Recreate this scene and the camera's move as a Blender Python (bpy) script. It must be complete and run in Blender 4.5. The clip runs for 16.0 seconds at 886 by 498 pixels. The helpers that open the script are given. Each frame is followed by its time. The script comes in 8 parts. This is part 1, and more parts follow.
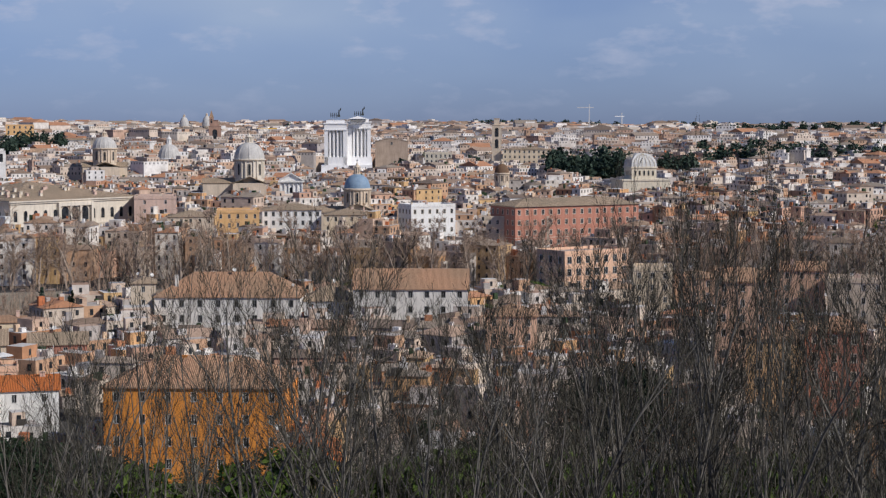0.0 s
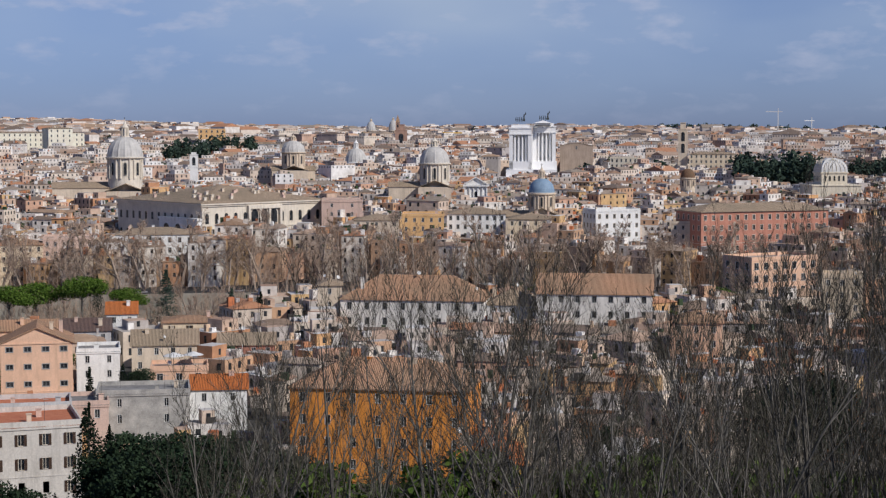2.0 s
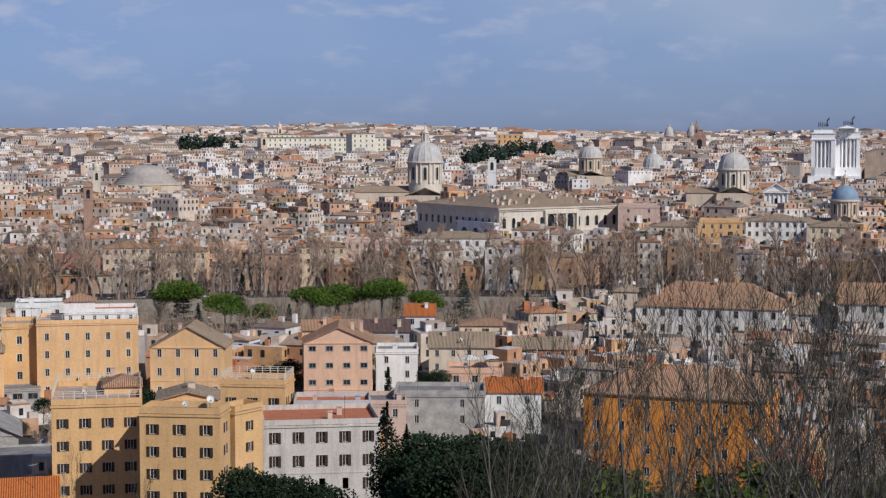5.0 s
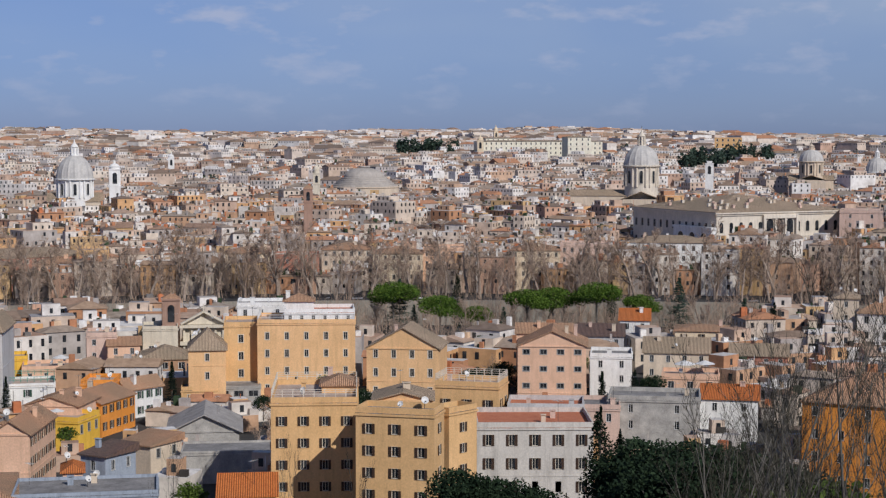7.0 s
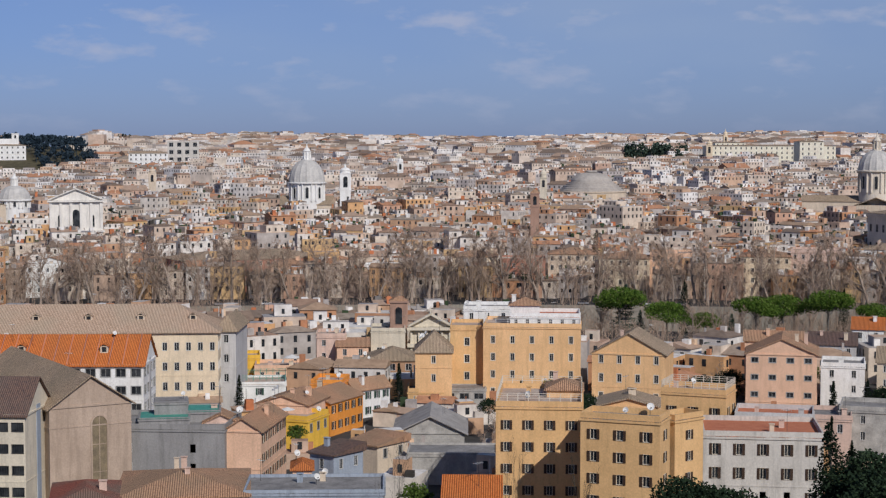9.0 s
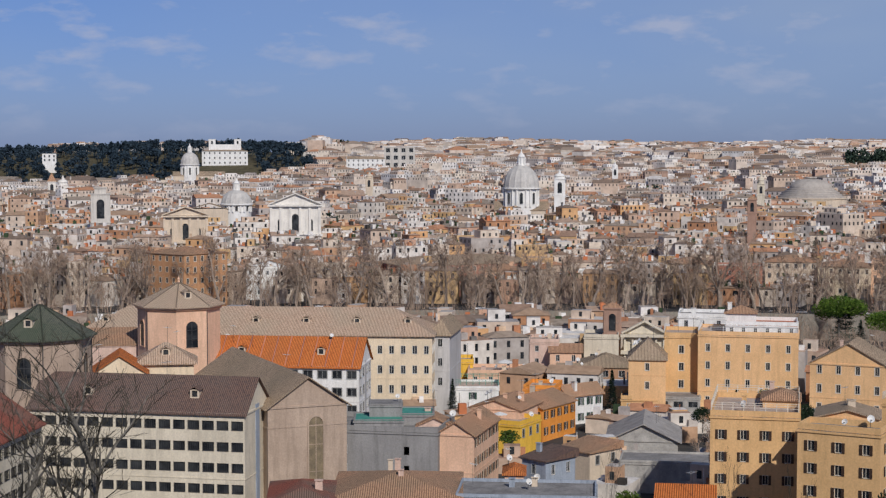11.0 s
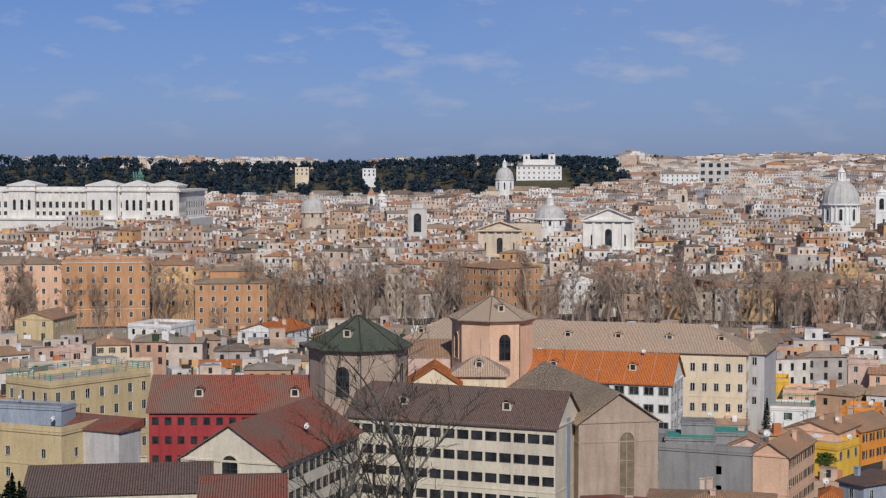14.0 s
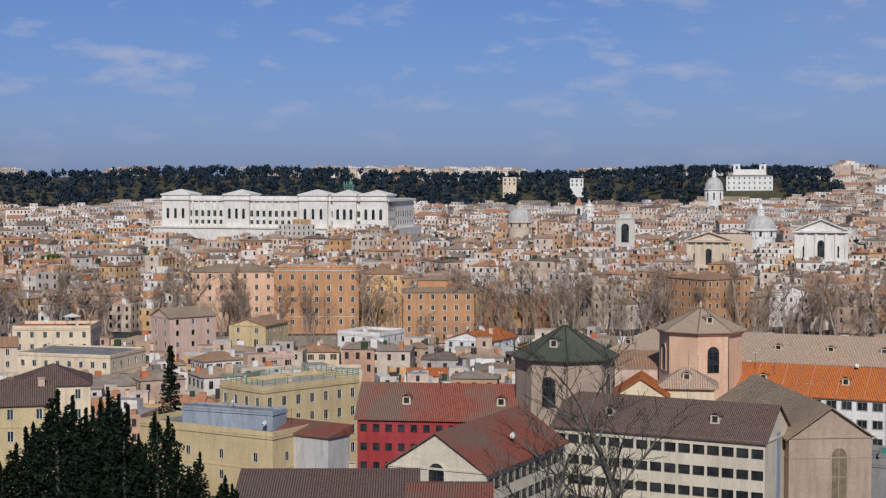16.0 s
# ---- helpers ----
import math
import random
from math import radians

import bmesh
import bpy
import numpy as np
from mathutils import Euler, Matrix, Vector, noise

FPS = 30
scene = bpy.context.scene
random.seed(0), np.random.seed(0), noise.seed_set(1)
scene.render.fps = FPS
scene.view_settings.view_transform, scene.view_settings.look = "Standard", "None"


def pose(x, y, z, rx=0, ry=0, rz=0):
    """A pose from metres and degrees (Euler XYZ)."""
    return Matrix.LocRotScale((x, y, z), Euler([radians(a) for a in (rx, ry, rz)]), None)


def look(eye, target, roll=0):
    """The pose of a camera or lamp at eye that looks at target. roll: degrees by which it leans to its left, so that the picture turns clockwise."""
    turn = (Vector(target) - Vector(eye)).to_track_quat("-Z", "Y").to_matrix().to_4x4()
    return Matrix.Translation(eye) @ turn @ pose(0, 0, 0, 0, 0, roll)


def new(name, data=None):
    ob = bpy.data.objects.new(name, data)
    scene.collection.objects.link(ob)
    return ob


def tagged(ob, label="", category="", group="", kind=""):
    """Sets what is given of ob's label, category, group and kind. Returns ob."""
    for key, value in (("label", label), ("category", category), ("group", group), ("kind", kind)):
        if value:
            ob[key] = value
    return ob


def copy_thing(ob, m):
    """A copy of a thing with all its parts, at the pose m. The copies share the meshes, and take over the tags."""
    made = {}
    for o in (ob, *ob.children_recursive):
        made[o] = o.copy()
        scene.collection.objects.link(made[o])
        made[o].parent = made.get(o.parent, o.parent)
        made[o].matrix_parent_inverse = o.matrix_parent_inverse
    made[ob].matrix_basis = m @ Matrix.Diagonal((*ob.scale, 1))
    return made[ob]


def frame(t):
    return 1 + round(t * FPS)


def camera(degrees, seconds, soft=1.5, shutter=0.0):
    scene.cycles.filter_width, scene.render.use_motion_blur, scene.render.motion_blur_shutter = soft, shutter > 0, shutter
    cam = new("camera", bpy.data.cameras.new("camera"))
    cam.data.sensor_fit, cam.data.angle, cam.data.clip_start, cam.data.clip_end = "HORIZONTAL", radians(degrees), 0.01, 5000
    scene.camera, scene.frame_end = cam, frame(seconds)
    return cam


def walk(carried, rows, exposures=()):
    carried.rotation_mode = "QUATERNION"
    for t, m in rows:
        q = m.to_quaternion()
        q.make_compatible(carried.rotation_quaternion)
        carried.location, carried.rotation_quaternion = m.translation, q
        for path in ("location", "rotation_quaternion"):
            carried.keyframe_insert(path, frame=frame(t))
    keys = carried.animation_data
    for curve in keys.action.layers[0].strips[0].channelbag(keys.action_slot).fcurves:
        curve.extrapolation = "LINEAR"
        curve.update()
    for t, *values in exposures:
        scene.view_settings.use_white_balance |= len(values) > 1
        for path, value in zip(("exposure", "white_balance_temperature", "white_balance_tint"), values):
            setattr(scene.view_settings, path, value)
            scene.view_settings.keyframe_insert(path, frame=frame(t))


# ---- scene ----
# ---------------------------------------------------------------- camera
EYE = 64.0
cam = camera(29.76, 16.0, soft=1.3)
TURNS = [(0.0, 90.0, -4.382), (0.5, 88.572, -4.34), (1.0, 86.974, -4.3), (1.5, 85.422, -4.266), (2.0, 83.667, -4.234),
         (2.5, 82.038, -4.201), (3.0, 80.311, -4.164), (3.5, 78.738, -4.133), (4.0, 76.989, -4.106), (6.5, 68.059, -3.966),
         (7.0, 66.105, -3.936), (7.5, 64.257, -3.907), (8.0, 62.237, -3.866), (8.5, 60.357, -3.829), (9.0, 58.323, -3.784),
         (11.5, 49.159, -3.514), (12.0, 47.323, -3.425), (12.5, 45.601, -3.345), (13.0, 43.753, -3.255), (13.5, 42.056, -3.17),
         (14.0, 40.235, -3.075), (14.5, 38.513, -2.984), (15.0, 36.62, -2.903), (15.5, 34.863, -2.826), (16.0, 33.12, -2.734)]
walk(cam, [(t, pose(0, 0, EYE, 90 + tilt, 0, -az)) for t, az, tilt in TURNS],
     [(0.0, -0.41, 6020, 12), (6.5, -0.53, 5940, 12), (11.5, -0.61, 6030, 12), (16.0, -0.60, 5960, 11)])

# ---------------------------------------------------------------- sky, sun, exposure
SUN_AZ, SUN_EL = 212.0, 36.0
world = bpy.data.worlds.new("world")
scene.world = world
world.use_nodes = True
wn, wl = world.node_tree.nodes, world.node_tree.links
wn.clear()
sky = wn.new("ShaderNodeTexSky")
sky.sky_type, sky.sun_disc = "NISHITA", False
sky.sun_elevation, sky.sun_rotation = radians(SUN_EL), radians(SUN_AZ)
sky.air_density, sky.dust_density, sky.ozone_density, sky.altitude = 1.0, 0.3, 3.0, 80
coord = wn.new("ShaderNodeTexCoord")
squash = wn.new("ShaderNodeMapping")
squash.inputs["Scale"].default_value = (15.0, 15.0, 42.0)
puffs = wn.new("ShaderNodeTexNoise")
puffs.inputs["Scale"].default_value, puffs.inputs["Detail"].default_value = 1.5, 5.0
puffs.inputs["Roughness"].default_value = 0.55
veil = wn.new("ShaderNodeTexNoise")
veil.inputs["Scale"].default_value, veil.inputs["Detail"].default_value = 0.35, 3.0
cover = wn.new("ShaderNodeMapRange")
cover.inputs["From Min"].default_value, cover.inputs["From Max"].default_value = 0.54, 0.71
cover.inputs["To Max"].default_value = 0.6
east_side = wn.new("ShaderNodeMapRange")
east_side.inputs["From Min"].default_value, east_side.inputs["From Max"].default_value = 0.62, 1.0
east_side.inputs["To Max"].default_value = 1.3
thick = wn.new("ShaderNodeMath")
thick.operation = "MULTIPLY"
puff_amount = wn.new("ShaderNodeMath")
puff_amount.operation = "MULTIPLY"
high = wn.new("ShaderNodeSeparateXYZ")
rise = wn.new("ShaderNodeMapRange")
rise.inputs["From Min"].default_value, rise.inputs["From Max"].default_value = -0.01, 0.06
amount = wn.new("ShaderNodeMath")
amount.operation = "MULTIPLY"
blend = wn.new("ShaderNodeMixRGB")
blend.inputs["Color2"].default_value = (7.2, 8.6, 10.6, 1)
crown_mix = wn.new("ShaderNodeMixRGB")
crown_mix.inputs["Color2"].default_value = (9.6, 9.8, 11.4, 1)
tint = wn.new("ShaderNodeMixRGB")
tint.blend_type, tint.inputs["Fac"].default_value = "MULTIPLY", 1.0
shade = wn.new("ShaderNodeValToRGB")
for spot, (p, c) in zip((shade.color_ramp.elements[0], shade.color_ramp.elements[1], shade.color_ramp.elements.new(0.5)), ((0.0, (0.60, 0.78, 1.52)), (0.42, (0.27, 0.36, 0.66)), (0.12, (0.70, 0.82, 1.30)))):
    spot.position, spot.color = p, (*c, 1)
ground_sky = wn.new("ShaderNodeBackground")
ground_sky.inputs["Strength"].default_value = 0.069
out = wn.new("ShaderNodeOutputWorld")
wl.new(coord.outputs["Generated"], squash.inputs["Vector"])
wl.new(squash.outputs["Vector"], puffs.inputs["Vector"])
wl.new(squash.outputs["Vector"], veil.inputs["Vector"])
wl.new(puffs.outputs["Fac"], cover.inputs["Value"])
wl.new(coord.outputs["Generated"], high.inputs["Vector"])
wl.new(high.outputs["Z"], rise.inputs["Value"])
wl.new(high.outputs["X"], east_side.inputs["Value"])
wl.new(east_side.outputs["Result"], thick.inputs[0])
wl.new(veil.outputs["Fac"], thick.inputs[1])
wl.new(thick.outputs["Value"], amount.inputs[0])
wl.new(cover.outputs["Result"], puff_amount.inputs[0])
wl.new(rise.outputs["Result"], puff_amount.inputs[1])
wl.new(rise.outputs["Result"], amount.inputs[1])
wl.new(sky.outputs["Color"], tint.inputs["Color1"])
wl.new(high.outputs["Z"], shade.inputs["Fac"])
wl.new(shade.outputs["Color"], tint.inputs["Color2"])
wl.new(tint.outputs["Color"], blend.inputs["Color1"])
wl.new(amount.outputs["Value"], blend.inputs["Fac"])
wl.new(blend.outputs["Color"], crown_mix.inputs["Color1"])
wl.new(puff_amount.outputs["Value"], crown_mix.inputs["Fac"])
wl.new(crown_mix.outputs["Color"], ground_sky.inputs["Color"])
wl.new(ground_sky.outputs["Background"], out.inputs["Surface"])

sun = new("sun", bpy.data.lights.new("sun", "SUN"))
sun.data.energy, sun.data.angle, sun.data.color = 5.0, radians(0.55), (1.0, 0.91, 0.78)
a, e = radians(SUN_AZ), radians(SUN_EL)
sun.matrix_world = look((0, 0, 0), (-math.sin(a) * math.cos(e), -math.cos(a) * math.cos(e), -math.sin(e)))


# ---------------------------------------------------------------- materials
def shader(name, rough=0.85, spec=0.3, metal=0.0):
    m = bpy.data.materials.new(name)
    m.use_nodes = True
    b = m.node_tree.nodes["Principled BSDF"]
    b.inputs["Roughness"].default_value, b.inputs["Metallic"].default_value = rough, metal
    b.inputs["Specular IOR Level"].default_value = spec
    return m, m.node_tree.nodes, m.node_tree.links, b


def ramp(n, stops, constant=False):
    r = n.new("ShaderNodeValToRGB")
    r.color_ramp.interpolation = "CONSTANT" if constant else "LINEAR"
    els = r.color_ramp.elements
    while len(els) < len(stops):
        els.new(0.5)
    for el, (p, c) in zip(els, stops):
        el.position, el.color = p, (*c, 1)
    return r


def noise_node(n, l, scale, detail=4.0, rough=0.6, vec=None, stretch=None):
    t = n.new("ShaderNodeTexNoise")
    t.inputs["Scale"].default_value, t.inputs["Detail"].default_value, t.inputs["Roughness"].default_value = scale, detail, rough
    if vec is None:
        g = n.new("ShaderNodeNewGeometry")
        vec = g.outputs["Position"]
    if stretch:
        mp = n.new("ShaderNodeMapping")
        mp.inputs["Scale"].default_value = stretch
        l.new(vec, mp.inputs["Vector"])
        vec = mp.outputs["Vector"]
    l.new(vec, t.inputs["Vector"])
    return t


def mixed(n, l, a, b, fac, mode="MIX"):
    m = n.new("ShaderNodeMixRGB")
    m.blend_type = mode
    for sock, v in ((m.inputs["Fac"], fac), (m.inputs["Color1"], a), (m.inputs["Color2"], b)):
        if isinstance(v, (int, float)):
            sock.default_value = v
        elif isinstance(v, tuple):
            sock.default_value = (*v, 1)
        else:
            l.new(v, sock)
    return m.outputs["Color"]


def bump(n, l, b, height, strength=0.4, dist=0.05):
    k = n.new("ShaderNodeBump")
    k.inputs["Strength"].default_value, k.inputs["Distance"].default_value = strength, dist
    l.new(height, k.inputs["Height"])
    l.new(k.outputs["Normal"], b.inputs["Normal"])


def stucco(name, col, dirt=0.5, rough=0.9):
    """Lime-washed plaster: cloudy fading, vertical streaks of grime, fine grain."""
    m, n, l, b = shader(name, rough, 0.2)
    big = noise_node(n, l, 0.16, 4)
    streak = noise_node(n, l, 0.9, 5, 0.65, stretch=(1, 1, 0.12))
    fine = noise_node(n, l, 3.5, 4, 0.7)
    pale = tuple(min(0.9, c * 1.18 + 0.02) for c in col)
    dark = tuple(c * (1 - 0.42 * dirt) for c in col)
    f = ramp(n, [(0.35, (0, 0, 0)), (0.7, (1, 1, 1))])
    l.new(big.outputs["Fac"], f.inputs["Fac"])
    base = mixed(n, l, col, pale, f.outputs["Color"])
    s = ramp(n, [(0.48, (0, 0, 0)), (0.78, (1, 1, 1))])
    l.new(streak.outputs["Fac"], s.inputs["Fac"])
    base = mixed(n, l, base, dark, s.outputs["Color"])
    g = ramp(n, [(0.3, (0.82, 0.82, 0.82)), (0.7, (1.08, 1.08, 1.08))])
    l.new(fine.outputs["Fac"], g.inputs["Fac"])
    l.new(mixed(n, l, base, g.outputs["Color"], 1.0, "MULTIPLY"), b.inputs["Base Color"])
    bump(n, l, b, fine.outputs["Fac"], 0.25, 0.04)
    return m


def rooftile(name, cols, pitch=0.34, moss=(0.16, 0.15, 0.10), mossy=0.5):
    """Rows of clay half-round tiles, run down the slope (v), mottled and mossy."""
    m, n, l, b = shader(name, 0.92, 0.15)
    uv = n.new("ShaderNodeUVMap")
    sep = n.new("ShaderNodeSeparateXYZ")
    l.new(uv.outputs["UV"], sep.inputs["Vector"])
    w = n.new("ShaderNodeTexWave")
    w.wave_type, w.bands_direction = "BANDS", "X"
    w.inputs["Scale"].default_value = 1.0 / pitch / 3.1416 * 0.5 * 3.1416 / 1.6
    w.inputs["Distortion"].default_value, w.inputs["Detail"].default_value = 0.6, 1.0
    l.new(uv.outputs["UV"], w.inputs["Vector"])
    spots = noise_node(n, l, 2.6, 3, 0.75)
    c = ramp(n, [(0.28, cols[0]), (0.46, cols[1]), (0.58, cols[2]), (0.74, cols[0])])
    l.new(spots.outputs["Fac"], c.inputs["Fac"])
    patch = noise_node(n, l, 0.08, 4, 0.6)
    p = ramp(n, [(0.42, (0, 0, 0)), (0.6, (mossy, mossy, mossy))])
    l.new(patch.outputs["Fac"], p.inputs["Fac"])
    base = mixed(n, l, c.outputs["Color"], moss, p.outputs["Color"])
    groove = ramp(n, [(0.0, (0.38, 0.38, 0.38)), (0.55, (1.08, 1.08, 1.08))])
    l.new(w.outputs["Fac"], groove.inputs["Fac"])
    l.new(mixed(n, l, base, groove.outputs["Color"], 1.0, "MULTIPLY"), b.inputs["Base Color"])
    bump(n, l, b, w.outputs["Fac"], 0.8, 0.08)
    return m


def mottled(name, c1, c2, scale=1.0, rough=0.9, spec=0.2, metal=0.0, b_amt=0.3):
    m, n, l, b = shader(name, rough, spec, metal)
    t = noise_node(n, l, scale, 6, 0.65)
    t2 = noise_node(n, l, scale * 9, 3, 0.6)
    r = ramp(n, [(0.32, c1), (0.68, c2)])
    l.new(t.outputs["Fac"], r.inputs["Fac"])
    g = ramp(n, [(0.3, (0.8, 0.8, 0.8)), (0.7, (1.1, 1.1, 1.1))])
    l.new(t2.outputs["Fac"], g.inputs["Fac"])
    l.new(mixed(n, l, r.outputs["Color"], g.outputs["Color"], 1.0, "MULTIPLY"), b.inputs["Base Color"])
    if b_amt:
        bump(n, l, b, t2.outputs["Fac"], b_amt, 0.05)
    return m


def island_mat(name, cols, scale=0.4, rough=0.9):
    """One colour for each joined house, from a palette, with fading and grime."""
    m, n, l, b = shader(name, rough, 0.2)
    g = n.new("ShaderNodeNewGeometry")
    k = len(cols)
    r = ramp(n, [(i / k, c) for i, c in enumerate(cols)], True)
    l.new(g.outputs["Random Per Island"], r.inputs["Fac"])
    t = noise_node(n, l, scale, 5, 0.7)
    q = ramp(n, [(0.3, (0.68, 0.66, 0.64)), (0.68, (1.12, 1.12, 1.12))])
    l.new(t.outputs["Fac"], q.inputs["Fac"])
    l.new(mixed(n, l, r.outputs["Color"], q.outputs["Color"], 1.0, "MULTIPLY"), b.inputs["Base Color"])
    return m


def leafy(name, c1, c2, rough=0.8):
    m, n, l, b = shader(name, rough, 0.08)
    g = n.new("ShaderNodeNewGeometry")
    r = ramp(n, [(0.0, c1), (1.0, c2)])
    l.new(g.outputs["Random Per Island"], r.inputs["Fac"])
    t = noise_node(n, l, 0.5, 3)
    q = ramp(n, [(0.3, (0.7, 0.7, 0.7)), (0.7, (1.15, 1.15, 1.15))])
    l.new(t.outputs["Fac"], q.inputs["Fac"])
    l.new(mixed(n, l, r.outputs["Color"], q.outputs["Color"], 1.0, "MULTIPLY"), b.inputs["Base Color"])
    return m


GLASS, _n, _l, _b = shader("window_glass", 0.25, 0.25)
_t = noise_node(_n, _l, 0.45, 2)
_r = ramp(_n, [(0.35, (0.012, 0.014, 0.018)), (0.7, (0.06, 0.065, 0.07))])
_l.new(_t.outputs["Fac"], _r.inputs["Fac"])
_l.new(_r.outputs["Color"], _b.inputs["Base Color"])

CREAM = stucco("cream_plaster", (0.72, 0.60, 0.43))
IVORY = stucco("ivory_plaster", (0.64, 0.58, 0.46))
OCHRE = stucco("ochre_plaster", (0.66, 0.42, 0.195), 0.3)
APRICOT = stucco("apricot_plaster", (0.74, 0.47, 0.235), 0.3)
PEACH = stucco("peach_plaster", (0.72, 0.47, 0.32), 0.4)
ORANGE = stucco("orange_plaster", (0.74, 0.29, 0.05), 0.35)
YELLOW = stucco("yellow_plaster", (0.78, 0.47, 0.06), 0.35)
PALEYELLOW = stucco("pale_yellow_plaster", (0.58, 0.46, 0.26), 0.5)
WHITE = stucco("white_plaster", (0.78, 0.77, 0.73), 0.45)
GREY = stucco("grey_plaster", (0.50, 0.49, 0.48), 0.6)
DUSTY = stucco("dusty_pink_plaster", (0.60, 0.44, 0.36), 0.5)
BEIGE = stucco("beige_plaster", (0.62, 0.52, 0.40), 0.5)
BROWN = stucco("brown_plaster", (0.42, 0.26, 0.16), 0.5)
REDWALL = stucco("crimson_plaster", (0.34, 0.045, 0.05), 0.4)
BRICKRED = stucco("brick_red_plaster", (0.46, 0.21, 0.145), 0.5)
BLUEWALL = stucco("pale_blue_plaster", (0.31, 0.355, 0.42), 0.9)
CONCRETE = mottled("weathered_concrete", (0.30, 0.29, 0.27), (0.52, 0.50, 0.46), 0.5)
BRICK = stucco("brown_brick", (0.36, 0.23, 0.17), 0.6)
# Grey render; the shade on the house is put into this darker colour.
SHADEDRENDER = stucco("shaded_grey_render", (0.27, 0.265, 0.26), 0.7)
HALLPLASTER = stucco("pinkish_brown_plaster", (0.42, 0.325, 0.25), 0.6)
PALACECREAM = stucco("sunlit_cream_plaster", (0.80, 0.73, 0.59), 0.3)
PALESTONE = stucco("pale_palace_stone", (0.74, 0.71, 0.65), 0.5)
RUSSET = stucco("russet_plaster", (0.52, 0.28, 0.14), 0.5)
WEATHERED = stucco("weathered_plaster", (0.56, 0.53, 0.48), 0.75)
STONE = stucco("travertine", (0.66, 0.60, 0.50), 0.55)
MARBLE = stucco("white_marble", (0.88, 0.87, 0.85), 0.2)
LEAD = mottled("lead_sheet", (0.44, 0.43, 0.41), (0.62, 0.60, 0.56), 0.3, 0.7)
SLATEBLUE = mottled("blue_lead", (0.18, 0.27, 0.38), (0.27, 0.37, 0.48), 0.3, 0.6)
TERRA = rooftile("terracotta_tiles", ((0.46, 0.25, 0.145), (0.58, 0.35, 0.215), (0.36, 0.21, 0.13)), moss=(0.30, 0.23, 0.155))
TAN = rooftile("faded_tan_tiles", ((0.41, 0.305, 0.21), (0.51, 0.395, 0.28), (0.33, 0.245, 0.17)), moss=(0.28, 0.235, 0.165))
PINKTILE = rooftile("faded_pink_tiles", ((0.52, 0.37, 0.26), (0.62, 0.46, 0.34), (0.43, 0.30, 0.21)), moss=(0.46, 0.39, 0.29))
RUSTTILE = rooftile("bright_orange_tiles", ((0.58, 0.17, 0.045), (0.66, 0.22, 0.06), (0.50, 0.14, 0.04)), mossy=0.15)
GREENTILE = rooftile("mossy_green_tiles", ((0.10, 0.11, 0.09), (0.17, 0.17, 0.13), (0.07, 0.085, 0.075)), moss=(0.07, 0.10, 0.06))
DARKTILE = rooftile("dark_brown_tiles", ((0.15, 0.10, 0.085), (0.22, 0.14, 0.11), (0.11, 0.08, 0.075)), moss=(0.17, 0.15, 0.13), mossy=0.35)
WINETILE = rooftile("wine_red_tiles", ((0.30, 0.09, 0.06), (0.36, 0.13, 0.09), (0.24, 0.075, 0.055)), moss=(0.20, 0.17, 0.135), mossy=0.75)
TERRACE = mottled("terrace_paving", (0.42, 0.30, 0.23), (0.55, 0.47, 0.40), 0.4)
BITUMEN = mottled("grey_roof_felt", (0.17, 0.165, 0.16), (0.33, 0.32, 0.31), 0.3)
REDTERRACE = mottled("red_terrace_paving", (0.45, 0.15, 0.08), (0.55, 0.22, 0.12), 0.6)
BROWNSHUT = mottled("dark_brown_shutter", (0.045, 0.028, 0.02), (0.08, 0.05, 0.035), 2.0, 0.6)
GREENSHUT = mottled("green_shutter", (0.03, 0.07, 0.05), (0.06, 0.11, 0.08), 2.0, 0.6)
GREYSHUT = mottled("grey_shutter", (0.30, 0.30, 0.29), (0.42, 0.42, 0.40), 2.0, 0.6)
WHITEPAINT = mottled("white_paint", (0.66, 0.66, 0.64), (0.8, 0.8, 0.78), 1.0, 0.5)
IRON = mottled("dark_iron", (0.03, 0.03, 0.035), (0.07, 0.07, 0.07), 2.0, 0.5, 0.5)
BRONZE = mottled("dark_bronze", (0.03, 0.035, 0.035), (0.06, 0.07, 0.065), 1.0, 0.5, 0.5)
VERDIGRIS = mottled("green_bronze", (0.10, 0.24, 0.20), (0.18, 0.34, 0.28), 1.0, 0.6)
GREENMETAL = mottled("green_painted_steel", (0.05, 0.26, 0.20), (0.10, 0.36, 0.28), 1.0, 0.5)
BARK = mottled("grey_brown_bark", (0.075, 0.070, 0.062), (0.21, 0.195, 0.17), 1.2)
PALEBARK = mottled("pale_plane_bark", (0.26, 0.20, 0.155), (0.44, 0.36, 0.29), 0.8)
TWIG = leafy("winter_twigs", (0.028, 0.026, 0.021), (0.11, 0.10, 0.078), 0.9)
PALESTEM = leafy("grey_green_stems", (0.055, 0.058, 0.044), (0.17, 0.167, 0.135), 0.9)
PLANETWIG = leafy("plane_twigs", (0.29, 0.21, 0.155), (0.46, 0.345, 0.26), 0.9)
PINELEAF = leafy("pine_needles", (0.036, 0.080, 0.012), (0.14, 0.22, 0.035))
CEDARLEAF = leafy("cedar_needles", (0.03, 0.055, 0.04), (0.07, 0.11, 0.08))
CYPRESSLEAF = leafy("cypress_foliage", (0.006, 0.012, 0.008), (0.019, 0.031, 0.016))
# Blue in these leaf colours stands for distance haze over the hill wood.
HAZEBLUELEAF = leafy("haze_blue_foliage", (0.019, 0.034, 0.050), (0.045, 0.068, 0.090))
BRUSHLEAF = leafy("dull_green_undergrowth", (0.028, 0.038, 0.015), (0.095, 0.112, 0.045))
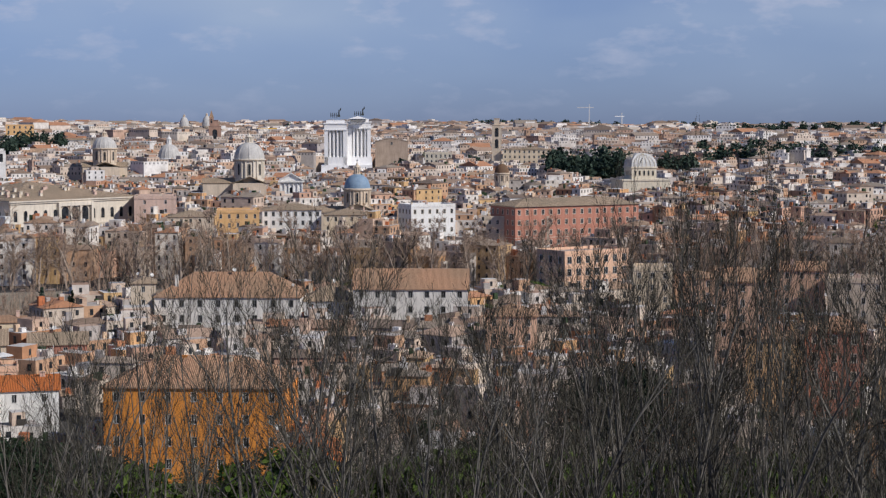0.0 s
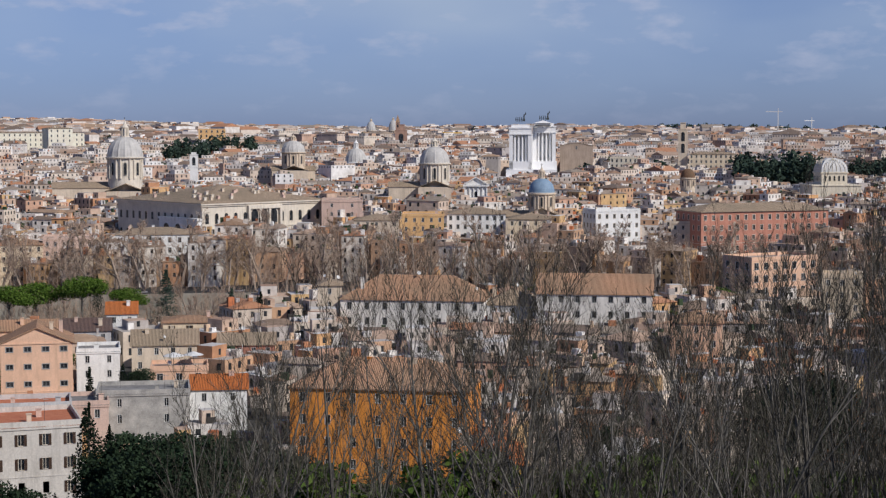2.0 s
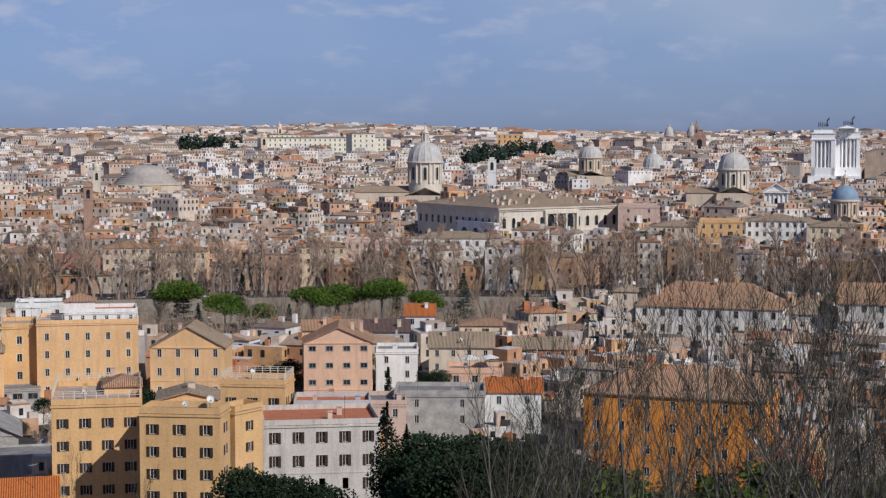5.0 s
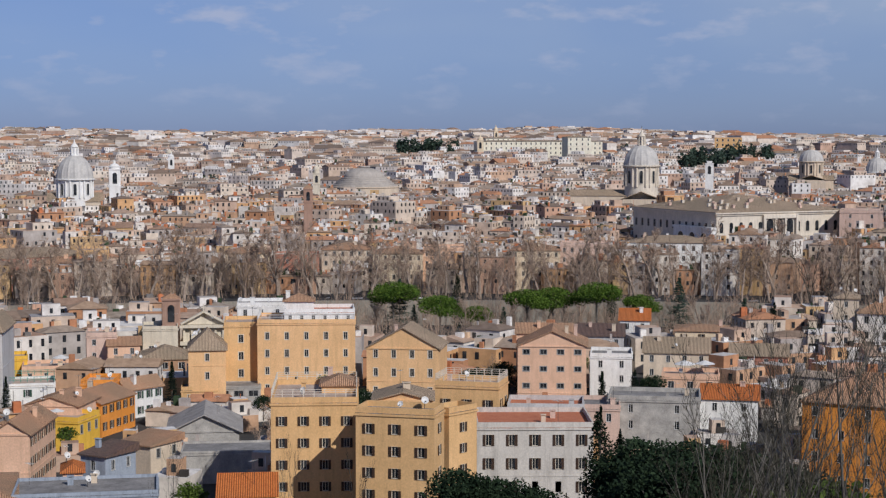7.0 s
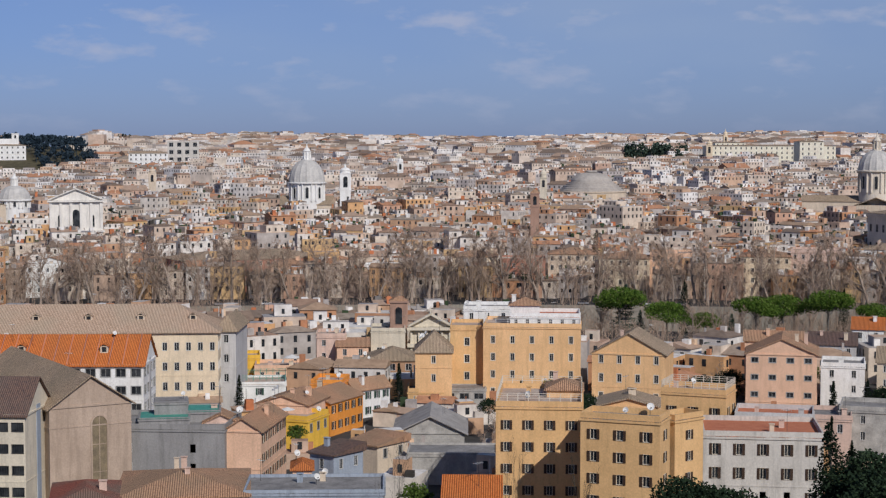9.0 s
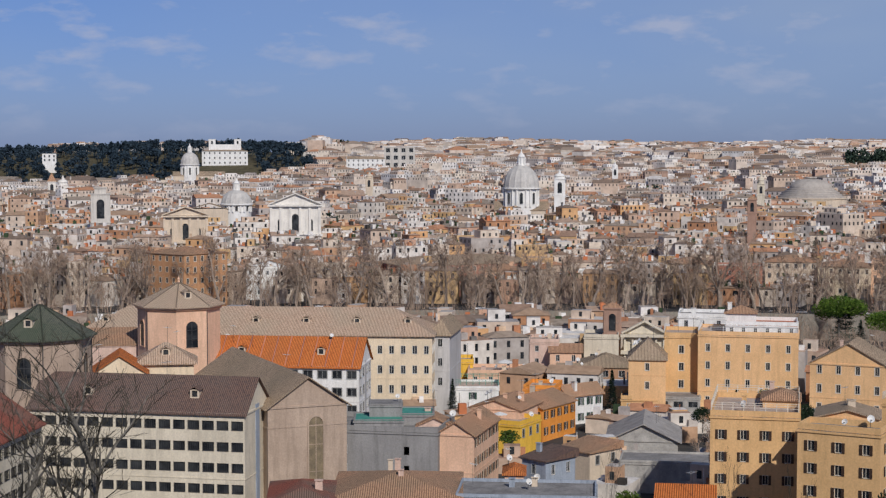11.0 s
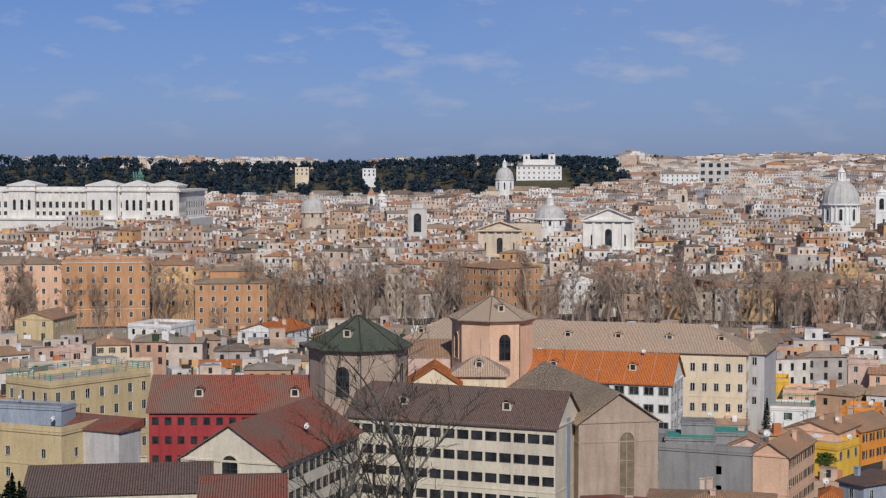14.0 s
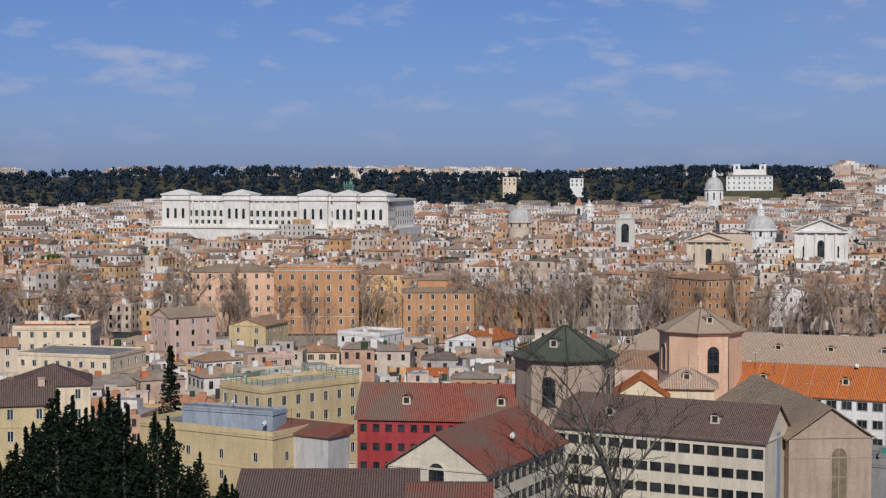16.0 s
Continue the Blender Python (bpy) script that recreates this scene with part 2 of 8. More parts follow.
PARKLEAF = leafy("park_foliage", (0.026, 0.046, 0.036), (0.068, 0.098, 0.070))
OAKLEAF = leafy("holm_oak_leaves", (0.013, 0.025, 0.015), (0.034, 0.056, 0.028))
IVYLEAF = leafy("bright_shrub_leaves", (0.045, 0.085, 0.014), (0.11, 0.155, 0.035))
SOIL = mottled("hill_soil", (0.06, 0.055, 0.03), (0.14, 0.12, 0.07), 0.15)
ASPHALT = mottled("asphalt", (0.045, 0.045, 0.047), (0.075, 0.073, 0.07), 0.3)
RIVERWALL = stucco("travertine_embankment", (0.27, 0.245, 0.20), 0.9)


# ---------------------------------------------------------------- mesh helpers
def finish(bm, name, mats, parent=None, label="", smooth=False):
    me = bpy.data.meshes.new(name)
    bm.to_mesh(me)
    bm.free()
    for m in (mats if isinstance(mats, (list, tuple)) else [mats]):
        me.materials.append(m)
    if smooth:
        me.polygons.foreach_set("use_smooth", [True] * len(me.polygons))
    ob = new(name, me)
    if parent:
        ob.parent = parent
    if label:
        ob["label"] = label
    return ob


def part(name, bm, material, parent, label="", smooth=False):
    return finish(bm, name, material, parent, label, smooth)


def thing(name, x, y, z, rz, label, category, group="", kind=""):
    ob = new(name)
    ob.matrix_basis = pose(x, y, z, 0, 0, rz)
    return tagged(ob, label, category, group, kind)


def box(bm, x0, y0, z0, x1, y1, z1, mi=0):
    v = [bm.verts.new(p) for p in ((x0, y0, z0), (x1, y0, z0), (x1, y1, z0), (x0, y1, z0), (x0, y0, z1), (x1, y0, z1), (x1, y1, z1), (x0, y1, z1))]
    for q in ((3, 2, 1, 0), (4, 5, 6, 7), (0, 1, 5, 4), (1, 2, 6, 5), (2, 3, 7, 6), (3, 0, 4, 7)):
        bm.faces.new([v[i] for i in q]).material_index = mi


def ring(bm, w, d, out, z0, z1, inner=0.0):
    """A closed band round a w by d block: from inner inside its faces to out beyond them."""
    lv = []
    for z in (z0, z1):
        for k in (out, -inner):
            lv.append([bm.verts.new((sx * (w / 2 + k), sy * (d / 2 + k), z)) for sx, sy in ((-1, -1), (1, -1), (1, 1), (-1, 1))])
    o0, i0, o1, i1 = lv
    for i in range(4):
        j = (i + 1) % 4
        for q in ((o0[i], o0[j], o1[j], o1[i]), (o1[i], o1[j], i1[j], i1[i]), (i1[i], i1[j], i0[j], i0[i]), (i0[i], i0[j], o0[j], o0[i])):
            bm.faces.new(q)
    return bm


def boxes(*specs):
    bm = bmesh.new()
    for s in specs:
        box(bm, *s)
    return bm


def lathe(bm, profile, segs=24, cx=0, cy=0, ribs=0, rib=0.0, mi=0, turn=0.0):
    """A turned body from (radius, height) pairs; ribs swell the radius."""
    rings = []
    for r, z in profile:
        ring = []
        for i in range(segs):
            a = 2 * math.pi * i / segs + turn
            k = 1 + (rib if ribs and i % (segs // ribs) == 0 else 0)
            ring.append(bm.verts.new((cx + r * k * math.cos(a), cy + r * k * math.sin(a), z)))
        rings.append(ring)
    for a, b in zip(rings, rings[1:]):
        for i in range(segs):
            j = (i + 1) % segs
            bm.faces.new((a[i], a[j], b[j], b[i])).material_index = mi
    bm.faces.new(rings[-1]).material_index = mi
    bm.faces.new(list(reversed(rings[0]))).material_index = mi
    return bm


def slope_uv(bm):
    """u along the eave, v up the slope, in metres."""
    uv = bm.loops.layers.uv.verify()
    bm.normal_update()
    for f in bm.faces:
        n = f.normal
        u = Vector((-n.y, n.x, 0))
        u = u.normalized() if u.length > 1e-4 else Vector((1, 0, 0))
        v = n.cross(u)
        for lp in f.loops:
            lp[uv].uv = (lp.vert.co.dot(u), lp.vert.co.dot(v))
    return bm
# ---------------------------------------------------------------- the land
def sstep(a, b, x):
    t = min(1.0, max(0.0, (x - a) / (b - a)))
    return t * t * (3 - 2 * t)


def land(x, y):
    """Height of the ground: the hill under the viewpoint, the city plain, the hills beyond."""
    r = math.hypot(x, y)
    az = math.degrees(math.atan2(x, y))
    front = sstep(-70, -30, az) * (1 - sstep(150, 190, az))
    hill = 62.3 - front * (4.0 * sstep(1.2, 7, r) + 0.21 * min(r, 150) + 0.34 * max(0.0, r - 150))
    plain = 0.0
    east = sstep(44, 52, az)
    plain += east * (24 * sstep(1350, 2250, r) + (22 - 13 * sstep(70, 86, az) - 6 * sstep(92, 106, az)) * sstep(2400, 4200, r))
    plain += (1 - east) * (50 * sstep(1960, 2440, r) - 14 * sstep(2600, 4200, r))
    plain += 5 * sstep(1500, 2500, r) * math.sin(az * 0.35 + r * 0.0021)
    if 558 < r < 642 and front == 1:
        plain = -13.0
    if front < 1:
        plain = max(plain, (1 - front) * 62.3)
    return max(hill, plain)


def build_ground():
    bm = bmesh.new()
    rs = [0.0, 1.2, 2.5, 4, 7, 12, 20, 32, 48, 66, 86, 108, 130, 152, 174, 200, 222, 240, 300, 400, 520, 557.5, 558.5, 600, 641.5, 642.5, 700, 950, 1200, 1400, 1600, 1800, 1950, 2050, 2150, 2250, 2450, 2800, 3300, 3900, 4500, 4990]
    n = 120
    rings = []
    for r in rs[1:]:
        rings.append([bm.verts.new((r * math.sin(2 * math.pi * i / n), r * math.cos(2 * math.pi * i / n), land(r * math.sin(2 * math.pi * i / n), r * math.cos(2 * math.pi * i / n)))) for i in range(n)])
    c = bm.verts.new((0, 0, 62.3))
    for i in range(n):
        bm.faces.new((c, rings[0][(i + 1) % n], rings[0][i]))
    for a, b in zip(rings, rings[1:]):
        for i in range(n):
            j = (i + 1) % n
            f = bm.faces.new((a[i], a[j], b[j], b[i]))
            k = math.hypot(a[i].co.x, a[i].co.y)
            az = math.degrees(math.atan2(a[i].co.x, a[i].co.y))
            f.material_index = 0 if k < 225 or (k > 1900 and az < 48) else 2 if 550 < k < 642 and (k < 558 or k > 630) else 1
    bmesh.ops.recalc_face_normals(bm, faces=bm.faces)
    return tagged(finish(bm, "ground", [SOIL, ASPHALT, RIVERWALL]), "dark soil hillside falling to the paved city plain", "ground", kind="structure")


build_ground()


def build_river():
    bm = bmesh.new()
    a0, n = -20, 80
    inner = [bm.verts.new((557 * math.sin(radians(a0 + i * 2)), 557 * math.cos(radians(a0 + i * 2)), -11.5)) for i in range(n)]
    outer = [bm.verts.new((643 * math.sin(radians(a0 + i * 2)), 643 * math.cos(radians(a0 + i * 2)), -11.5)) for i in range(n)]
    for i in range(n - 1):
        bm.faces.new((inner[i], outer[i], outer[i + 1], inner[i + 1]))
    bmesh.ops.recalc_face_normals(bm, faces=bm.faces)
    m = mottled("river_water", (0.05, 0.06, 0.035), (0.08, 0.08, 0.05), 0.1, 0.12, 0.5)
    tagged(finish(bm, "water", m), "slow green-brown river between stone walls", "river", kind="structure")


build_river()


def polar(az, r):
    a = radians(az)
    return r * math.sin(a), r * math.cos(a)


# footprints kept free of the joined city: x, y, radius
KEEP = []


def keep(x, y, r):
    KEEP.append((x, y, r))


def free(x, y, m=0.0):
    return all((x - a) ** 2 + (y - b) ** 2 > (c + m) ** 2 for a, b, c in KEEP)
# ---------------------------------------------------------------- windows and houses
WIN = {}
HOUSES = []


def lattice(ww, wh, mulls, half, out, glazed):
    """Frame, bars, reveal, surround and sill of a window in one connected mesh."""
    bm = bmesh.new()
    h = ww / 2
    xs = [-h, -h + 0.07]
    for m in mulls:
        xs += [m - half, m + half]
    xs += [h - 0.07, h]
    zs = [0.0, 0.07, wh - 0.07, wh]
    g = [[bm.verts.new((x, 0.10, z)) for z in zs] for x in xs]
    for i in range(len(xs) - 1):
        for j in range(3):
            glass = i % 2 == 1 and j == 1
            if not glass or glazed:
                bm.faces.new((g[i][j], g[i + 1][j], g[i + 1][j + 1], g[i][j + 1])).material_index = int(glass)
    n = len(xs)
    edge = [g[i][0] for i in range(n)] + [g[n - 1][j] for j in range(1, 4)] + [g[i][3] for i in range(n - 2, -1, -1)] + [g[0][j] for j in (2, 1)]

    def shifted(k, y):
        loop = []
        for v in edge:
            x, _, z = v.co
            x = x + math.copysign(k, x) if abs(abs(x) - h) < 1e-6 else x
            z = -0.64 * k if z < 1e-6 else wh + k if z > wh - 1e-6 else z
            loop.append(bm.verts.new((x, y - (0.05 if z < 0 else 0.0), z)))
        return loop
    rings = [edge, shifted(0.0, -0.05), shifted(out, -0.05), shifted(out, 0.02)]
    for a, b in zip(rings, rings[1:]):
        for i in range(len(edge)):
            j = (i + 1) % len(edge)
            bm.faces.new((a[j], a[i], b[i], b[j]))
    bm.normal_update()
    return bm


def window_set(ww, wh, style, far=False):
    """Meshes of one kind of window, shared by all its repeats."""
    key = (round(ww, 2), round(wh, 2), style, far)
    if key in WIN:
        return WIN[key]

    def mesh(bm, name, m):
        me = bpy.data.meshes.new(name)
        bm.to_mesh(me)
        bm.free()
        me.materials.append(m)
        return me
    h = ww / 2
    frame_mat = {"bars": IRON, "grey": GREYSHUT, "brown": STONE, "plain": STONE}.get(style, WHITEPAINT)
    mulls = [-h + k * ww / 5 for k in range(1, 5)] if style == "bars" else [0.0]
    bm = lattice(ww, wh, mulls, 0.02 if style == "bars" else 0.035, 0.14 if style in ("plain", "shut", "open", "grey") else 0.03, far)
    parts = [("pane", mesh(boxes((-h, 0.17, 0, h, 0.2, wh)), "pane", GLASS))]
    smat = {"open": GREENSHUT, "brown": BROWNSHUT, "shut": GREYSHUT, "half": BROWNSHUT}.get(style)
    if style in ("open", "brown"):
        for s in (-1, 1):
            b2 = bmesh.new()
            x0, x1 = sorted((s * h * 1.02, s * (h + h * 0.92)))
            box(b2, x0, -0.11, 0.0, x1, -0.06, wh)
            for k in range(int(wh / 0.18)):
                box(b2, x0 + 0.05, -0.125, 0.06 + k * 0.18, x1 - 0.05, -0.11, 0.15 + k * 0.18)
            parts.append(("shutter", mesh(b2, "shutter", smat)))
    if style in ("shut", "half"):
        for s in (-1, 1):
            if style == "half" and s > 0:
                continue
            b2 = bmesh.new()
            x0, x1 = sorted((s * 0.01, s * h))
            box(b2, x0, 0.03, 0.0, x1, 0.08, wh)
            for k in range(int(wh / 0.18)):
                box(b2, x0 + 0.05, 0.015, 0.06 + k * 0.18, x1 - 0.05, 0.03, 0.15 + k * 0.18)
            parts.append(("shutter", mesh(b2, "shutter", smat)))
    if far:
        me = mesh(bm, "window", frame_mat)
        me.materials.append(GLASS)
        WIN[key] = (me, [])
        return WIN[key]
    WIN[key] = (mesh(bm, "window", frame_mat), parts)
    return WIN[key]


def put_window(parent, x, y, z, rz, ww, wh, style):
    me, parts = window_set(ww, wh, style, parent.location.length > 560)
    w = new("window", me)
    w.parent = parent
    w.matrix_basis = pose(x, y, z, 0, 0, rz)
    for nm, pm in parts:
        p = new(nm, pm)
        p.parent = w
    return w


def facade(bm, p0, u, W, zb, zt, cols, rows, ww, mi=0, deep=0.24):
    """A wall with real openings; gives back the openings."""
    n = (u[1], -u[0])
    xs, zs, seen = [0.0], [zb], []
    for c in cols:
        xs += [c - ww / 2, c + ww / 2]
    xs.append(W)
    for a, b in rows:
        zs += [a, b]
    zs.append(zt)

    def P(x, z, k=0.0):
        return bm.verts.new((p0[0] + u[0] * x - n[0] * k, p0[1] + u[1] * x - n[1] * k, z))
    for i in range(len(xs) - 1):
        for j in range(len(zs) - 1):
            x0, x1, z0, z1 = xs[i], xs[i + 1], zs[j], zs[j + 1]
            if x1 - x0 < 1e-3 or z1 - z0 < 1e-3:
                continue
            if i % 2 and j % 2:
                seen.append((p0[0] + u[0] * (x0 + x1) / 2, p0[1] + u[1] * (x0 + x1) / 2, z0, x1 - x0, z1 - z0))
                for a, b in (((x0, z0), (x1, z0)), ((x1, z0), (x1, z1)), ((x1, z1), (x0, z1)), ((x0, z1), (x0, z0))):
                    bm.faces.new((P(*a), P(*b), P(*b, deep), P(*a, deep))).material_index = mi
            else:
                bm.faces.new((P(x0, z0), P(x1, z0), P(x1, z1), P(x0, z1))).material_index = mi
    return seen


SIDES = {"f": ((-1, -1), (1, 0)), "r": ((1, -1), (0, 1)), "b": ((1, 1), (-1, 0)), "l": ((-1, 1), (0, -1))}


def roof_mesh(w, d, z, kind, rise, over, thick=0.22):
    """A tiled roof on a w by d house whose walls end at z."""
    bm = bmesh.new()
    X, Y = w / 2 + over, d / 2 + over
    if kind == "hip":
        k = min(X, Y)
        ridge = [(-X + k, 0), (X - k, 0)] if X >= Y else [(0, -Y + k), (0, Y - k)]
        if abs(X - Y) < 0.05:
            ridge = [(0, 0)]
    if kind in ("gable_x", "gable_y"):
        for sgn in (-1, 1):
            drop = over * rise / (Y if kind == "gable_x" else X)
            top_q = [(-X, sgn * Y, z - drop), (X, sgn * Y, z - drop), (X, 0, z + rise), (-X, 0, z + rise)]
            if kind == "gable_y":
                top_q = [(sgn * X, -Y, z - drop), (sgn * X, Y, z - drop), (0, Y, z + rise), (0, -Y, z + rise)]
            a = [bm.verts.new(p) for p in top_q]
            b = [bm.verts.new((p[0], p[1], p[2] - thick)) for p in top_q]
            bm.faces.new(a), bm.faces.new(b[::-1])
            for i in range(4):
                bm.faces.new((a[i], b[i], b[(i + 1) % 4], a[(i + 1) % 4]))
        bmesh.ops.recalc_face_normals(bm, faces=bm.faces)
        return slope_uv(bm)
    e = [bm.verts.new((x, y, z)) for x, y in ((-X, -Y), (X, -Y), (X, Y), (-X, Y))]
    lo = [bm.verts.new((x, y, z - thick)) for x, y in ((-X, -Y), (X, -Y), (X, Y), (-X, Y))]
    bm.faces.new(lo[::-1])
    for i in range(4):
        bm.faces.new((lo[i], lo[(i + 1) % 4], e[(i + 1) % 4], e[i]))
    if kind == "hip":
        t = [bm.verts.new((x, y, z + rise)) for x, y in ridge]
        if len(t) == 1:
            for i in range(4):
                bm.faces.new((e[i], e[(i + 1) % 4], t[0]))
        elif X >= Y:
            bm.faces.new((e[0], e[1], t[1], t[0])), bm.faces.new((e[1], e[2], t[1]))
            bm.faces.new((e[2], e[3], t[0], t[1])), bm.faces.new((e[3], e[0], t[0]))
        else:
            bm.faces.new((e[0], e[1], t[0])), bm.faces.new((e[1], e[2], t[1], t[0]))
            bm.faces.new((e[2], e[3], t[1])), bm.faces.new((e[3], e[0], t[0], t[1]))
    elif kind in ("shed_f", "shed_r", "shed_l"):
        hi = {"shed_f": (2, 3), "shed_r": (3, 0), "shed_l": (1, 2)}[kind]
        t = [bm.verts.new((*e[i].co[:2], z + rise)) if i in hi else e[i] for i in range(4)]
        bm.faces.new(t)
        for i in range(4):
            j = (i + 1) % 4
            vs = [e[i], e[j]] + [t[k] for k in (j, i) if t[k] is not e[k]]
            if len(vs) > 2:
                bm.faces.new(vs)
    return slope_uv(bm)


def house(x, y, rot, w, d, top, base=0.0, wall=CREAM, roof="hip", tiles=TERRA, rise=None, over=0.45, storey=3.4, ww=1.0, wh=1.7,
          step=3.0, style="plain", sides="fr", rows=None, label="", name="house", category="house", trim=None, head=0.9,
          dormers=0, chimneys=2, seed=0, parapet=0.9, slab=None, gap=0.0, cols=None, group="houses of the old quarter", podium=0.0):
    """A house with walls, cornice, roof, windows, chimneys; the front looks to local -y."""
    rnd = random.Random(int(x * 7 + y * 13) + seed)
    keep(x, y, 0.5 * math.hypot(w, d) * 0.85)
    ob = thing(name, x, y, base, rot, label or "plastered Roman house with a tiled roof", category, group)
    HOUSES.append((x, y, rot, w, d, top, roof, rise if rise is not None else min(w, d) * 0.18))
    H = top - base
    nrow = rows if rows is not None else max(1, int((H - 1.5) / storey))
    zr = []
    for k in range(nrow):
        z1 = H - head - k * storey
        if z1 - wh > 0.6:
            zr.append((z1 - wh, z1))
    zr = zr[::-1]
    bm = bmesh.new()
    wins = []
    flat = roof == "flat"
    for s, ((sx, sy), u) in SIDES.items():
        W = w if s in "fb" else d
        if s in sides and zr:
            n = (cols or {}).get(s) or max(1, int((W - 1.0) / step))
            cs = [W * (i + 0.5) / n for i in range(n)]
            if W / n < ww + 0.5:
                cs = [W / 2]
        else:
            cs = []
        found = facade(bm, (sx * w / 2, sy * d / 2), u, W, 0.0 - 3.0, H, cs, zr if cs else [], ww)
        a = math.degrees(math.atan2(u[1], u[0]))
        wins += [(f, a) for f in found if rnd.random() >= gap]
    rz = rise if rise is not None else min(w, d) * 0.5 * 0.36
    if roof in ("gable_x", "gable_y"):
        for s in (-1, 1):
            if roof == "gable_x":
                q = [(s * w / 2, -d / 2 * s, H), (s * w / 2, d / 2 * s, H), (s * w / 2, 0, H + rz * 0.97)]
            else:
                q = [(w / 2 * s, s * d / 2, H), (-w / 2 * s, s * d / 2, H), (0, s * d / 2, H + rz * 0.97)]
            bm.faces.new([bm.verts.new(p) for p in q])
    bmesh.ops.remove_doubles(bm, verts=bm.verts, dist=0.001)
    part("wall", bm, wall, ob)
    t = trim or wall
    c = ring(bmesh.new(), w, d, 0.18, H - 0.42, H - 0.1, -0.003)
    if H > 11:
        zb = H - head - wh - storey * max(1, len(zr) - 1) + storey - 1.25
        if zb > 2:
            part("string_course", ring(bmesh.new(), w, d, 0.08, zb, zb + 0.2, -0.003), t, ob)
    part("cornice", c, t, ob)
    if flat:
        part("roof", boxes((-w / 2, -d / 2, H - 0.12, w / 2, d / 2, H + 0.02)), slab or TERRACE, ob)
        p = parapet
        part("parapet", ring(bmesh.new(), w, d, 0.0, H + 0.02, H + p, 0.25), wall, ob)
    else:
        part("roof", roof_mesh(w, d, H, roof, rz, over), tiles, ob)
    for (fx, fy, fz, fw, fh), a in wins:
        put_window(ob, fx, fy, fz, a, fw, fh, style)
    for _ in range(chimneys):
        cx, cy = rnd.uniform(-0.38, 0.38) * w, rnd.uniform(-0.3, 0.38) * d
        z0 = H - 0.1
        hh = 1.3 if flat else rz * 0.75 + 1.0
        s = rnd.uniform(0.35, 0.6)
        b2 = boxes((cx - s, cy - s * 0.7, z0, cx + s, cy + s * 0.7, z0 + hh), (cx - s - 0.1, cy - s * 0.7 - 0.1, z0 + hh + 0.14, cx + s + 0.1, cy + s * 0.7 + 0.1, z0 + hh + 0.24))
        for qx in (-1, 1):
            for qy in (-1, 1):
                box(b2, cx + qx * (s - 0.14) - 0.08, cy + qy * (s * 0.7 - 0.12) - 0.08, z0 + hh, cx + qx * (s - 0.14) + 0.08, cy + qy * (s * 0.7 - 0.12) + 0.08, z0 + hh + 0.14)
        part("chimney", b2, rnd.choice((wall, DUSTY, BEIGE)), ob)
    for k in range(dormers):
        cx = w * ((k + 0.5) / dormers - 0.5)
        dormer(ob, cx, -d * 0.25, H + rz * 0.42, tiles)
    return ob


def dormer(ob, x, y, z, tiles, s=1.0, rz=0.0):
    m = pose(x, y, z, 0, 0, rz)
    b = boxes((-0.8 * s, -1.0 * s, -1.2 * s, -0.5 * s, 1.4 * s, 1.0 * s), (0.5 * s, -1.0 * s, -1.2 * s, 0.8 * s, 1.4 * s, 1.0 * s), (-0.5 * s, -1.0 * s, -1.2 * s, 0.5 * s, 1.4 * s, -0.1), (-0.8 * s, -1.0 * s, 1.0 * s, 0.8 * s, 1.4 * s, 1.15 * s))
    p = part("dormer", b, BEIGE, ob)
    p.matrix_basis = m
    r = part("roof", roof_mesh(1.7 * s, 2.5 * s, 1.15 * s, "gable_y", 0.5 * s, 0.15, 0.08), tiles, p)
    r.matrix_basis = pose(0, 0.2, 0)
    g = part("pane", boxes((-0.5 * s, -0.8 * s, -0.1, 0.5 * s, -0.75 * s, 1.0 * s)), GLASS, p)
    return p


def arched(ob, x, y, z, rz, w, h, frame_mat=STONE, pane_mat=GLASS, deep=0.35, bars=True):
    """A round-headed window: surround proud of the wall, dark pane set in it, glazing bars."""
    def outline(hw, top_r, zb):
        pts = [(-hw, zb), (hw, zb)]
        zc = h - w / 2
        pts += [(top_r * math.cos(math.pi * i / 10), zc + top_r * math.sin(math.pi * i / 10)) for i in range(11)]
        return pts
    r = w / 2
    bm = bmesh.new()
    t = max(0.12, w * 0.1)
    o, n = outline(r + t, r + t, -0.1), outline(r, r, 0.0)
    for ring_y in (0,):
        vo = [bm.verts.new((a, -0.16, b)) for a, b in o]
        vi = [bm.verts.new((a, -0.16, b)) for a, b in n]
        wo = [bm.verts.new((a, 0.02, b)) for a, b in o]
        wi = [bm.verts.new((a, 0.02, b)) for a, b in n]
        k = len(o)
        for i in range(k):
            j = (i + 1) % k
            bm.faces.new((vo[i], vo[j], vi[j], vi[i]))
            bm.faces.new((wo[j], wo[i], vo[i], vo[j])[::-1])
            bm.faces.new((vi[i], vi[j], wi[j], wi[i]))
    win = part("arched_window", bm, frame_mat, ob)
    win.matrix_basis = pose(x, y, z, 0, 0, rz)
    b2 = bmesh.new()
    b2.faces.new([b2.verts.new((a, -0.02, b)) for a, b in n])
    part("pane", b2, pane_mat, win)
    if bars:
        part("glazing_bars", boxes((-0.05, -0.07, 0, 0.05, -0.025, h - 0.02), (-r, -0.07, h * 0.33, r, -0.025, h * 0.33 + 0.08), (-r, -0.07, h * 0.66, r, -0.025, h * 0.66 + 0.08)), IRON if pane_mat is GLASS else frame_mat, win)
    return win


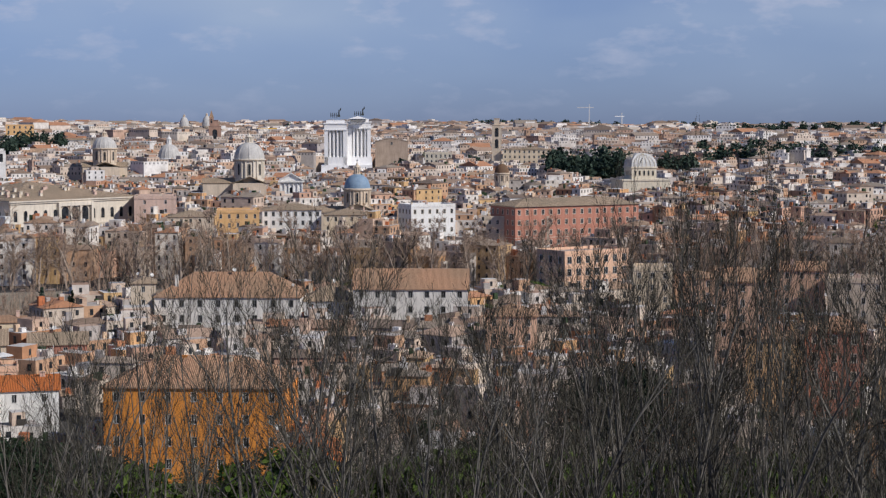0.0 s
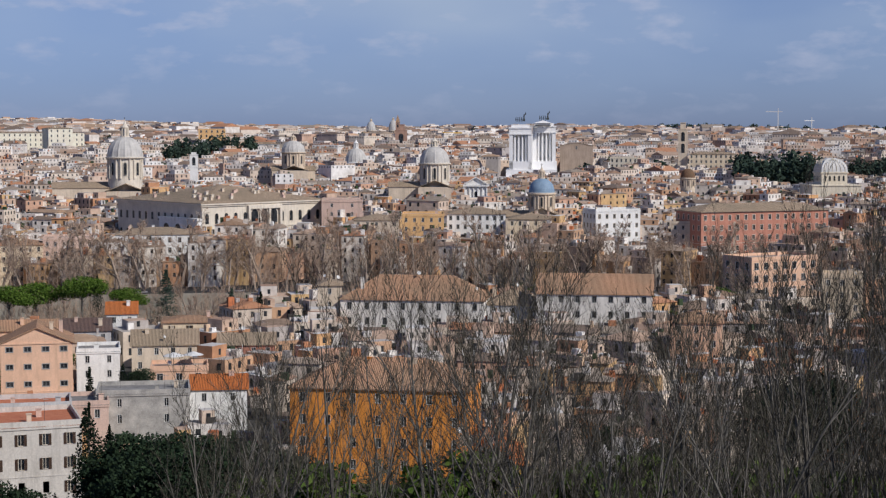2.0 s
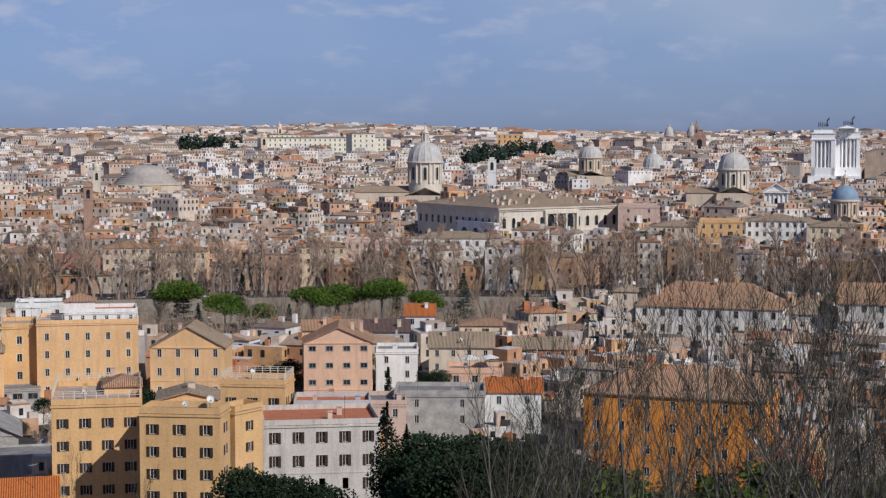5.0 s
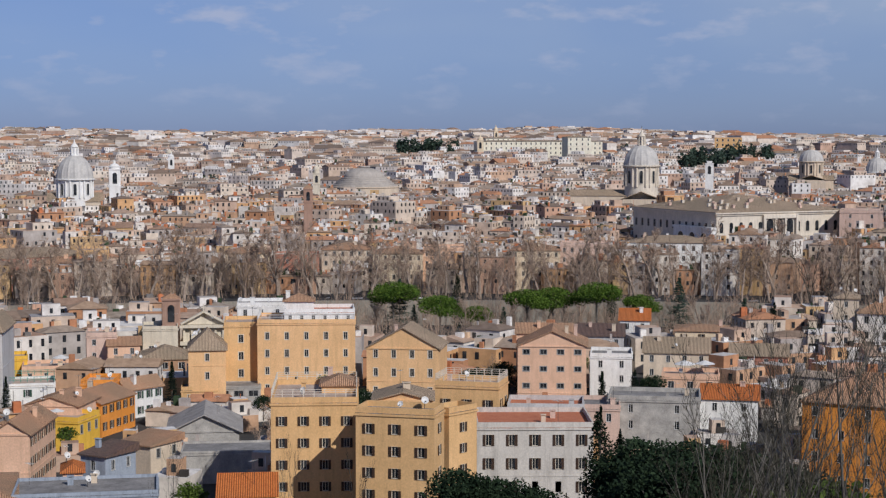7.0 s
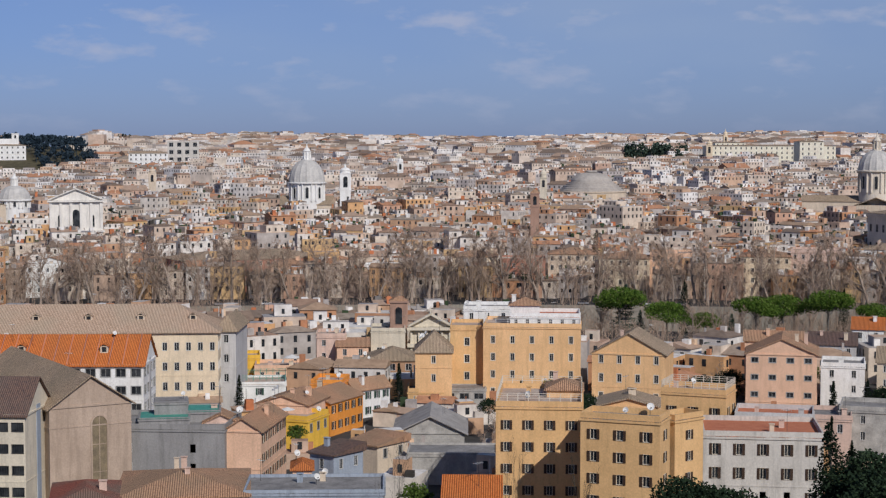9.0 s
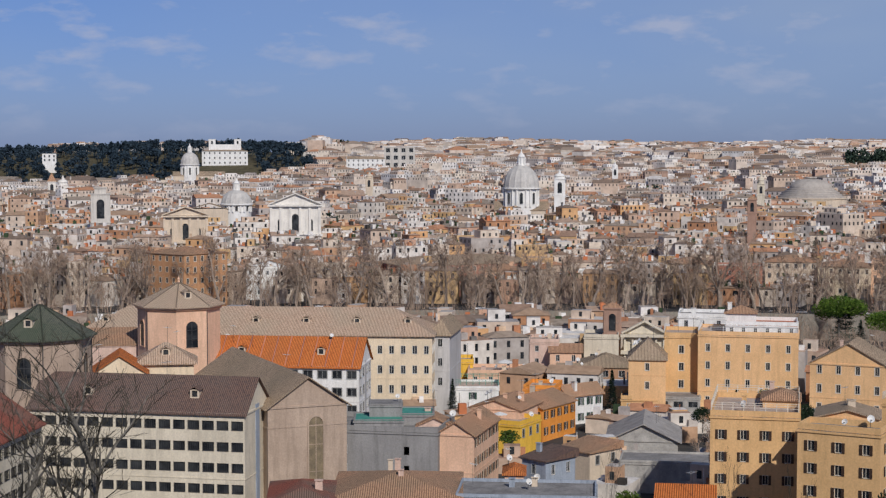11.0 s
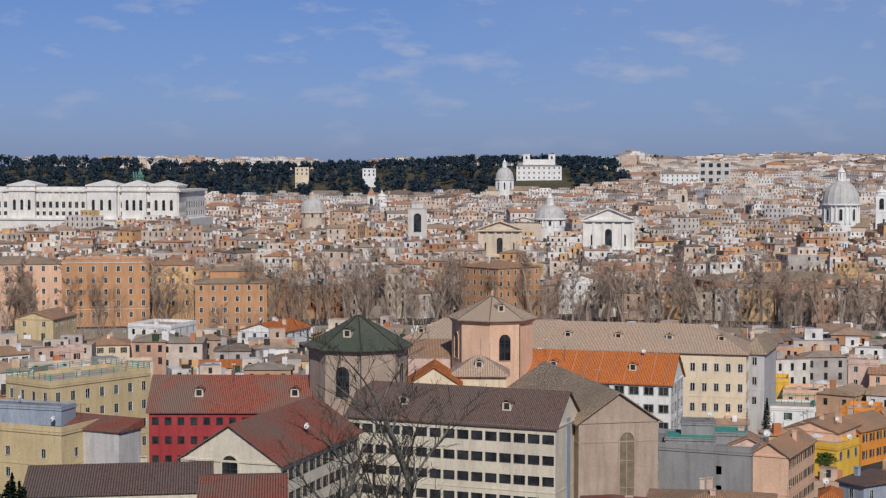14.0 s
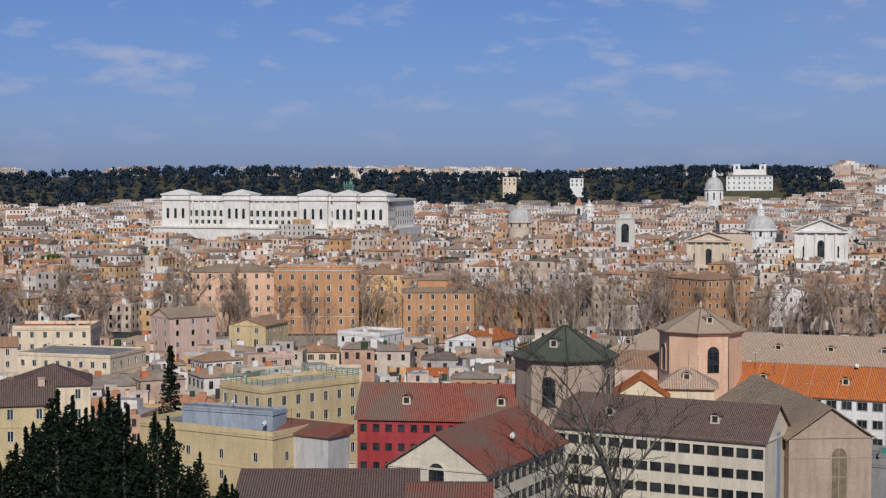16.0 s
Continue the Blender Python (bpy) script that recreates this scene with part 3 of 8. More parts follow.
# ---------------------------------------------------------------- trees
def ribbon(rnd, V, F, p, q, r):
    """A thin twig: one narrow blade."""
    u = (q - p).orthogonal().normalized()
    u = Matrix.Rotation(rnd.uniform(0, 3.14), 3, (q - p).normalized()) @ u
    b = len(V)
    V += [p - u * r, p + u * r, q + u * r * 0.6, q - u * r * 0.6]
    F.append((b, b + 1, b + 2, b + 3))


def tube(V, F, p, q, r0, r1, sides=3):
    ax = (q - p)
    if ax.length < 1e-6:
        return
    ax = ax.normalized()
    u = ax.orthogonal().normalized()
    w = ax.cross(u)
    b = len(V)
    for c, r in ((p, r0), (q, r1)):
        for i in range(sides):
            a = 2 * math.pi * i / sides
            V.append(c + u * (r * math.cos(a)) + w * (r * math.sin(a)))
    for i in range(sides):
        j = (i + 1) % sides
        F.append((b + i, b + j, b + sides + j, b + sides + i))


def raw(name, V, F, m):
    me = bpy.data.meshes.new(name)
    me.from_pydata([tuple(v) for v in V], [], F)
    me.materials.append(m)
    me.update()
    return me


def bare_tree(seed, height, r0, spread, levels, kids, bark, twig, lean=0.12, upright=0.6, fork=0.25, thin=0.012, last=2):
    """Meshes (trunk and limbs, twigs) of one leafless tree."""
    rnd = random.Random(seed)
    VB, FB, VT, FT = [], [], [], []

    def grow(p, dirv, length, r, lev):
        n = 5 if lev == 0 else 3 if lev < levels else last
        pts = [p]
        d = dirv.normalized()
        for i in range(n):
            d = (d + Vector((rnd.gauss(0, lean), rnd.gauss(0, lean), rnd.gauss(0, lean) + 0.05 * (lev > 0)))).normalized()
            pts.append(pts[-1] + d * (length / n))
        for i in range(n):
            ra, rb = r * (1 - 0.75 * i / n), r * (1 - 0.75 * (i + 1) / n)
            if lev < 2:
                tube(VB, FB, pts[i], pts[i + 1], ra, rb, 6 if lev == 0 else 4)
            elif lev < levels:
                tube(VT, FT, pts[i], pts[i + 1], max(ra, thin), max(rb, thin * 0.8), 3)
            else:
                ribbon(rnd, VT, FT, pts[i], pts[i + 1], thin)
        if lev >= levels:
            return
        k = kids[lev]
        for c in range(k):
            f = fork + (1 - fork) * (c + rnd.random()) / k
            i = min(n - 1, int(f * n))
            q = pts[i].lerp(pts[i + 1], f * n - i)
            a = rnd.uniform(0, 2 * math.pi)
            side = d.orthogonal().normalized()
            side = (Matrix.Rotation(a, 3, d) @ side)
            nd = (d * upright + side * (1 - upright) + Vector((0, 0, 0.25))).normalized()
            grow(q, nd, length * spread * rnd.uniform(0.65, 1.1) * (1.15 - 0.5 * f), r * (1 - 0.7 * f) * 0.55, lev + 1)
    grow(Vector((0, 0, -0.6)), Vector((0, 0, 1)), height * 0.85, r0, 0)
    return raw("trunk", VB, FB, bark), raw("crown", VT, FT, twig)


def leaf_blob(rnd, V, F, c, rx, ry, rz, n, size, shell=0.55):
    """Many small leaf tufts filling a clump."""
    for _ in range(n):
        while True:
            p = Vector((rnd.uniform(-1, 1), rnd.uniform(-1, 1), rnd.uniform(-1, 1)))
            if shell < p.length < 1:
                break
        q = Vector((c[0] + p.x * rx, c[1] + p.y * ry, c[2] + p.z * rz))
        u = Vector((rnd.gauss(0, 1), rnd.gauss(0, 1), rnd.gauss(0, 0.7))).normalized()
        w = u.orthogonal().normalized()
        w = Matrix.Rotation(rnd.uniform(0, 6.28), 3, u) @ w
        s = size * rnd.uniform(0.6, 1.4)
        b = len(V)
        V += [q - u * s, q + w * s * 0.55, q + u * s, q - w * s * 0.55 + Vector((0, 0, s * 0.3))]
        F.append((b, b + 1, b + 2, b + 3))


def tree_thing(name, trunk, crown, crown_name, label, category, group):
    ob = new(name)
    tagged(ob, label, category, group)
    t = new("trunk", trunk)
    t.parent = ob
    c = new(crown_name, crown)
    c.parent = ob
    return ob


def pine_meshes(seed, h, r):
    """Umbrella pine: bare trunk, spreading limbs, flat dense crown."""
    rnd = random.Random(seed)
    VB, FB, V, F = [], [], [], []
    top = Vector((rnd.uniform(-0.6, 0.6), rnd.uniform(-0.6, 0.6), h * 0.62))
    mid = Vector((top.x * 0.2, top.y * 0.5, h * 0.33))
    tube(VB, FB, Vector((0, 0, -0.5)), mid, 0.42, 0.34, 7)
    tube(VB, FB, mid, top, 0.34, 0.26, 7)
    for i in range(9):
        a = 2 * math.pi * i / 9 + rnd.uniform(-0.2, 0.2)
        k = r * rnd.uniform(0.45, 0.85)
        q = Vector((k * math.cos(a), k * math.sin(a), h * rnd.uniform(0.66, 0.88)))
        tube(VB, FB, top.lerp(mid, rnd.uniform(0, 0.3)), q, 0.15, 0.05, 4)
        leaf_blob(rnd, V, F, q + Vector((0, 0, 0.2)), r * 0.42, r * 0.42, h * 0.14, 560, 0.30, 0.2)
    leaf_blob(rnd, V, F, (0, 0, h * 0.92), r * 0.7, r * 0.7, h * 0.11, 1500, 0.30, 0.2)
    return raw("trunk", VB, FB, BARK), raw("crown", V, F, PINELEAF)


def conifer_meshes(seed, h, r, leaf, narrow=False, n=2600):
    rnd = random.Random(seed)
    VB, FB, V, F = [], [], [], []
    tube(VB, FB, Vector((0, 0, -0.5)), Vector((0, 0, h * 0.92)), 0.3, 0.04, 6)
    tiers = 26
    for i in range(tiers):
        z = h * (0.06 + 0.92 * i / tiers)
        f = i / tiers
        if narrow:
            k = r * (math.sin(math.pi * min(1, 0.18 + f * 0.86)) ** 0.7) * rnd.uniform(0.85, 1.12)
            leaf_blob(rnd, V, F, (rnd.uniform(-0.12, 0.12) * r, rnd.uniform(-0.12, 0.12) * r, z), k, k, h / tiers * 1.3, n // tiers, 0.14, 0.45)
        else:
            for b in range(7):
                a = rnd.uniform(0, 6.28)
                k = r * (1.02 - f) * rnd.uniform(0.55, 1.1)
                q = Vector((k * math.cos(a), k * math.sin(a), z + rnd.uniform(-0.3, 0.3)))
                tube(VB, FB, Vector((0, 0, z)), q, 0.06, 0.02, 3)
                leaf_blob(rnd, V, F, q * 0.7 + Vector((0, 0, z * 0.3)), k * 0.42 + 0.25, k * 0.42 + 0.25, 0.3, n // tiers // 7, 0.2, 0.1)
    return raw("trunk", VB, FB, BARK), raw("crown", V, F, leaf)


def oak_meshes(seed, h, r, leaf, n=3600, size=0.22):
    rnd = random.Random(seed)
    VB, FB, V, F = [], [], [], []
    tube(VB, FB, Vector((0, 0, -0.5)), Vector((0, 0, h * 0.35)), 0.35, 0.25, 7)
    for i in range(18):
        a, e = rnd.uniform(0, 6.28), rnd.uniform(-0.1, 1.3)
        k = r * rnd.uniform(0.35, 0.8)
        q = Vector((k * math.cos(a) * math.cos(e), k * math.sin(a) * math.cos(e), h * 0.48 + h * 0.36 * math.sin(e)))
        tube(VB, FB, Vector((0, 0, h * 0.33)), q, 0.14, 0.05, 4)
        leaf_blob(rnd, V, F, q, r * 0.38, r * 0.38, h * 0.14, n // 18, size, 0.5)
    return raw("trunk", VB, FB, BARK), raw("crown", V, F, leaf)


def plant(proto, x, y, rz=0.0, s=1.0, sz=None, z=None, first=set()):
    """Sets a tree out; the first of its kind moves, the others are copies."""
    m = pose(x, y, land(x, y) if z is None else z, 0, 0, rz)
    if proto.name not in first:
        first.add(proto.name)
        proto.matrix_basis = m @ Matrix.Diagonal((s, s, sz or s, 1))
        return proto
    c = copy_thing(proto, m)
    c.scale = (s, s, sz or s)
    return c
# ---------------------------------------------------------------- great buildings of the skyline
def rows_of_windows(ob, w, y, z, n, ww, wh, rz=0.0, x0=0.0, style="dark", ux=1.0):
    for i in range(n):
        put_window(ob, x0 + (w * ((i + 0.5) / n - 0.5)) * ux, y, z, rz, ww, wh, style)


def dome_church(x, y, base, z0, z1, z2, z3, r, dome_mat, wall=STONE, label="", name="domed_church", rot=0.0, drum_sides=16, body=None, ribs=16, tiles=TAN, squat=1.0):
    """A church dome: body, drum with pilasters and windows, ribbed dome, lantern. z0 drum foot, z1 dome foot, z2 dome top, z3 cross."""
    keep(x, y, r * 1.5 + 4)
    ob = thing(name, x, y, base, rot, label, "church", "church domes over the city")
    k = base
    d = bmesh.new()
    lathe(d, [(r * 0.98, z0 - k - 9), (r * 0.98, z1 - k - 1.0)], 48)
    part("drum", d, wall, ob)
    lathe_c = bmesh.new()
    lathe(lathe_c, [(r * 1.0, z1 - k - 1.3), (r * 1.13, z1 - k - 0.8), (r * 1.13, z1 - k - 0.2), (r * 1.0, z1 - k)], 48)
    part("cornice", lathe_c, wall, ob)
    for i in range(8):
        a = 45 * i
        px, py = r * 1.0 * math.sin(radians(a)), -r * 1.0 * math.cos(radians(a))
        hh = (z1 - z0) * 0.58
        arched(ob, px, py, z0 - k + (z1 - z0) * 0.16, a, r * 0.17, hh, wall, bars=False)
        b = radians(a + 22.5)
        for s in (-0.13, 0.13):
            bx, by = r * 1.02 * math.sin(b + s), -r * 1.02 * math.cos(b + s)
            p = bmesh.new()
            lathe(p, [(r * 0.055, z0 - k), (r * 0.05, z1 - k - 1.1)], 8, bx, by)
            part("pilaster", p, wall, ob)
    prof = [(r * math.cos(t) ** 0.92, z1 - k + (z2 - z1) * math.sin(t) ** squat) for t in [i * math.pi / 2 / 11 * 0.93 for i in range(12)]]
    dm = lathe(bmesh.new(), prof, 64, ribs=ribs, rib=0.035)
    part("dome", dm, dome_mat, ob)
    q = r * 0.17
    zl = prof[-1][1] - 0.4
    top = z3 - k
    part("lantern", lathe(bmesh.new(), [(q * 1.5, zl), (q * 1.5, zl + 0.7), (q, zl + 0.8), (q, zl + (top - zl) * 0.45), (q * 1.35, zl + (top - zl) * 0.48), (q * 1.2, zl + (top - zl) * 0.53), (q * 0.5, zl + (top - zl) * 0.66), (q * 0.25, zl + (top - zl) * 0.74), (q * 0.12, top - 1.2)], 12), wall, ob)
    for i in range(8):
        a = radians(45 * i)
        part("column", lathe(bmesh.new(), [(q * 0.2, zl + 0.7), (q * 0.16, zl + (top - zl) * 0.46)], 6, q * 1.25 * math.cos(a), q * 1.25 * math.sin(a)), wall, ob)
    part("cross", boxes((-0.1, -0.1, top - 1.3, 0.1, 0.1, top), (-0.45, -0.1, top - 0.75, 0.45, 0.1, top - 0.55)), IRON, ob)
    if body:
        for bx, by, bw, bd, bt, rk in body:
            m = boxes((bx - bw / 2, by - bd / 2, -3, bx + bw / 2, by + bd / 2, bt - k))
            part("body", m, BEIGE, ob)
            rr = part("roof", roof_mesh(bw, bd, bt - k, rk, min(bw, bd) * 0.2, 0.5), tiles, ob)
            rr.matrix_basis = pose(bx, by, 0)
            keep(*(Vector((x, y)) + Matrix.Rotation(radians(rot), 2) @ Vector((bx, by))), max(bw, bd) * 0.5)
    return ob


dome_church(1003.5, 309, 0, 31.5, 44.9, 57.2, 69.2, 10.6, LEAD, STONE, "great baroque church with a ribbed lead dome and tall lantern", rot=-73,
            body=[(-22, 4, 44, 17, 26, "gable_x"), (0, 3, 24, 40, 24, "gable_y"), (20, 5, 20, 16, 24, "gable_x")])
dome_church(1013.2, 117.6, 0, 29.7, 41.4, 51.3, 58.2, 8.9, LEAD, STONE, "brick and stone church with a white-ribbed lead dome", rot=-83,
            body=[(-15, 3, 26, 14, 27, "gable_x"), (0, 3, 20, 34, 27, "gable_y")], ribs=8)
dome_church(870, 640, 0, 24, 36.2, 50.8, 62.2, 11.2, LEAD, WHITE, "white baroque church with a ribbed grey dome and lantern", rot=-53.6,
            body=[(0, 4, 34, 26, 22, "gable_x")], ribs=16)
dome_church(779, 40.1, 0, 25.2, 32.9, 39.5, 46.4, 6.1, SLATEBLUE, BEIGE, "church with a smooth pale blue dome and a lantern", rot=-87,
            body=[(-8, 3, 24, 12, 22, "gable_x"), (0, 3, 15, 22, 23, "gable_y")], ribs=0)
dome_church(1578.9, 259, 0, 18.6, 29.3, 42.6, 52.8, 10.0, LEAD, WHITE, "white church with a tall ribbed pale dome", rot=-80)
dome_church(1372, 278, 0, 30.5, 42.2, 51.5, 58.1, 9.5, LEAD, BEIGE, "church with an eight-sided drum and a low lead dome", rot=-78, drum_sides=8,
            body=[(0, -10, 24, 20, 27, "gable_y"), (0, 4, 36, 18, 27, "gable_x")])
dome_church(1246.2, 1367.3, 0, 28.6, 42.5, 55.6, 66.5, 9.7, LEAD, WHITE, "white church with a slender ribbed dome above long roofs", rot=-42,
            body=[(10, 4, 56, 22, 30, "gable_x")])
dome_church(1149.3, -40.5, 0, 22, 28.6, 34.9, 39.5, 5.0, TERRA, BEIGE, "small church with a terracotta-coloured dome", rot=-90, ribs=0)
dome_church(2717.6, 420.6, 40, 48, 56, 71.2, 77, 7.5, LEAD, BEIGE, "far basilica dome on the horizon", rot=-80)
dome_church(2723, 384.6, 40, 48, 56, 73.1, 79, 7.5, LEAD, BEIGE, "far basilica dome on the horizon", rot=-80)
dome_church(701.2, 973.8, 0, 22, 26.6, 36.4, 42.2, 8.2, LEAD, BEIGE, "church with a steep ribbed grey dome", rot=-36, squat=0.8)
dome_church(693.5, 720.4, 0, 24, 29, 37.0, 45.5, 8.8, LEAD, WHITE, "church with a broad flat lead dome and slim lantern", rot=-44, body=[(-16, 0, 22, 16, 26, "gable_y")])


def bell_tower(x, y, rot, w, base, top, wall, label, cap="dome", cap_h=6.0, tiers=1):
    keep(x, y, w)
    ob = thing("bell_tower", x, y, base, rot, label, "tower", "towers over the roofs")
    h = top - base
    part("shaft", boxes((-w / 2, -w / 2, -2, w / 2, w / 2, h)), wall, ob)
    part("cornice", boxes((-w / 2 - 0.35, -w / 2 - 0.35, h, w / 2 + 0.35, w / 2 + 0.35, h + 0.5), (-w / 2 - 0.25, -w / 2 - 0.25, h - w * 1.5, w / 2 + 0.25, w / 2 + 0.25, h - w * 1.5 + 0.4)), wall, ob)
    for s in range(4):
        a = 90 * s
        for t in range(tiers):
            arched(ob, w / 2 * math.sin(radians(a)), -w / 2 * math.cos(radians(a)), h - w * 1.25 * (t + 1), a, w * 0.4, w * 1.0, wall, bars=False)
    if cap == "dome":
        part("cap", lathe(bmesh.new(), [(w * 0.45, h + 0.5), (w * 0.45, h + cap_h * 0.3), (w * 0.5, h + cap_h * 0.32), (w * 0.38, h + cap_h * 0.5), (w * 0.12, h + cap_h * 0.62), (w * 0.1, h + cap_h * 0.8), (0.06, h + cap_h)], 16), wall, ob)
    elif cap == "pyramid":
        part("cap", roof_mesh(w, w, h + 0.5, "hip", cap_h, 0.3), TERRA, ob)
    elif cap == "step":
        part("cap", boxes((-w * 0.3, -w * 0.3, h + 0.5, w * 0.3, w * 0.3, h + cap_h), (-w * 0.35, -w * 0.35, h + cap_h, w * 0.35, w * 0.35, h + cap_h + 0.5)), wall, ob)
    return ob


bell_tower(884.4, 620, -53, 7.0, 0, 41.5, WHITE, "white baroque bell tower beside the dome", "dome", 6.5)
bell_tower(1649.1, -53, -92, 9.0, 0, 60.0, BEIGE, "square stone tower with an arched bell chamber", "step", 6.5, 2)
bell_tower(2031.2, 277.3, -82, 15.0, 15, 58.0, BRICK, "massive medieval brick tower", "step", 7.0)
bell_tower(2031.2 - 3, 277.3 + 3.5, -82, 5.0, 15, 68.0, BRICK, "slim brick turret with a pointed cap", "pyramid", 9.0)


def national_monument():
    """White marble monument: two columned end pavilions with bronze chariots, portico between, stepped base."""
    x, y = 1650, 84
    keep(x, y, 75)
    ob = thing("marble_monument", x, y, 0, -87, "huge white marble monument with columned pavilions and bronze chariots", "monument")
    part("base", boxes((-36, -14, -2, 14, 40, 21), (-42, -20, -2, 12, -14, 14), (-58, 10, -2, -30, 40, 12)), MARBLE, ob)

    def pavilion(cx, cy, w, d, z0, z1):
        p = part("pavilion", boxes((cx - w / 2, cy - d / 2, z0, cx + w / 2, cy - d / 2 + 2.2, z0 + 8), (cx - w / 2, cy - d / 2, z0, cx - w / 2 + 3.6, cy + d / 2, z1 - 8), (cx + w / 2 - 3.6, cy - d / 2, z0, cx + w / 2, cy + d / 2, z1 - 8),
                                   (cx - w / 2, cy - d / 2 + 10, z0, cx + w / 2, cy + d / 2, z1 - 8), (cx - w / 2, cy - d / 2, z1 - 8, cx + w / 2, cy + d / 2, z1 - 2),
                                   (cx - w / 2 - 0.8, cy - d / 2 - 0.8, z1 - 8.4, cx + w / 2 + 0.8, cy + d / 2 + 0.8, z1 - 7.2), (cx - w / 2 - 0.8, cy - d / 2 - 0.8, z1 - 2.4, cx + w / 2 + 0.8, cy + d / 2 + 0.8, z1 - 1.2)), MARBLE, ob)
        for i in range(4):
            xx = cx + (i - 1.5) * (w - 7.5) / 3.9
            part("column", lathe(bmesh.new(), [(1.15, z0 + 8), (1.0, z0 + 9), (0.9, z1 - 9.4), (1.2, z1 - 8.4)], 12, xx, cy - d / 2 + 2.0), MARBLE, p)
        part("attic", boxes((cx - w / 2 + 2, cy - d / 2 + 2, z1 - 1.2, cx + w / 2 - 2, cy + d / 2 - 2, z1 + 1.5)), MARBLE, p)
        part("roof", roof_mesh(w - 5, d - 5, z1 + 1.5, "hip", 2.6, 0.3), MARBLE, p)
        return p
    pavilion(1.5, 16.0, 22.5, 22, 21, 65.0)
    pavilion(-22.0, -2.0, 22, 20, 21, 63.5)
    part("portico", boxes((-10.9, 0, 16, -9.8, 24, 56)), MARBLE, ob)
    part("stair_terrace", boxes((-34, -24, -2, -10, -20, 10), (-12, 2, 16, 14, 5, 29)), MARBLE, ob)
    for cx, cy, z in ((1.5, 16.0, 68.9), (-22.0, -2.0, 67.4)):
        q = bmesh.new()
        for i in range(4):
            xx = cx - 4.5 + i * 1.9
            box(q, xx - 0.5, cy - 1.6, z + 1.6, xx + 0.5, cy + 1.6, z + 3.2)
            box(q, xx - 0.35, cy - 2.6, z + 2.6, xx + 0.35, cy - 1.5, z + 4.9)
            for a, b in ((-0.35, -1.4), (0.2, -1.2), (-0.3, 1.2), (0.15, 1.4)):
                box(q, xx + a, cy + b - 0.15, z, xx + a + 0.25, cy + b + 0.15, z + 1.8)
        box(q, cx + 2.0, cy - 1.5, z + 0.8, cx + 4.6, cy + 1.5, z + 2.8)
        lathe(q, [(0.9, z + 2.8), (0.7, z + 4.5), (0.5, z + 6.5), (0.55, z + 7.2), (0.1, z + 7.9)], 8, cx + 3.4, cy)
        w = [q.verts.new(p) for p in ((cx + 3.4, cy - 0.2, z + 5.5), (cx + 5.6, cy - 0.2, z + 7.8), (cx + 5.2, cy - 0.2, z + 10.2), (cx + 3.6, cy - 0.2, z + 7.0))]
        w2 = [q.verts.new(v.co + Vector((0, 0.5, 0))) for v in w]
        q.faces.new(w), q.faces.new(w2[::-1])
        for i in range(4):
            q.faces.new((w[i], w[(i + 1) % 4], w2[(i + 1) % 4], w2[i]))
        part("chariot", q, BRONZE, ob, "dark bronze chariot group")


national_monument()


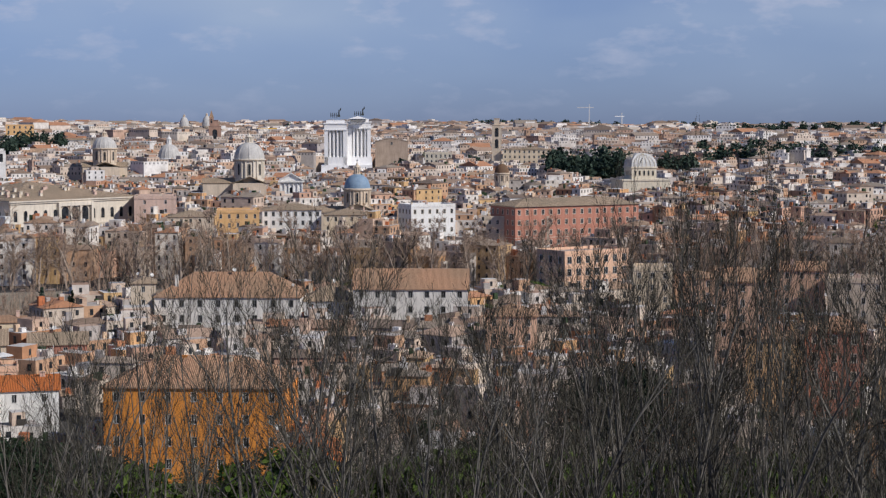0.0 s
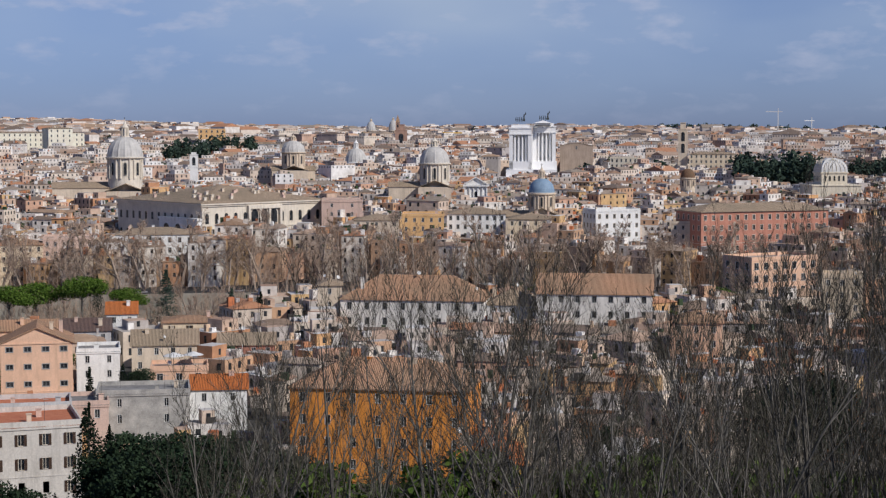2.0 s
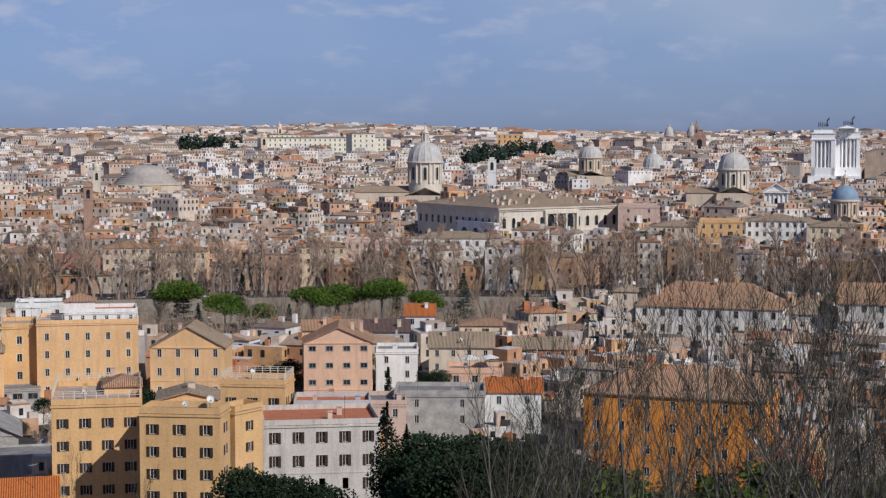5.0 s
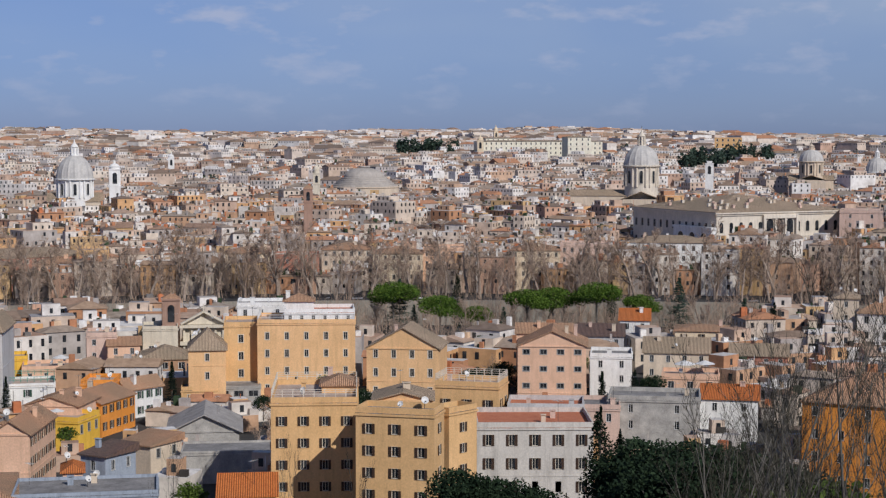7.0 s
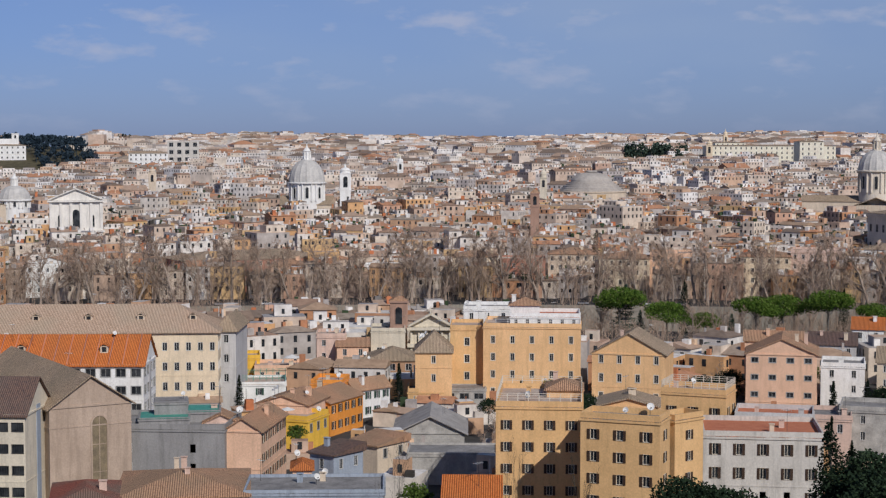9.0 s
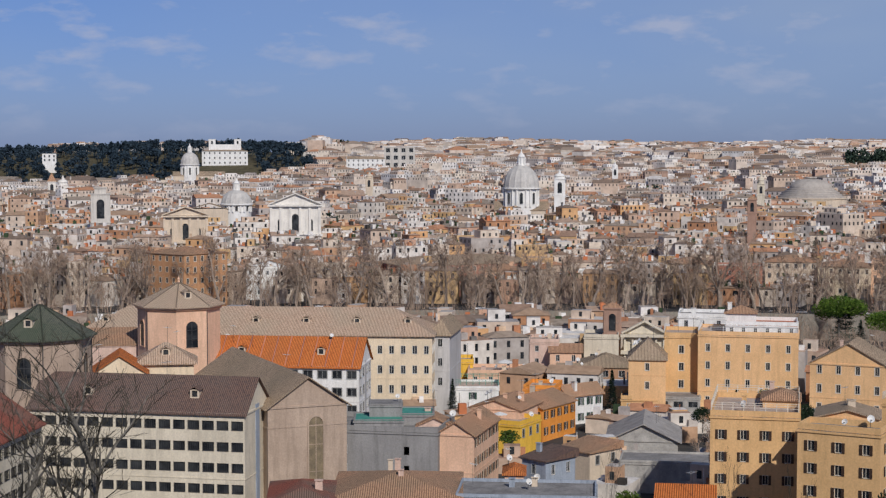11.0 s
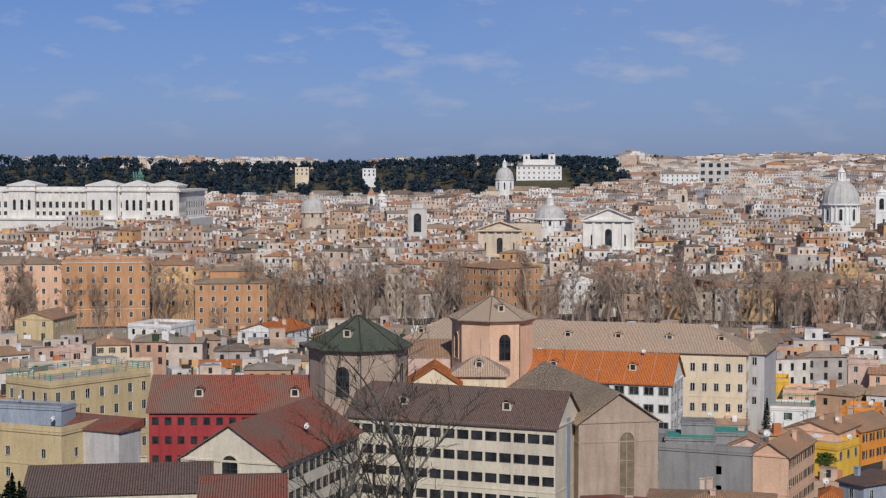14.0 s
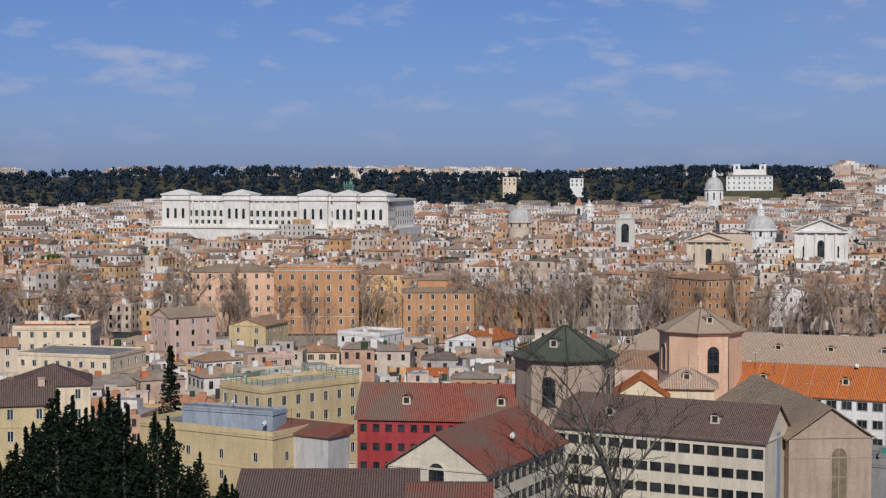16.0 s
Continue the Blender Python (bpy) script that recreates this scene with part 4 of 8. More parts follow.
def arcade_palace():
    """Renaissance palace: deep cornice, storey of windows, three-arched loggia on the garden front."""
    x, y, rot, w, d, top = 764.0, 190.0, -130.4, 67.8, 67.8, 29.0
    keep(x, y, 46)
    ob = thing("renaissance_palace", x, y, 0, rot, "large pale Renaissance palace with a three-arched garden loggia", "palace")
    bm = bmesh.new()
    side_rows = [(3.5, 6.5), (12.5, 16.5), (21.2, 24.8)]
    f = facade(bm, (-w / 2, -d / 2), (1, 0), w, -3, top, [w * (i + 0.5) / 13 for i in range(13)], side_rows, 1.9)
    r = facade(bm, (w / 2, -d / 2), (0, 1), d, -3, top, [], [], 1)
    facade(bm, (w / 2, d / 2), (-1, 0), w, -3, top, [], [], 1)
    facade(bm, (-w / 2, d / 2), (0, -1), d, -3, top, [], [], 1)
    part("wall", bm, STONE, ob)
    for fx, fy, fz, fw, fh in f:
        put_window(ob, fx, fy, fz, 0, fw, fh, "plain")
    for i in range(13):
        yy = -d / 2 + d * (i + 0.5) / 13
        if i in (5, 6, 7):
            continue
        arched(ob, w / 2, yy, 20.6, 90, 1.9, 4.6, STONE, bars=False)
        put_window(ob, w / 2 + 0.02, yy, 12.0, 90, 2.0, 3.8, "plain")
    part("loggia", boxes((w / 2, -9.5, -2, w / 2 + 1.6, -8.3, top - 0.8), (w / 2, 8.3, -2, w / 2 + 1.6, 9.5, top - 0.8), (w / 2, -8.3, 26.6, w / 2 + 1.4, 8.3, top - 0.8), (w / 2, -8.3, 10, w / 2 + 1.4, 8.3, 19.2),
                         (w / 2, -3.2, 19.2, w / 2 + 1.3, -2.2, 26.6), (w / 2, 2.2, 19.2, w / 2 + 1.3, 3.2, 26.6)), STONE, ob)
    for k in (-1, 0, 1):
        arched(ob, w / 2 + 0.35, k * 5.4, 19.4, 90, 3.9, 7.0, STONE, bars=False)
        arched(ob, w / 2 + 1.6, k * 5.4, 11.0, 90, 3.4, 6.0, STONE, bars=False)
    # white side wing of three arches under a balustrade
    part("side_wing", boxes((w / 2 - 30, -d / 2 - 2.5, -2, w / 2 - 0.1, -d / 2 - 0.02, 23.0), (w / 2 - 30.4, -d / 2 - 2.9, 22.2, w / 2 + 0.3, -d / 2 - 0.02, 23.2)), WHITE, ob, "white arcaded side wing")
    for k in range(3):
        arched(ob, w / 2 - 6 - 9 * k, -d / 2 - 2.5, 12.5, 0, 4.6, 8.0, WHITE, bars=False)
    part("cornice", boxes((-w / 2 - 1.2, -d / 2 - 1.2, top, w / 2 + 1.2, d / 2 + 1.2, top + 0.7), (-w / 2 - 0.6, -d / 2 - 0.6, top - 0.8, w / 2 + 0.6, d / 2 + 0.6, top)), STONE, ob)
    part("string_course", boxes((w / 2 + 0.003, -d / 2, 18.2, w / 2 + 0.3, -9.5, 18.8), (w / 2 + 0.003, 9.5, 18.2, w / 2 + 0.3, d / 2, 18.8), (-w / 2, -d / 2 - 0.3, 18.2, w / 2 - 30, -d / 2 - 0.003, 18.8)), STONE, ob)
    part("roof", roof_mesh(w, d, top + 0.9, "hip", 6.5, 1.3), TAN, ob)
    rnd = random.Random(5)
    for i in range(34):
        s = rnd.choice((-1, 1))
        t = rnd.uniform(-0.45, 0.45)
        a, b = (t * w, -d * rnd.uniform(0.2, 0.45)) if rnd.random() < 0.4 else (w * rnd.uniform(0.2, 0.45), t * d)
        zz = top + 0.9 + 6.5 * (1 - max(abs(a), abs(b)) / (w / 2))
        part("chimney", boxes((a - 0.6, b - 0.6, zz - 0.6, a + 0.6, b + 0.6, zz + 1.3), (a - 0.75, b - 0.75, zz + 1.3, a + 0.75, b + 0.75, zz + 1.5)), rnd.choice((BEIGE, STONE, DUSTY)), ob)


arcade_palace()


def long_palace(x, y, rot, w, d, base, top, wall, roofm, label, side="f", n=30, rows=3, tower=None, name="long_palace", rise=None, ww=1.4, wh=2.4, storey=6.0, style="dark"):
    return house(x, y, rot, w, d, top, base, wall, "hip", roofm, rise if rise is not None else 3.0, 0.8, storey, ww, wh, w / n if side == "f" else d / n, style, side, rows, label, name, "palace", STONE, 1.6, chimneys=4, group="palaces of the city")


long_palace(2054, 774, -147.4, 40, 164, 24, 55.0, PALACECREAM, TAN, "long cream palace on the hill with two rows of windows", "r", 26, 3, ww=1.6, wh=3.0, rise=1.2)
long_palace(2078, 840, -147.4, 40, 40, 24, 59.0, PALACECREAM, TAN, "taller cream end block of the hill palace", "r", 7, 3, ww=1.6, wh=3.0, rise=1.2)
long_palace(2010, 705, -147.4, 34, 30, 24, 60.5, PALACECREAM, TAN, "square cream tower block of the hill palace", "r", 5, 3, ww=1.6, wh=3.0)
bell_tower(2085, 846, -57, 6, 24, 68, CREAM, "small clock turret with a flag mast", "dome", 9)
v = house(1558.5, 1640.4, -44.3, 60.8, 25, 55.3, 30, WHITE, "hip", TAN, 2.5, 0.8, 6.5, 1.8, 2.6, 6.5, "dark", "f", 3, "wide white villa with twin towers at the wood's edge", "villa", "villa", STONE, 1.5, chimneys=0)
for s in (-17, 17):
    part("tower", boxes((s - 4.5, -6, 25, s + 4.5, 6, 40), (s - 4.9, -6.4, 40, s + 4.9, 6.4, 41)), WHITE, v)
    arched(v, s, -6, 34.5, 0, 2.4, 4.2, WHITE, bars=False)
part("upper_storey", boxes((-12.5, -5, 25, 12.5, 6, 34)), WHITE, v)


def church_front(x, y, rot, w, h, gable, depth, wall, label, base=0.0):
    keep(x, y, w * 0.8)
    ob = thing("church", x, y, base, rot, label, "church", "church fronts")
    n = w * 0.62
    part("nave", boxes((-n / 2, 1.2, -2, n / 2, depth, h - 1.5), (-w / 2, 1.2, -2, w / 2, depth, h * 0.6)), BEIGE, ob)
    f = bmesh.new()
    box(f, -w / 2, 0, -2, w / 2, 1.2, h)
    t = [(-w / 2 - 0.3, h), (w / 2 + 0.3, h), (0, h + gable)]
    a = [f.verts.new((p, -0.3, q)) for p, q in t]
    b = [f.verts.new((p, 1.3, q)) for p, q in t]
    f.faces.new(a), f.faces.new(b[::-1])
    for i in range(3):
        f.faces.new((a[i], b[i], b[(i + 1) % 3], a[(i + 1) % 3]))
    part("front", f, wall, ob)
    part("entablature", boxes((-w / 2 - 0.9, -1.7, h - 0.9, w / 2 + 0.9, 0, h - 0.1)), wall, ob)
    part("entablature", boxes((-w / 2 - 0.8, -1.5, h * 0.52, w / 2 + 0.8, 0, h * 0.52 + 1.0)), wall, ob)
    for s in (-1, 1):
        m = boxes((0, -1.7, 0, math.hypot(w / 2 + 0.5, gable), 0.2, 0.5))
        pp = part("raking_cornice", m, wall, ob)
        pp.matrix_basis = pose(s * (w / 2 + 0.4), 0, h, 0, 0, 0) @ Matrix.Rotation(math.atan2(gable, w / 2 + 0.4), 4, "Y").inverted() if s < 0 else pose(0, 0, h + gable) @ Matrix.Rotation(math.atan2(gable, w / 2 + 0.4), 4, "Y")
    for i in range(6):
        xx = w * (i / 5 - 0.5) * 0.94
        part("pilaster", boxes((xx - w * 0.025, -0.9, -2, xx + w * 0.025, 0, h * 0.52), (xx - w * 0.025, -0.8, h * 0.52 + 1.0, xx + w * 0.025, 0, h - 0.9)), wall, ob)
    arched(ob, 0, 0, h * 0.58, 0, w * 0.13, h * 0.28, wall, bars=False)
    for s in (-1, 1):
        arched(ob, s * w * 0.3, 0, h * 0.6, 0, w * 0.08, h * 0.18, wall, bars=False)
        put_window(ob, s * w * 0.3, -0.02, 1, 0, w * 0.09, h * 0.3, "dark")
    part("door", boxes((-w * 0.07, -0.1, -2, w * 0.07, 0.05, h * 0.3)), BROWNSHUT, ob)
    part("roof", roof_mesh(n, depth, h - 1.5, "gable_y", gable * 0.8, 0.4), TERRA, ob).matrix_basis = pose(0, depth / 2 + 1.4, 0)
    part("cross", boxes((-0.15, 0.3, h + gable - 0.2, 0.15, 0.6, h + gable + 2.2), (-0.7, 0.3, h + gable + 1.2, 0.7, 0.6, h + gable + 1.5)), STONE, ob)
    return ob


church_front(611.5, 592.5, -46.5, 26.2, 33.4, 5.5, 55, PALESTONE, "tall white travertine church front with a pediment")
church_front(1010, 92, -84, 14, 28, 4.5, 30, WHITE, "small white church front with a gable")
keep(1965, 738, 105)
keep(1990, 690, 60)
keep(1560, 82, 60)
keep(1480, 1560, 40)
church_front(560, 618, -42, 22, 29, 4.0, 26, BEIGE, "pale yellow church front with a curved gable")


def justice_palace():
    """Immense white palace of heavy stone: long wings, corner blocks with low domed roofs, bronze chariot."""
    x, y, rot, w, d, top = 583.0, 1104.0, -50.0, 176.0, 60.0, 44.0
    keep(x, y, 95)
    keep(*(Vector((x, y)) + Matrix.Rotation(radians(rot), 2) @ Vector((-60, 0))), 50)
    keep(*(Vector((x, y)) + Matrix.Rotation(radians(rot), 2) @ Vector((60, 0))), 50)
    ob = thing("palace_of_justice", x, y, 0, rot, "immense white stone palace with heavy cornices and corner pavilions", "palace")
    part("lower_storey", boxes((-w / 2 - 6, -d / 2 - 5, -2, w / 2 + 6, d / 2, 22), (-w / 2 - 7, -d / 2 - 6, 21, w / 2 + 7, -d / 2 - 5, 22.3)), PALESTONE, ob)
    bm = bmesh.new()
    rr = [(24.0, 27.0), (29.5, 34.0)]
    f = facade(bm, (-w / 2, -d / 2), (1, 0), w, 20, top - 3, [w * (i + 0.5) / 36 for i in range(36)], rr, 2.4)
    g = facade(bm, (w / 2, -d / 2), (0, 1), d, 20, top - 3, [d * (i + 0.5) / 11 for i in range(11)], rr, 2.4)
    facade(bm, (w / 2, d / 2), (-1, 0), w, 20, top - 3, [], [], 1)
    facade(bm, (-w / 2, d / 2), (0, -1), d, 20, top - 3, [], [], 1)
    part("upper_wall", bm, PALESTONE, ob)
    for q, a in ((f, 0), (g, 90)):
        for fx, fy, fz, fw, fh in q:
            put_window(ob, fx, fy, fz, a, fw, fh, "dark")
    part("cornice", boxes((-w / 2 - 1.6, -d / 2 - 1.6, top - 3, w / 2 + 1.6, d / 2 + 1.6, top - 1.4), (-w / 2 - 0.6, -d / 2 - 0.6, top - 1.4, w / 2 + 0.6, -d / 2, top + 0.6)), PALESTONE, ob)
    for i in range(37):
        xx = -w / 2 + w * i / 36
        part("half_column", lathe(bmesh.new(), [(0.8, 22.3), (0.7, top - 3.2)], 8, xx, -d / 2 - 1.0), PALESTONE, ob)
    for xx, ww in ((-77, 22), (-28, 20), (32, 22), (56, 18), (78, 20)):
        p = part("pavilion", boxes((xx - ww / 2, -d / 2 - 2.5, 21, xx + ww / 2, -d / 2 + 18, top + 1.0), (xx - ww / 2 - 1, -d / 2 - 3.5, top - 2.6, xx + ww / 2 + 1, -d / 2 + 19, top - 1.2), (xx - ww / 2 - 0.8, -d / 2 - 3.3, top + 1, xx + ww / 2 + 0.8, -d / 2 + 18.8, top + 2)), PALESTONE, ob)
        r = part("roof", roof_mesh(ww, 20, top + 2, "hip", 3.4, 0.6), PALESTONE, p)
        r.matrix_basis = pose(xx, -d / 2 + 7.8, 0)
        for s in (-1, 0, 1):
            arched(ob, xx + s * ww * 0.28, -d / 2 - 2.5, 28, 0, 2.2, 7.5, PALESTONE, bars=False)
    q = bmesh.new()
    for i in range(4):
        xx = 53 + i * 2.0
        box(q, xx - 0.5, -d / 2 + 6, top + 7.4, xx + 0.5, -d / 2 + 9.5, top + 9.2)
        box(q, xx - 0.35, -d / 2 + 5, top + 8.8, xx + 0.35, -d / 2 + 6.2, top + 11.2)
        for b in (6.2, 9.0):
            box(q, xx - 0.2, -d / 2 + b, top + 5.0, xx + 0.2, -d / 2 + b + 0.4, top + 7.5)
    lathe(q, [(0.9, top + 5.0), (0.8, top + 9), (0.6, top + 12), (0.2, top + 14)], 8, 56, -d / 2 + 11)
    part("chariot", q, VERDIGRIS, ob, "green bronze chariot group")


justice_palace()


def rotunda():
    """Low saucer dome with stepped rings on a round drum."""
    x, y = 1189.3, 595.3
    keep(x, y, 30)
    ob = thing("rotunda", x, y, 0, 0, "ancient rotunda with a low stepped concrete dome", "temple")
    part("drum", lathe(bmesh.new(), [(27.5, -2), (27.5, 21.5), (28.2, 22), (28.2, 22.8), (26.5, 22.9)], 64), BEIGE, ob)
    pr = [(26.5, 22.8)]
    for i in range(5):
        pr += [(25.8 - i * 1.9, 23.0 + i * 1.4), (25.6 - i * 1.9, 24.2 + i * 1.4)]
    for i in range(8):
        t = i / 7 * 0.9
        pr.append((16.5 * math.cos(t * math.pi / 2), 30.0 + 7.6 * math.sin(t * math.pi / 2)))
    pr += [(4.6, 37.8), (4.4, 38.9), (3.6, 38.9)]
    part("dome", lathe(bmesh.new(), pr, 64), mottled("grey_dome_skin", (0.36, 0.33, 0.30), (0.50, 0.46, 0.41), 0.2), ob)


rotunda()


def square_dome():
    x, y = 1171.8, -138.5
    keep(x, y, 22)
    ob = thing("synagogue", x, y, 0, -97 + 18, "pale stone temple with a square ribbed metal dome", "synagogue")
    part("body", boxes((-17, -14, -2, 17, 14, 23.5), (-17.6, -14.6, 22.8, 17.6, 14.6, 23.8)), IVORY, ob)
    part("drum", boxes((-9, -9, 23.5, 9, 9, 32)), IVORY, ob)
    part("cornice", boxes((-9.7, -9.7, 31.4, 9.7, 9.7, 32.4)), IVORY, ob)
    pr = [(9.2 * math.sqrt(2) * math.cos(t) ** 0.8, 32.4 + 9.5 * math.sin(t)) for t in [i * math.pi / 2 / 8 * 0.97 for i in range(9)]]
    part("dome", lathe(bmesh.new(), pr, 4, turn=math.pi / 4), mottled("pale_aluminium", (0.55, 0.55, 0.53), (0.68, 0.68, 0.66), 0.3, 0.5), ob)
    for s in range(4):
        a = 90 * s
        for k in range(6):
            m = boxes(*[((k - 2.5) * 3.0 * math.cos(t0 * 1.35) - 0.12, -9.3 * math.cos(t0) ** 0.8 - 0.12, 32.4 + 9.5 * math.sin(t0) - 0.1, (k - 2.5) * 3.0 * math.cos(t0 * 1.35) + 0.12, -9.3 * math.cos(t0) ** 0.8 + 0.25, 32.4 + 9.5 * math.sin(t0 + 0.18) + 0.1) for t0 in [j * 0.18 for j in range(7)]])
            part("rib", m, IVORY, ob).matrix_basis = pose(0, 0, 0, 0, 0, a)
            if k < 5:
                arched(ob, 9.02 * math.sin(radians(a)) + (k - 2) * 3.2 * math.cos(radians(a)), -9.02 * math.cos(radians(a)) + (k - 2) * 3.2 * math.sin(radians(a)), 26.2, a, 1.3, 3.6, IVORY, bars=False)


square_dome()
# ---------------------------------------------------------------- houses below the hill and along the river
# the prison wings round the court
house(192.1, 221.4, -62.1, 38.7, 14, 18.9, wall=IVORY, roof='gable_x', tiles=DARKTILE, rise=5.2, over=0.5, storey=3.6, ww=2.0, wh=1.5, step=2.45, style='bars', sides='f', rows=4, head=1.5, chimneys=0, dormers=2, name='prison_wing', category='prison', group='prison wings', label="ivory prison wing with barred windows under a dark tiled roof")
house(150.3, 219.5, -58.6, 16.6, 32.2, 18.8, wall=IVORY, roof='gable_y', tiles=WINETILE, rise=5.4, over=0.6, storey=3.6, ww=2.0, wh=1.6, step=2.5, style='bars', sides='r', rows=4, head=1.5, chimneys=0, name='prison_wing', category='prison', group='prison wings', label="ivory prison wing with a wine-red tiled gable roof")
house(172.4, 259.6, -40.7, 35.3, 14, 18.3, wall=REDWALL, roof='gable_x', tiles=WINETILE, rise=5.6, over=0.5, storey=3.5, ww=1.2, wh=1.3, step=2.2, style='bars', sides='fl', rows=4, head=1.4, chimneys=0, dormers=2, name='prison_wing', category='prison', group='prison wings', label="crimson prison wing with small barred windows and mossy tiles")
house(258.3, 253.3, -58.1, 34.8, 15, 17.1, wall=WHITE, roof='gable_x', tiles=RUSTTILE, rise=5.4, over=0.5, storey=3.7, ww=2.0, wh=1.7, step=2.9, style='grey', sides='fr', rows=3, head=1.0, chimneys=0, dormers=2, name='prison_wing', category='prison', group='prison wings', label="white prison wing under bright orange tiles")
house(280.6, 283.7, -54.6, 83.8, 20, 19.8, wall=CREAM, roof='hip', tiles=PINKTILE, rise=5.6, over=0.7, storey=4.6, ww=1.1, wh=1.9, step=2.6, style='dark', sides='fr', rows=3, head=2.4, chimneys=1, dormers=7, name='prison_wing', category='prison', group='prison wings', label="long cream prison wing under a faded hipped tile roof")
house(312.9, 252.7, -59.2, 4.6, 20, 19.0, wall=GREY, roof='hip', tiles=TAN, rise=3.5, over=0.6, storey=4.6, ww=1.1, wh=1.9, step=3.4, style='dark', sides='f', rows=3, chimneys=0, name='prison_wing', category='prison', group='prison wings', label="grey end block of the long prison wing")
house(220.0, 220.5, -27.6, 14.5, 46, 18.7, wall=HALLPLASTER, roof='gable_y', tiles=TAN, rise=5.0, over=0.7, rows=0, sides='', chimneys=0, name='prison_hall', category='prison', group='prison wings', label="beige prison hall with a gable roof and tall arched window")
house(223.3, 252.5, -42.4, 10.9, 10, 20.8, wall=CREAM, roof='hip', tiles=PINKTILE, rise=3.6, over=0.8, rows=0, sides='', chimneys=0, dormers=1, name='prison_hall', category='prison', group='prison wings', label="low cream pavilion with a hipped tile roof")
house(213.1, 254.6, -40.8, 10.5, 12, 19.9, wall=CREAM, roof='gable_y', tiles=RUSTTILE, rise=3.5, over=0.5, rows=0, sides='', chimneys=0, name='prison_hall', category='prison', group='prison wings', label="low prison link building under orange tiles")
house(237.9, 284.8, -40.8, 12.4, 12, 20.8, wall=DUSTY, roof='shed_f', tiles=TERRA, rise=2.5, over=0.3, rows=0, sides='', chimneys=0, name='prison_hall', category='prison', group='prison wings', label="low link roof of pink tiles behind the tower")
# roofs below the wall
house(108.6, 194.0, -32.2, 23.2, 20, 22.1, wall=IVORY, roof='gable_x', tiles=DARKTILE, rise=1.9, over=0.4, rows=0, sides='', chimneys=1, label="low house under a dark weathered tile roof")
house(118.8, 180.4, -34.8, 10.6, 16, 21.8, wall=IVORY, roof='gable_x', tiles=WINETILE, rise=1.3, over=0.4, rows=0, sides='', chimneys=0, label="low house under an orange-red tile roof")
# yellow and blue-grey houses by the cypresses
house(156.6, 296.2, -78.9, 13.7, 24.8, 21.2, wall=PALEYELLOW, roof='flat', storey=3.7, ww=1.1, wh=1.9, step=3.1, style='dark', sides='fr', rows=4, head=1.4, chimneys=1, slab=TERRACE, label="pale yellow apartment house with a roof terrace")
house(130.4, 268.6, -65.2, 30.1, 15.7, 18.5, wall=PALEYELLOW, roof='flat', storey=3.6, ww=1.0, wh=1.6, step=6.0, style='dark', sides='fr', rows=2, head=3.0, chimneys=0, slab=BITUMEN, label="low pale yellow house with stained plaster")
house(129.9, 267.0, -57.2, 18.5, 5, 21.6, base=14, wall=BLUEWALL, roof='flat', rows=0, sides='', chimneys=0, slab=BITUMEN, parapet=0.3, label="stained pale blue roof wall of a terrace")
house(137.9, 254.9, -67.2, 14.2, 6, 18.4, base=13, wall=GREY, roof='shed_f', tiles=WINETILE, rise=1.4, rows=0, sides='', chimneys=0, label="grey roof hut under red tiles")
house(104.5, 288.7, -21.1, 13.1, 14, 26.1, wall=CREAM, roof='hip', tiles=DARKTILE, rise=3.0, storey=3.5, step=4.0, style='dark', sides='f', rows=2, chimneys=1, label="small cream house under dark tiles")
house(88.0, 262.7, -19.9, 13.4, 14, 27.1, wall=PALEYELLOW, roof='gable_x', tiles=DARKTILE, rise=3.0, storey=3.5, step=4.0, style='dark', sides='f', rows=2, chimneys=1, label="small yellow house under dark tiles")
# white and cream houses near the river
house(167.7, 440.1, -49.8, 28.3, 20.9, 13.7, wall=CREAM, roof='flat', storey=4.0, ww=1.1, wh=1.7, step=3.4, style='dark', sides='fr', rows=2, head=1.6, chimneys=0, slab=BITUMEN, parapet=0.4, label="long low cream building with a grey felt roof")
house(174.7, 479.1, -31.1, 22.8, 16, 17.2, wall=CREAM, roof='flat', storey=3.6, ww=1.1, wh=1.8, step=3.2, style='dark', sides='fr', rows=3, chimneys=1, slab=REDTERRACE, label="cream house with a red roof terrace")
house(217.3, 482.5, -83.8, 11.6, 16.6, 18.4, wall=DUSTY, roof='gable_y', tiles=TAN, rise=2.5, storey=3.5, ww=1.0, wh=1.6, step=4.5, style='dark', sides='fr', rows=4, chimneys=2, gap=0.4, label="tall pinkish grey house with blank walls")
house(239.1, 473.4, -52.0, 12.6, 17.1, 15.5, wall=PALEYELLOW, roof='gable_y', tiles=TERRA, rise=2.0, storey=3.5, ww=1.0, wh=1.7, step=4.0, style='dark', sides='fr', rows=3, chimneys=2, label="yellow house with a low tile gable")
house(197.6, 416.8, -86.9, 7.9, 11.9, 12.0, wall=WHITE, roof='hip', tiles=TERRA, rise=2.0, storey=3.4, ww=0.9, wh=1.5, step=2.2, style='brown', sides='fr', rows=3, chimneys=2, label="white house with brown shutters under a hipped roof")
house(216.9, 423.1, -91.5, 5.7, 13.6, 10.8, wall=DUSTY, roof='flat', storey=3.4, ww=1.0, wh=1.6, step=3.4, style='brown', sides='fr', rows=3, chimneys=2, slab=TERRACE, label="dusty pink house with a roof terrace")
